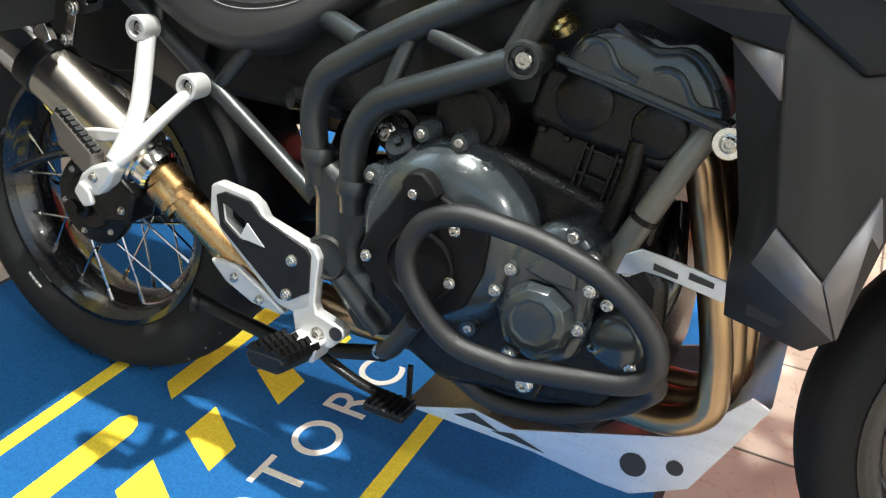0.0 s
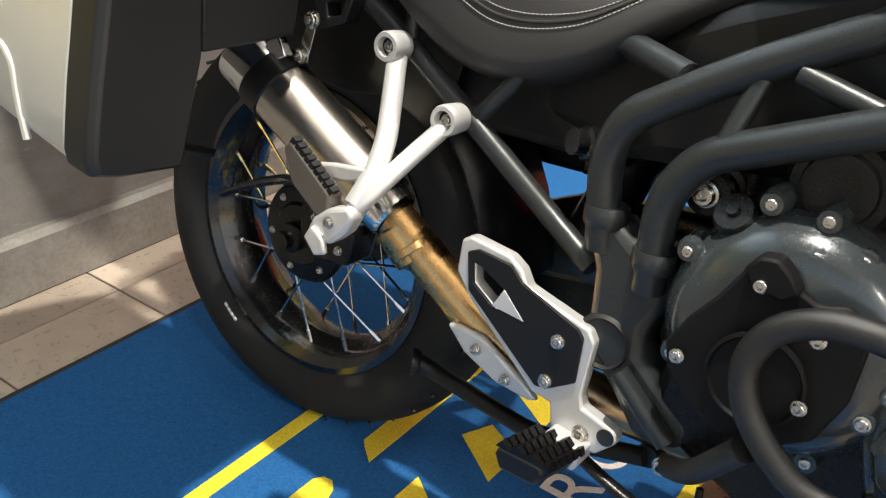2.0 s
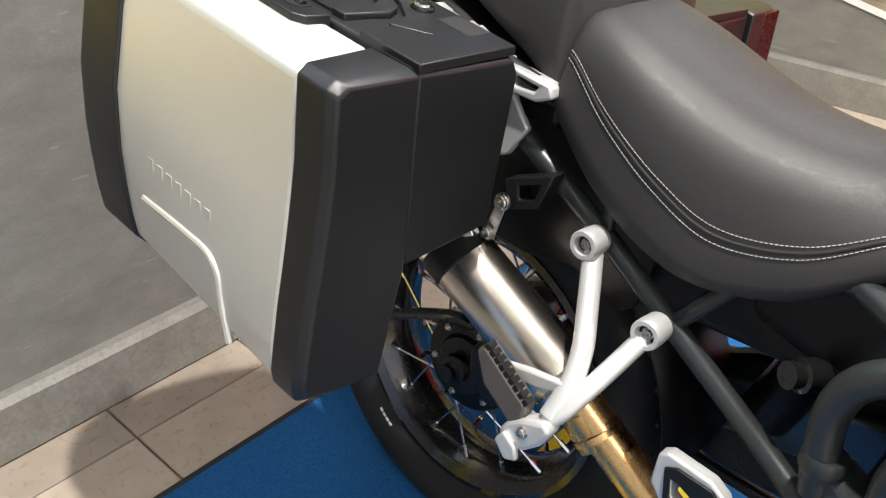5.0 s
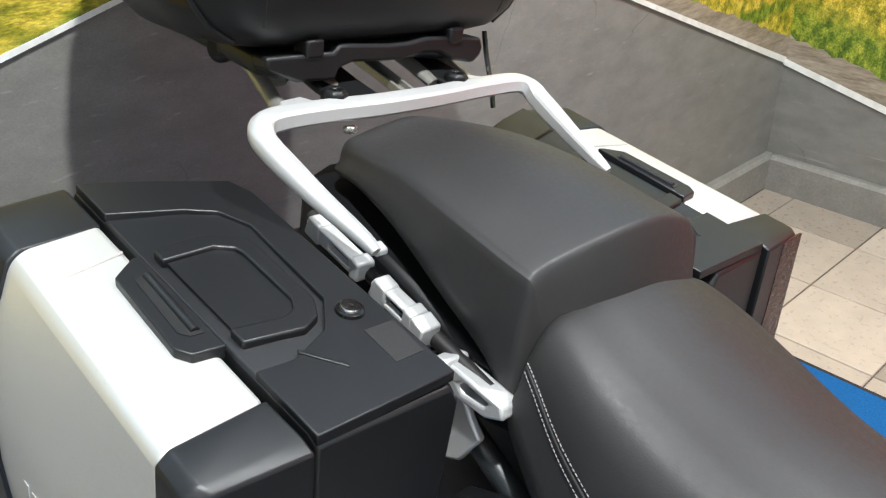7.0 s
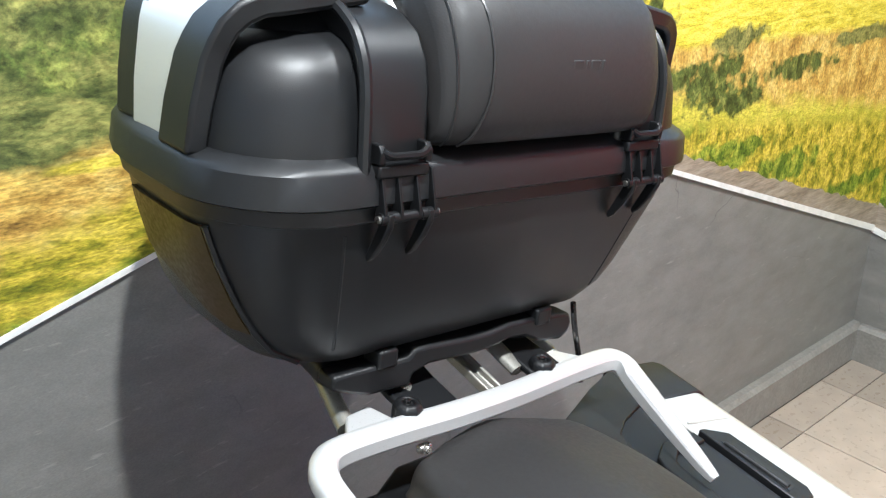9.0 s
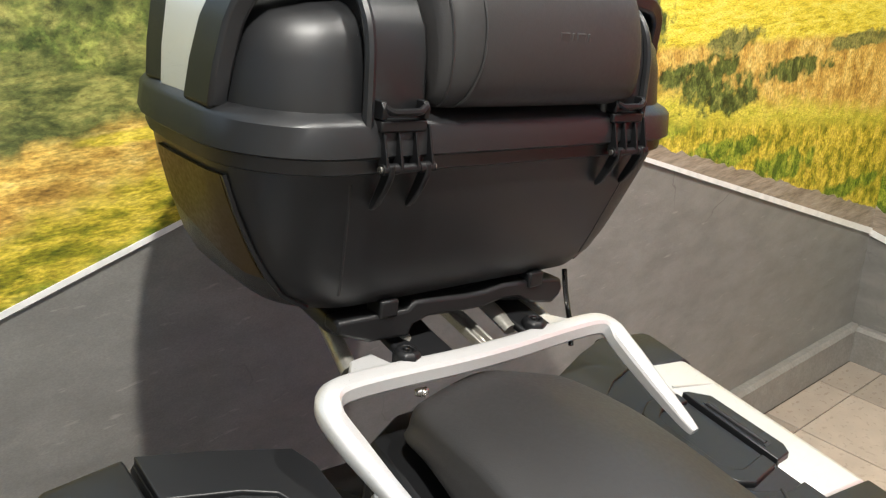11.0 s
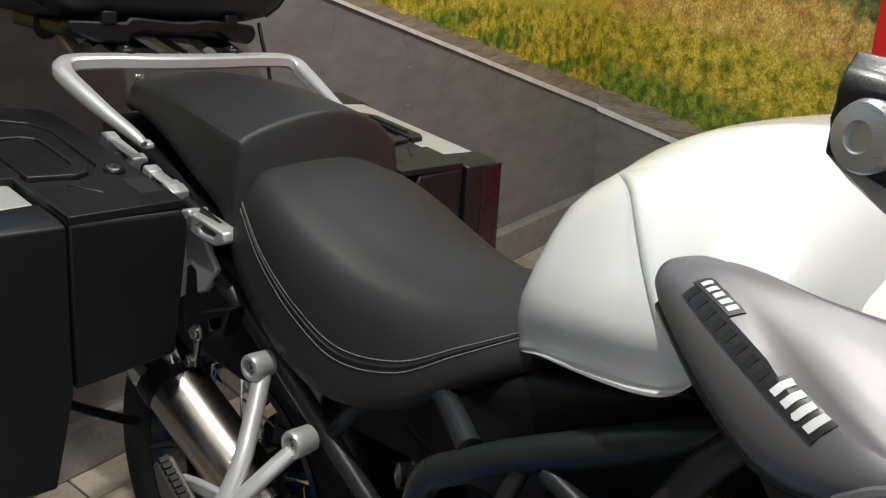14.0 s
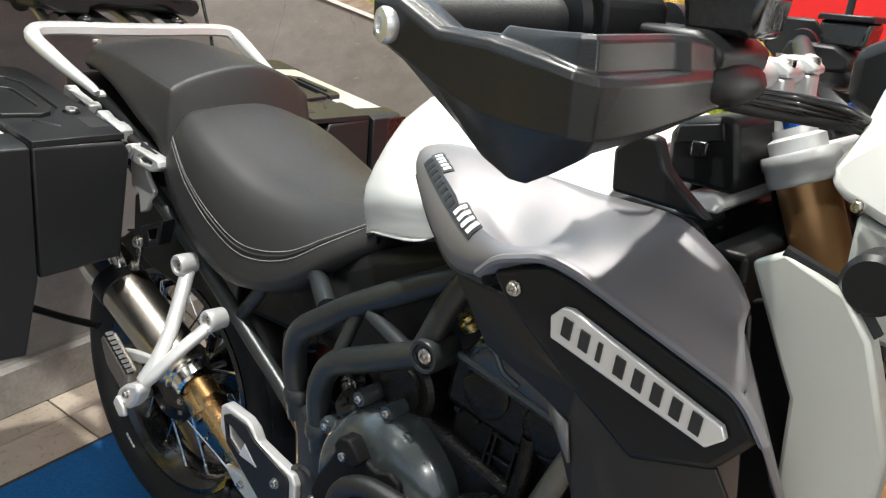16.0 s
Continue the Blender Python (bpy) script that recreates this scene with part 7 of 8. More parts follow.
# ---- side panels: graphite shoulder, black badge panel, lower shroud ----
for s in (1, -1):
    def S(pts):
        return [(x, y * s, z) for x, y, z in pts]
    stations = [
        [(0.990, -0.262, 0.92), (0.988, -0.262, 0.926), (0.988, -0.258, 0.934), (0.991, -0.252, 0.939), (1.0, -0.243, 0.942), (1.008, -0.236, 0.943)],
        [(1.002, -0.272, 0.909), (1.003, -0.279, 0.922), (1.016, -0.278, 0.937), (1.034, -0.262, 0.944), (1.04, -0.25, 0.9445), (1.044, -0.239, 0.944)],
        [(1.043, -0.30, 0.884), (1.042, -0.309, 0.901), (1.058, -0.306, 0.928), (1.086, -0.286, 0.929), (1.096, -0.268, 0.937), (1.101, -0.256, 0.941)],
        [(1.098, -0.333, 0.859), (1.098, -0.341, 0.878), (1.113, -0.336, 0.909), (1.144, -0.318, 0.9), (1.158, -0.282, 0.926), (1.16, -0.255, 0.937)],
        [(1.152, -0.352, 0.866), (1.154, -0.359, 0.88), (1.168, -0.354, 0.897), (1.186, -0.343, 0.891), (1.196, -0.300, 0.915), (1.192, -0.254, 0.934)],
        [(1.212, -0.362, 0.896), (1.216, -0.366, 0.9), (1.222, -0.361, 0.904), (1.225, -0.335, 0.907), (1.23, -0.292, 0.918), (1.232, -0.257, 0.933)],
        [(1.286, -0.364, 0.88), (1.288, -0.366, 0.884), (1.291, -0.361, 0.888), (1.285, -0.342, 0.897), (1.28, -0.312, 0.914), (1.284, -0.268, 0.932)],
        [(1.35, -0.364, 0.857), (1.352, -0.366, 0.861), (1.353, -0.361, 0.865), (1.346, -0.348, 0.876), (1.338, -0.325, 0.892), (1.338, -0.285, 0.909)],
        [(1.388, -0.362, 0.842), (1.39, -0.364, 0.846), (1.39, -0.358, 0.85), (1.384, -0.348, 0.862), (1.374, -0.336, 0.882), (1.364, -0.305, 0.888)]]
    pbm = loft(soft_sheet([S(st) for st in stations], 4, 3), closed=False, caps=False)
    pbm.normal_update()
    surface = BVHTree.FromBMesh(pbm)
    shoulder = bpart("tank_panel", pbm, graphite, "graphite grey metallic tank side panel", solid=0.004, smooth=40)
    # dark tube puts the dim reflection along the panel's lower side into colour
    part("panel_edge_shade", tube(S([(0.996, -0.266, 0.912), (1.043, -0.299, 0.882), (1.098, -0.331, 0.856), (1.15, -0.347, 0.86)]), 0.006, 0.02, 8), frame_paint, shoulder)
    # dark badge panel
    Bv = S([(1.166, -0.362, 0.876), (1.222, -0.366, 0.898), (1.248, -0.367, 0.893), (1.388, -0.365, 0.842), (1.408, -0.362, 0.815), (1.38, -0.36, 0.78), (1.315, -0.36, 0.762), (1.258, -0.36, 0.798), (1.183, -0.358, 0.852)])
    bp_ = bpart("badge_panel", prism([(v[0], v[2]) for v in Bv], 'y', -0.352 * s, lambda u, v: -(0.366 + 0.002 * math.sin(u * 30)) * s), black_plastic, "black plastic side panel carrying a badge", bevel=0.006)
    part("panel_trim", tube(S([(1.15, -0.36, 0.868), (1.172, -0.366, 0.888), (1.222, -0.369, 0.903), (1.25, -0.369, 0.898), (1.392, -0.367, 0.846), (1.412, -0.364, 0.815)]), 0.0045, 0.02, 8), graphite, bp_)
    if s == 1:
        bolt(bp_, (1.193, -0.366, 0.868), r=0.0062)
        badge = part("badge", prism([(1.236, 0.840), (1.234, 0.858), (1.244, 0.868), (1.253, 0.869), (1.384, 0.821), (1.388, 0.812), (1.374, 0.80)], 'y', -0.373, -0.366), badge_white, bp_, "silver badge plate with dark bars", bevel=0.0015)
        for i in range(8):
            u = 1.246 + i * 0.0163
            z = 0.8535 + (1.247 - u) * 0.318
            w = 0.0085 if i != 2 else 0.004
            part("badge_bar", prism([(u, z - 0.0075), (u + w, z - 0.0075 - w * 0.32), (u + w + 0.0015, z + 0.008 - w * 0.32), (u + 0.0015, z + 0.008)], 'y', -0.3745, -0.3725), ink_black, badge, "dark bar of the maker's name")
        # model decal: bars in place of the model name
        def decal(u0, u1, c0, c1, mat, lift, label):
            """A thin bar laid on the panel: along the crest from u0 to u1, across from c0 to c1."""
            a0, d = Vector((1.0245, -0.287, 0.941)), Vector((0.105, -0.06, -0.037))
            across = Vector((0.55, 0.38, 0.74)).normalized()
            rings = []
            for k in range(7):
                u = u0 + (u1 - u0) * k / 6
                lo, hi = [], []
                for c in (c0, (c0 + c1) / 2, c1):
                    hit, nor, _i, _d = surface.find_nearest(a0 + d * u + across * c)
                    nor = nor if nor.y < 0 else -nor
                    hi.append(hit + nor * (lift + 0.0028))
                    lo.append(hit + nor * (lift + 0.001))
                rings.append(hi + lo[::-1])
            part("model_bar", loft(rings), mat, shoulder, label)
        decal(-0.03, 0.31, 0.001, 0.0175, ink_black, 0.0004, "black decal backing")
        for i in range(5):
            decal(0.0 + i * 0.06, 0.036 + i * 0.06, 0.004, 0.0145, decal_white, 0.0006, "white letter-like decal bar")
        decal(0.0, 0.75, -0.0125, 0.0005, ink_black, 0.0002, "black decal backing")
        for i in range(8):
            decal(0.02 + i * 0.09, 0.065 + i * 0.09, -0.0105, -0.0015, matt_grey, 0.0004, "grey letter-like decal bar")
        decal(0.73, 1.06, -0.0125, 0.0095, ink_black, 0.0004, "black decal backing")
        for u0 in (0.76, 0.835, 0.91, 0.985):
            decal(u0, u0 + 0.042, -0.009, 0.006, decal_white, 0.0008, "white letter-like decal bar")
    # lower shroud in facets
    Lv = S([(1.10, -0.325, 0.848), (1.183, -0.352, 0.852), (1.258, -0.356, 0.798), (1.315, -0.358, 0.762), (1.38, -0.356, 0.78), (1.42, -0.34, 0.70),
            (1.2594, -0.36, 0.7713), (1.2658, -0.36, 0.7365), (1.2845, -0.36, 0.638), (1.33, -0.362, 0.601), (1.3523, -0.36, 0.6815), (1.3354, -0.36, 0.7434),
            (1.2722, -0.335, 0.596), (1.3522, -0.332, 0.544), (1.354, -0.332, 0.582), (1.3636, -0.335, 0.64),
            (1.2537, -0.30, 0.556), (1.2574, -0.30, 0.5253), (1.3296, -0.30, 0.511), (1.15, -0.335, 0.795), (1.2143, -0.33, 0.7752), (1.25, -0.29, 0.62)])
    LF = [(0, 1, 2, 19), (19, 2, 6, 20), (20, 6, 7), (20, 7, 21), (7, 8, 12, 21), (21, 12, 16), (6, 2, 3, 11), (11, 3, 4, 5, 10), (6, 11, 10, 9, 8, 7), (8, 9, 13, 12), (9, 10, 15, 14, 13), (10, 5, 15), (12, 13, 18, 17, 16)]
    shroud = bpart("lower_shroud", faces_mesh(Lv, LF), matt_grey, "dark grey faceted radiator shroud", solid=0.006, bevel=0.0015, smooth=12)
    # graphite upper facet; lower facets coloured paler for light bounced off the floor
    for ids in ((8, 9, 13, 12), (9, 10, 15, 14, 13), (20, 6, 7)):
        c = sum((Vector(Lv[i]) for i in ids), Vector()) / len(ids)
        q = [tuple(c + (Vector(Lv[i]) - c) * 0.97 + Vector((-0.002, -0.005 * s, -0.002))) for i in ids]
        part("pale_facet", faces_mesh(q, [tuple(range(len(q)))]), graphite, shroud, "paler graphite facet of the shroud, lower ones coloured as lit", solid=0.003)
    part("shroud_groove", tube(S([(1.2655, -0.361, 0.729), (1.29, -0.361, 0.715), (1.3142, -0.3605, 0.6997)]), 0.0012, 0, 6), ink_black, shroud)
    bpart("inner_fairing", faces_mesh(S([(1.17, -0.2, 0.915), (1.21, -0.21, 0.93), (1.285, -0.245, 0.93), (1.36, -0.285, 0.875), (1.375, -0.3, 0.80), (1.30, -0.22, 0.80), (1.22, -0.19, 0.87)]), [(0, 1, 2, 6), (2, 3, 4, 5), (2, 5, 6)]), matt_grey, "dark inner fairing beside the fork", solid=0.005, bevel=0.002)
    bpart("fairing_lip", prism([(1.203, 0.976), (1.206, 0.938), (1.27, 0.934), (1.30, 0.93), (1.268, 0.955), (1.254, 0.968), (1.244, 0.992), (1.225, 0.994)], 'y', -0.25 * s, -0.232 * s), black_plastic, "black inner lip above the side panel", bevel=0.004)
    bpart("panel_nose", faces_mesh(S([(1.362, -0.305, 0.868), (1.39, -0.362, 0.846), (1.412, -0.355, 0.805), (1.432, -0.325, 0.735), (1.405, -0.295, 0.75), (1.376, -0.29, 0.82)]), [(0, 1, 2, 5), (5, 2, 3, 4)]), graphite, "graphite nose of the side panel", solid=0.005, bevel=0.0015)
    bpart("nose_backing", prism([(1.37, 0.70), (1.47, 0.68), (1.46, 0.74), (1.42, 0.9), (1.35, 0.88)], 'y', -0.262 * s, -0.25 * s), black_plastic, "black inner nose panel", bevel=0.003)
    # blade-shaped wing at the front
    wing = bpart("fairing_wing", prism([(1.352, 0.918), (1.376, 0.932), (1.424, 0.912), (1.446, 0.882), (1.475, 0.80), (1.47, 0.66), (1.42, 0.62), (1.405, 0.72), (1.40, 0.82), (1.387, 0.845)], 'y', -0.285 * s, lambda u, v: -(0.272 - (u - 1.35) * 0.15) * s), pale_metal, "pale grey fairing wing", bevel=0.004)
    part("wing_edge", tube(S([(1.374, -0.279, 0.931), (1.424, -0.272, 0.912), (1.446, -0.268, 0.882)]), 0.006, 0.01, 8), black_plastic, wing)
    part("wing_dial", lathe([(0.02, 0), (0.023, 0.005), (0.023, 0.035), (0.019, 0.04), (0, 0.04)], (1.438, -0.245 * s, 0.922), (0, -s, 0), 28), black_plastic, wing, "black round knob")
bpart("white_infill", prism([(1.226, 0.915), (1.231, 0.929), (1.264, 0.935), (1.273, 0.924), (1.266, 0.914)], 'y', -0.15, 0.15), white_paint, "white nose infill panel", bevel=0.004)

# ---- front end ----
FD = Vector((-0.40, 0, 0.917)).normalized()
for s in (1, -1):
    foot = Vector((1.60, -0.105 * s, 0.33))
    fork = bpart("fork_leg", tube([foot + FD * 0.32, foot + FD * 0.702], 0.0275, 0, 24), gold_fork, "golden-brown fork tube")
    part("slider", tube([foot, foot + FD * 0.34], 0.033, 0, 24), engine_grey, fork, "dark fork slider")
    part("fork_cap", lathe([(0.0265, 0), (0.0265, 0.012), (0.02, 0.015), (0.02, 0.022), (0, 0.022)], foot + FD * 0.71, FD, 24), silver_cast, fork)
    part("adjuster", lathe([(0.009, 0), (0.009, 0.018), (0, 0.018)], foot + FD * 0.728, FD, 16), blue_anod, fork, "blue anodised adjuster")
def yoke(name, d, h, mat):
    c = Vector((1.60, 0, 0.33)) + FD * d
    m = Matrix.Translation(c) @ FD.to_track_quat('Z', 'Y').to_matrix().to_4x4()
    pts = [(-0.03, -0.09), (0.0, -0.11), (0.028, -0.09), (0.042, -0.03), (0.042, 0.03), (0.028, 0.09), (0.0, 0.11), (-0.03, 0.09), (-0.045, 0.0)]
    bm = prism([(v, u) for u, v in pts], 'z', 0, h)
    bmesh.ops.transform(bm, matrix=m, verts=bm.verts)
    return bpart(name, bm, mat, "silver cast fork yoke", bevel=0.006)


top_yoke = yoke("top_yoke", 0.688, 0.024, silver_cast)
for s in (1, -1):
    part("yoke_clamp", lathe([(0.028, -0.004), (0.0335, -0.004), (0.0345, -0.001), (0.0345, 0.013), (0.036, 0.015), (0.036, 0.023), (0.0345, 0.026), (0.028, 0.026)], Vector((1.60, -0.105 * s, 0.33)) + FD * 0.684, FD, 28), silver_cast, top_yoke, "round silver fork clamp", smooth=50)
yoke("lower_yoke", 0.50, 0.035, engine_black)
bpart("steering_head", tube([Vector((1.56, 0, 0.33)) + FD * 0.45, Vector((1.56, 0, 0.33)) + FD * 0.69], 0.036, 0, 20), frame_paint, "dark steering head")
for s in (1, -1):
    rx, ry = 1.252 + s * 0.004, -s * 0.05
    part("riser", loft([[(rx + dx * w, ry + dy * w, z) for dx, dy in ((-0.024, -0.017), (0.024, -0.017), (0.027, 0.0), (0.024, 0.017), (-0.024, 0.017), (-0.027, 0.0))] for z, w in ((0.965, 1.15), (0.985, 1.0), (1.03, 0.9), (1.04, 0.9))]), silver_cast, top_yoke, "silver bar riser", bevel=0.003)
    part("riser_cap", prism([(rx - 0.026, 1.041), (rx + 0.026, 1.041), (rx + 0.026, 1.049), (rx + 0.012, 1.058), (rx - 0.012, 1.058), (rx - 0.026, 1.049)], 'y', ry - 0.016, ry + 0.016), silver_cast, top_yoke, bevel=0.003)
    for dx in (-0.019, 0.019):
        part("riser_screw", lathe([(0.0055, 0), (0.0055, 0.007), (0.003, 0.007), (0.003, 0.004), (0, 0.004)], (rx + dx, ry, 1.051), (0, 0, 1), 12), bolt_steel, top_yoke)

bars = bpart("handlebar", tube([(1.158, -0.50, 1.078), (1.215, -0.36, 1.084), (1.25, -0.24, 1.08), (1.26, -0.11, 1.042), (1.244, 0.11, 1.04), (1.185, 0.24, 1.065), (1.145, 0.36, 1.064), (1.088, 0.50, 1.058)], 0.0118, 0.06, 16), bar_black, "black tapered handlebar")
part("bar_centre", tube([(1.2575, -0.135, 1.0495), (1.26, -0.105, 1.042), (1.244, 0.105, 1.04), (1.236, 0.13, 1.0445)], 0.0138, 0.03, 16), silver_cast, bars, "silver middle of the handlebar")
for s in (1, -1):
    # the bars are turned a little, so the far grip stands further back and lower
    off = Vector((0, 0, 0)) if s == 1 else Vector((-0.07, 0, -0.02))

    def H(pts):
        return [Vector((x, y * s, z)) + off for x, y, z in pts]

    def P1(x, y, z):
        return Vector((x, y * s, z)) + off

    def HP(pts, y0, y1):
        """A prism across the bike, at this side's grip."""
        return prism([(x + off.x, z + off.z) for x, z in pts], 'y', y0 * s, y1 * s)
    part("grip", tube(H([(1.166, -0.48, 1.0785), (1.213, -0.365, 1.0838)]), 0.0165, 0, 18), soft_rubber, bars, "black rubber grip")
    part("grip_flange", lathe([(0.017, 0), (0.03, 0.003), (0.032, 0.01), (0.026, 0.016), (0.018, 0.018)], P1(1.209, -0.374, 1.0835), (0.38, 0.92 * s, 0.04), 28), black_plastic, bars)
    part("bar_end", lathe([(0.009, -0.01), (0.012, -0.004), (0.0124, 0.001), (0.0112, 0.0035), (0.0055, 0.0045), (0.0046, 0.002), (0, 0.002)], P1(1.162, -0.505, 1.0745), (-0.38, -0.92 * s, -0.03), 32), alu, bars, "polished round bar end")
    # the block's rear is drawn out so its shadow reaches the side panel
    sw = part("switch_block", loft([H([(1.215 + t * 0.022 + dx, -0.358 + t * 0.055, 1.085 + dz) for dx, dz in ((-0.034, -0.026), (0.012, -0.032), (0.026, -0.014), (0.026, 0.014), (0.012, 0.03), (-0.03, 0.03), (-0.05, 0.014), (-0.052, -0.01))]) for t in (0, 0.1, 0.9, 1)]), black_plastic, bars, "black switch block", bevel=0.003)
    part("switch_button", block(P1(1.168, -0.345, 1.078), P1(1.182, -0.325, 1.094)) if s == 1 else block(P1(1.168, -0.325, 1.078), P1(1.182, -0.345, 1.094)), gloss_black, sw, bevel=0.002)
    part("bar_clamp", lathe([(0.014, 0), (0.02, 0.001), (0.02, 0.022), (0.014, 0.023)], P1(1.246, -0.275, 1.083), (0.2, 0.95 * s, -0.05), 24), black_plastic, bars)
    part("master_cylinder", HP([(1.232, 1.066), (1.262, 1.05), (1.318, 1.054), (1.322, 1.072), (1.30, 1.086), (1.24, 1.088)], -0.33, -0.235), black_plastic, bars, "black cast master cylinder", bevel=0.005)
    res = part("brake_reservoir", HP([(1.276, 1.082), (1.33, 1.082), (1.336, 1.116), (1.27, 1.116)], -0.305, -0.245), gloss_black, bars, "black fluid reservoir", bevel=0.006)
    part("reservoir_lid", HP([(1.268, 1.116), (1.338, 1.116), (1.336, 1.124), (1.27, 1.124)], -0.308, -0.242), black_plastic, res, bevel=0.002)
    part("sight_glass", lathe([(0.0085, -0.004), (0.0095, 0.0), (0.008, 0.002), (0.007, 0.001), (0, 0.001)], P1(1.2735, -0.277, 1.097), (-1, 0, 0), 20), brass, bars, "round sight glass")
    part("control_lever", loft([H([(x, y, z + 0.006), (x + 0.012, y, z + 0.007), (x + 0.014, y, z - 0.004), (x + 0.002, y, z - 0.006)]) for x, y, z in ((1.268, -0.27, 1.075), (1.272, -0.31, 1.07), (1.268, -0.36, 1.066), (1.256, -0.42, 1.064), (1.25, -0.445, 1.066), (1.249, -0.452, 1.068))]), black_plastic, bars, "black control lever", bevel=0.002)
    part("adjuster_wheel", lathe([(0.009, 0), (0.011, 0.002), (0.011, 0.008), (0.009, 0.01)], P1(1.262, -0.30, 1.074), (0, -s, 0), 16), gloss_black, bars)
    if s == -1:
        part("mirror_stem", tube(H([(1.30, -0.255, 1.08), (1.30, -0.27, 1.17), (1.27, -0.36, 1.33)]), 0.005, 0.03, 8), black_plastic, bars, "black mirror stem")
    # hand guard
    rows = [  # x, y, top, crease, belly line, bottom, direction of the inset, inset
        (1.150, -0.503, 1.099, 1.092, 1.068, 1.057, 0, 0.004), (1.172, -0.503, 1.096, 1.089, 1.06, 1.042, 0, 0.005), (1.205, -0.503, 1.077, 1.0735, 1.045, 1.014, 0, 0.006), (1.228, -0.503, 1.0755, 1.0725, 1.036, 0.996, 0, 0.007),
        (1.249, -0.505, 1.076, 1.0715, 1.03, 0.987, 0, 0.007), (1.252, -0.505, 1.081, 1.0708, 1.03, 0.986, 0, 0.009), (1.266, -0.507, 1.0805, 1.069, 1.028, 0.986, 0, 0.01), (1.29, -0.510, 1.081, 1.0655, 1.027, 0.998, 0.05, 0.009),
        (1.314, -0.512, 1.082, 1.061, 1.027, 1.010, 0.25, 0.008), (1.3265, -0.505, 1.082, 1.0585, 1.027, 1.014, 0.6, 0.008), (1.331, -0.49, 1.082, 1.058, 1.027, 1.016, 0.9, 0.009), (1.331, -0.44, 1.082, 1.0575, 1.029, 1.018, 1, 0.012),
        (1.327, -0.392, 1.082, 1.057, 1.031, 1.02, 1, 0.012), (1.325, -0.38, 1.082, 1.057, 1.031, 1.02, 1, 0.004), (1.32, -0.34, 1.079, 1.056, 1.033, 1.022, 1, 0.003), (1.318, -0.30, 1.07, 1.055, 1.036, 1.026, 1, 0.003)]
    rings = []
    for x, y, a, b, c, d, k, e in rows:
        vx, vy = -k, 1 - k
        rings.append(H([(x + vx * (e + 0.022), y + vy * (e + 0.022), a - 0.002), (x + vx * (e + 0.006), y + vy * (e + 0.006), a), (x + vx * (e + 0.003), y + vy * (e + 0.003), a - 0.003), (x + vx * e, y + vy * e, b + 0.003), (x + vx * 0.002, y + vy * 0.002, b + 0.001), (x, y, b - 0.003), (x + vx * 0.001, y + vy * 0.001, c), (x + vx * 0.018, y + vy * 0.032, d)]))
    part("hand_guard", loft(rings, closed=False), guard_plastic, bars, "black plastic hand guard", solid=0.004, bevel=0.0016, smooth=20)
    part("guard_brace", tube(H([(1.18, -0.486, 1.062), (1.235, -0.465, 1.058), (1.30, -0.42, 1.05), (1.305, -0.33, 1.05), (1.275, -0.27, 1.06)]), 0.009, 0.04, 10, flat=0.5), black_plastic, bars)
    # plate added under the lever to block lamp light from the side panel
    gp = prism([(x + off.x, y * s) for x, y in ((1.235, -0.32), (1.302, -0.32), (1.312, -0.38), (1.3, -0.43), (1.262, -0.44), (1.225, -0.40), (1.222, -0.36))], 'z', 1.046 + off.z, 1.052 + off.z)
    part("shade_bracket", gp, black_plastic, bars, "flat black plate added to shade the side panel", bevel=0.002)
    part("guard_mount", loft([[P1(1.303 + r * math.cos(a), y, 1.048 + 0.68 * r * math.sin(a)) for a in [i * math.tau / 12 for i in range(12)]] for y, r in ((-0.35, 0.014), (-0.335, 0.024), (-0.305, 0.029), (-0.275, 0.029), (-0.252, 0.025), (-0.242, 0.018))]), black_plastic, bars, "rounded black guard mount", smooth=60)
for k in range(3):
    bpart("brake_hose", tube([(1.3, -0.262, 1.036 + k * 0.003), (1.335, -0.21, 1.029 + k * 0.0045), (1.378, -0.19 - k * 0.006, 1.026 + k * 0.004), (1.42, -0.15, 1.0)], 0.0042, 0.05, 10), gloss_black, "black brake hose")
bpart("wiring_loom", tube([(1.3, -0.26, 1.03), (1.335, -0.2, 1.021), (1.385, -0.165, 1.018), (1.43, -0.05, 0.97)], 0.0055, 0.05, 12), soft_rubber, "black wiring loom")
fuse_box = bpart("fuse_box", prism([(1.212, 0.94), (1.209, 0.985), (1.222, 1.0), (1.262, 1.008), (1.274, 1.004), (1.285, 0.95), (1.28, 0.936)], 'y', -0.155, -0.06), black_plastic, "black plastic box behind the fork", bevel=0.006)
part("lid", prism([(1.2165, 0.975), (1.22, 0.993), (1.262, 1.001), (1.266, 0.985)], 'y', -0.159, -0.154), black_plastic, fuse_box, bevel=0.0015)
part("clip", block((1.236, -0.163, 0.966), (1.252, -0.154, 0.982)), gloss_black, fuse_box, bevel=0.002)
bpart("ignition_lock", lathe([(0.024, -0.03), (0.026, 0.0), (0.022, 0.01), (0.01, 0.012), (0, 0.01)], (1.305, 0, 1.0), (-0.4, 0, 0.9), 24), gloss_black, "black ignition lock")
bpart("instrument_panel", loft([[(x, y, z) for y, z in ((-0.11, z0), (-0.11, z1), (0.11, z1), (0.11, z0))] for x, z0, z1 in ((1.345, 1.03, 1.075), (1.41, 1.0, 1.11), (1.5, 1.0, 1.13))]), black_plastic, "black instrument binnacle", bevel=0.012)
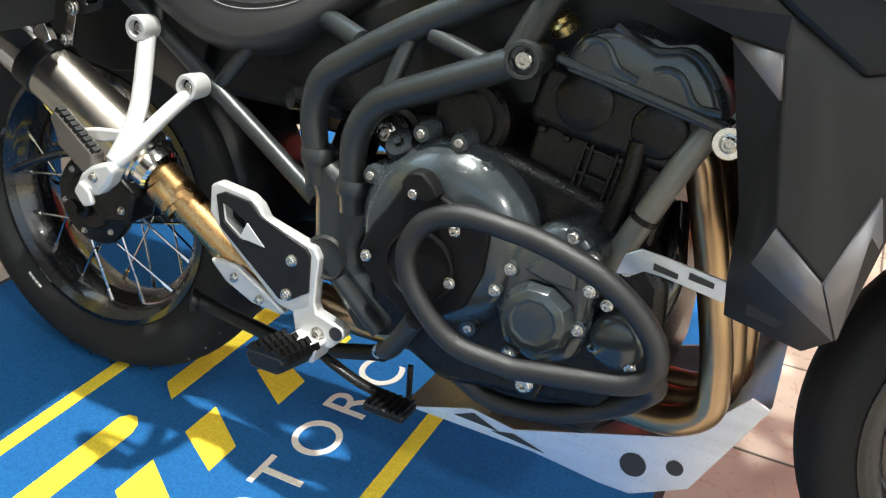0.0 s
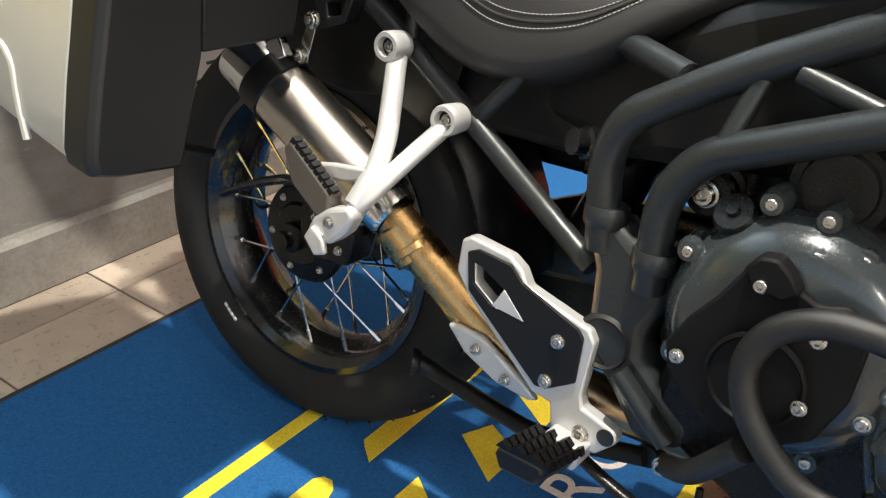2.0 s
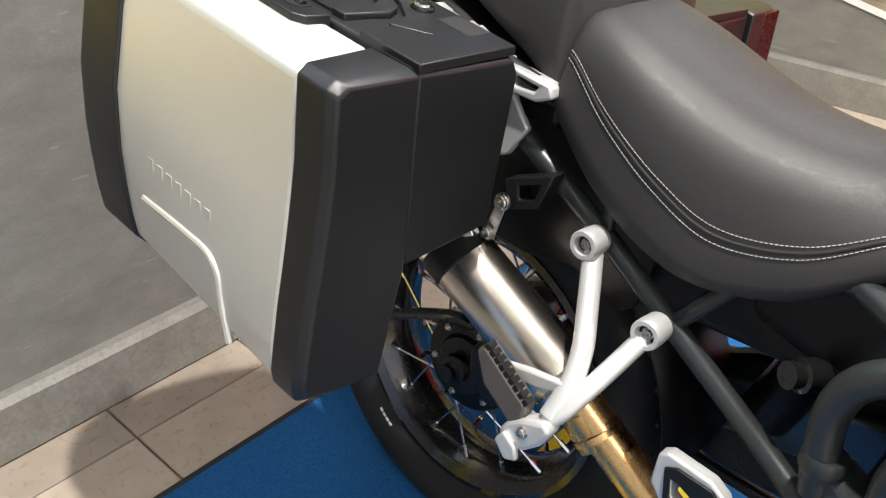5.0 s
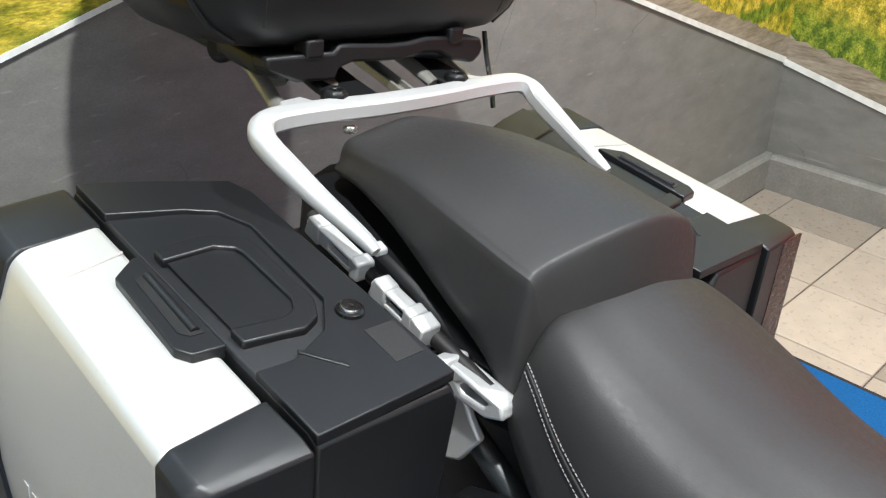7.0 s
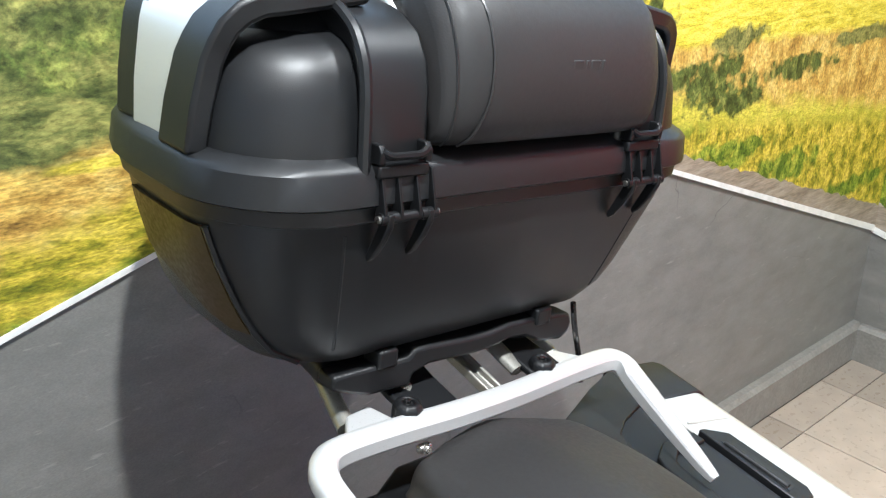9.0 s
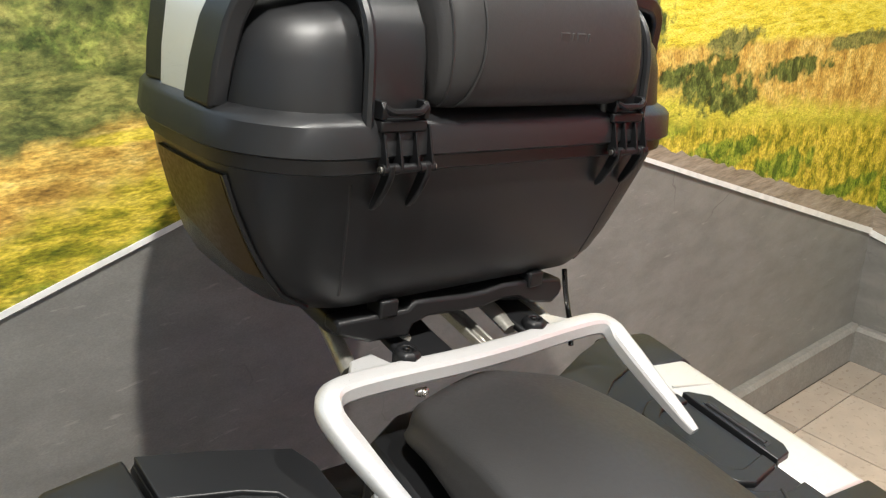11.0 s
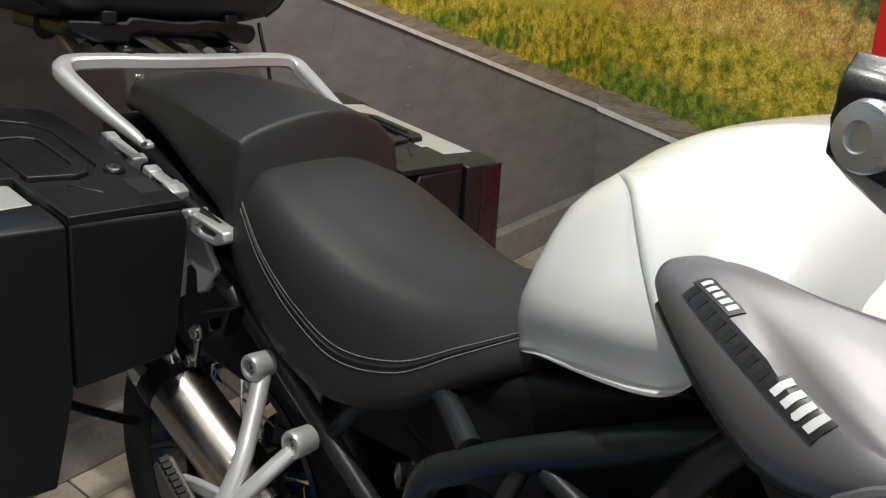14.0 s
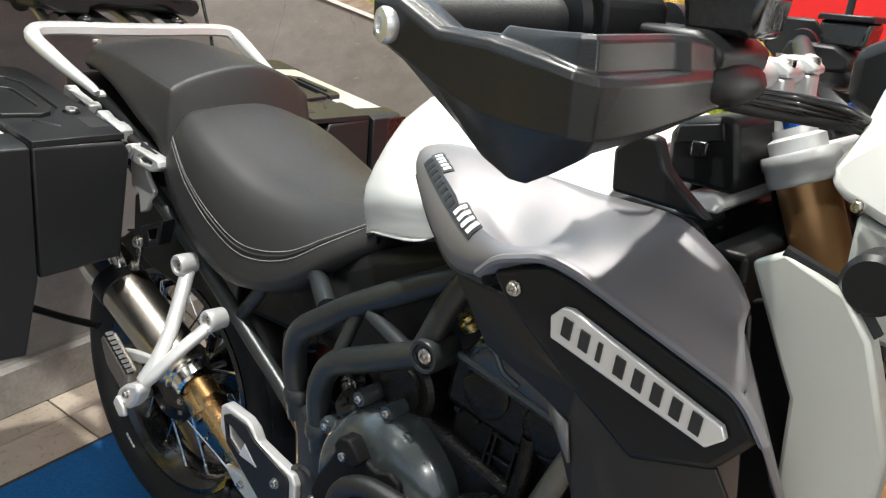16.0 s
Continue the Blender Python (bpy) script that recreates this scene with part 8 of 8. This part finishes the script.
bpart("throttle_body_cover", loft([[(x, y, z) for y, z in ((-w, 0.86), (-w, z1 - 0.02), (-w + 0.03, z1), (w - 0.03, z1), (w, z1 - 0.02), (w, 0.86))] for x, w, z1 in ((1.15, 0.1, 0.935), (1.2, 0.12, 0.94), (1.235, 0.11, 0.93), (1.26, 0.1, 0.91))]), black_plastic, "black cover behind the fork", bevel=0.006)
radiator = bpart("radiator", block((1.285, -0.21, 0.56), (1.325, 0.21, 0.9)), black_plastic, "black radiator core behind the fork", bevel=0.006)
part("radiator_tank", block((1.28, -0.245, 0.57), (1.33, -0.208, 0.88)), gloss_black, radiator, bevel=0.008)
bpart("tank_nose", smooth_loft([saddle_ring(*r) for r in ((1.1, 0.99, 0.09, 0.15, 0.955, 0.2, 0.92, 0.19, 0.9), (1.14, 0.985, 0.09, 0.15, 0.958, 0.205, 0.925, 0.19, 0.9), (1.178, 0.975, 0.09, 0.15, 0.955, 0.2, 0.93, 0.19, 0.905), (1.182, 0.97, 0.08, 0.14, 0.95, 0.19, 0.928, 0.18, 0.908))]), white_paint, "white front lobe of the tank", smooth=60)
beak = bpart("front_fairing", loft([[(x, y, z) for y, z in ((-w, z0), (-w * 0.98, (z0 + z1) / 2), (-w * 0.7, z1), (w * 0.7, z1), (w * 0.98, (z0 + z1) / 2), (w, z0))] for x, w, z0, z1 in ((1.372, 0.2, 0.972, 1.0), (1.388, 0.207, 0.962, 1.055), (1.42, 0.212, 0.95, 1.12), (1.5, 0.2, 0.92, 1.16), (1.65, 0.14, 0.9, 1.1), (1.78, 0.06, 0.9, 0.98))]), white_paint, "glossy white front fairing", bevel=0.01, segs=3)
bolt(beak, (1.402, -0.212, 0.962), (-0.4, -0.9, 0), 0.0055)
bpart("lower_fairing", loft([[(x, y, z) for y, z in ((-w, z0), (-w, z1), (w, z1), (w, z0))] for x, w, z0, z1 in ((1.40, 0.205, 0.86, 0.955), (1.5, 0.2, 0.84, 0.918), (1.66, 0.13, 0.84, 0.898))]), pale_metal, "pale grey lower nose fairing", bevel=0.006)
bpart("front_mudguard", loft([[(1.68 + r * math.cos(a), y, 0.33 + r * math.sin(a)) for r, y in ((0.325, -0.078), (0.35, -0.072), (0.362, -0.04), (0.364, 0.0), (0.362, 0.04), (0.35, 0.072), (0.325, 0.078), (0.32, 0.075), (0.345, 0.068), (0.357, 0.0), (0.345, -0.068), (0.32, -0.075))] for a in [radians(v) for v in range(40, 140, 9)]]), matt_grey, "dark grey front mudguard", smooth=60)
bpart("headlamp", block((1.66, -0.12, 0.86), (1.74, 0.12, 1.0)), gloss_black, "black headlamp block", bevel=0.02)

# ---- red display panel at the side wall ----
panel = thing("display_panel", (1.3, 2.19, 0), "plain glossy red display panel by the side wall", "panel")
part("panel_face", block((0.50, 2.165, 0.05), (2.3, 2.19, 2.1)), red_paint, panel, "red panel face", bevel=0.003)
part("panel_foot", block((0.55, 2.08, 0.0), (0.65, 2.235, 0.05)), black_plastic, panel, bevel=0.004)
part("panel_foot", block((2.15, 2.08, 0.0), (2.25, 2.235, 0.05)), black_plastic, panel, bevel=0.004)
dark = thing("dark_sign", (1.0, 2.15, 0), "thin black sign board before the red panel", "sign")
part("board", block((0.83, 2.12, 0.0), (1.18, 2.14, 0.62)), gloss_black, dark, bevel=0.003)

# ---- ceiling downlights, out of view; the outer two are added fill ----
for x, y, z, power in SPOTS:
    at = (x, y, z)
    downlight = thing("ceiling_light", at, "round white ceiling downlight, out of view", "lamp", group="ceiling downlights")
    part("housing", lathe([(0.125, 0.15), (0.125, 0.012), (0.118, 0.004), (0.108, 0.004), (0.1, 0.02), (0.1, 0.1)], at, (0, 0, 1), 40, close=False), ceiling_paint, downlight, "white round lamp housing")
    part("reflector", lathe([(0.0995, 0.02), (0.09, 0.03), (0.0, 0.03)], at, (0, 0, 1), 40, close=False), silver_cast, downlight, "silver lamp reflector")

# ---- floor tiles, one by one ----
floor = new("floor")
tagged(floor, "beige ceramic floor tiles with brown grout", "floor", kind="structure")
TILE, GAP = 0.305, 0.005


def tile_mesh(w, d):
    bm = bmesh.new()
    h = 0.002
    lo = [bm.verts.new((x, y, -0.005)) for x, y in ((0, 0), (w, 0), (w, d), (0, d))]
    e = 0.0015
    mid = [bm.verts.new((x, y, -e)) for x, y in ((0, 0), (w, 0), (w, d), (0, d))]
    hi = [bm.verts.new((x, y, 0)) for x, y in ((e, e), (w - e, e), (w - e, d - e), (e, d - e))]
    for a, b in ((lo, mid), (mid, hi)):
        for i in range(4):
            bm.faces.new((a[i], a[(i + 1) % 4], b[(i + 1) % 4], b[i]))
    bm.faces.new(hi)
    me = bpy.data.meshes.new("tile")
    bm.to_mesh(me)
    bm.free()
    me.materials.append(floor_tile)
    return me


full_tile = tile_mesh(TILE - GAP, TILE - GAP)
edge_tile = tile_mesh(0.337 - 0.305 + 0.075, TILE - GAP)
cut_tile = (tile_mesh(TILE - GAP, 0.185), tile_mesh(0.337 - 0.305 + 0.075, 0.185))
X_LINES = [-0.337 + TILE * i for i in range(0, 11)]
for i, x in enumerate([-0.478 + 0.031] + X_LINES):
    for j in range(-13, 8):
        y = 0.015 + TILE * j
        if j >= 5:
            y = 1.425 + TILE * (j - 5)
        if j == 4:
            y = 1.235
        if y > WALL_Y or x > ROOM_X or y < ROOM_Y - 0.2:
            continue
        piece("tile", cut_tile[i == 0] if j == 4 else edge_tile if i == 0 else full_tile, floor, (x + GAP / 2, y + GAP / 2, 0))
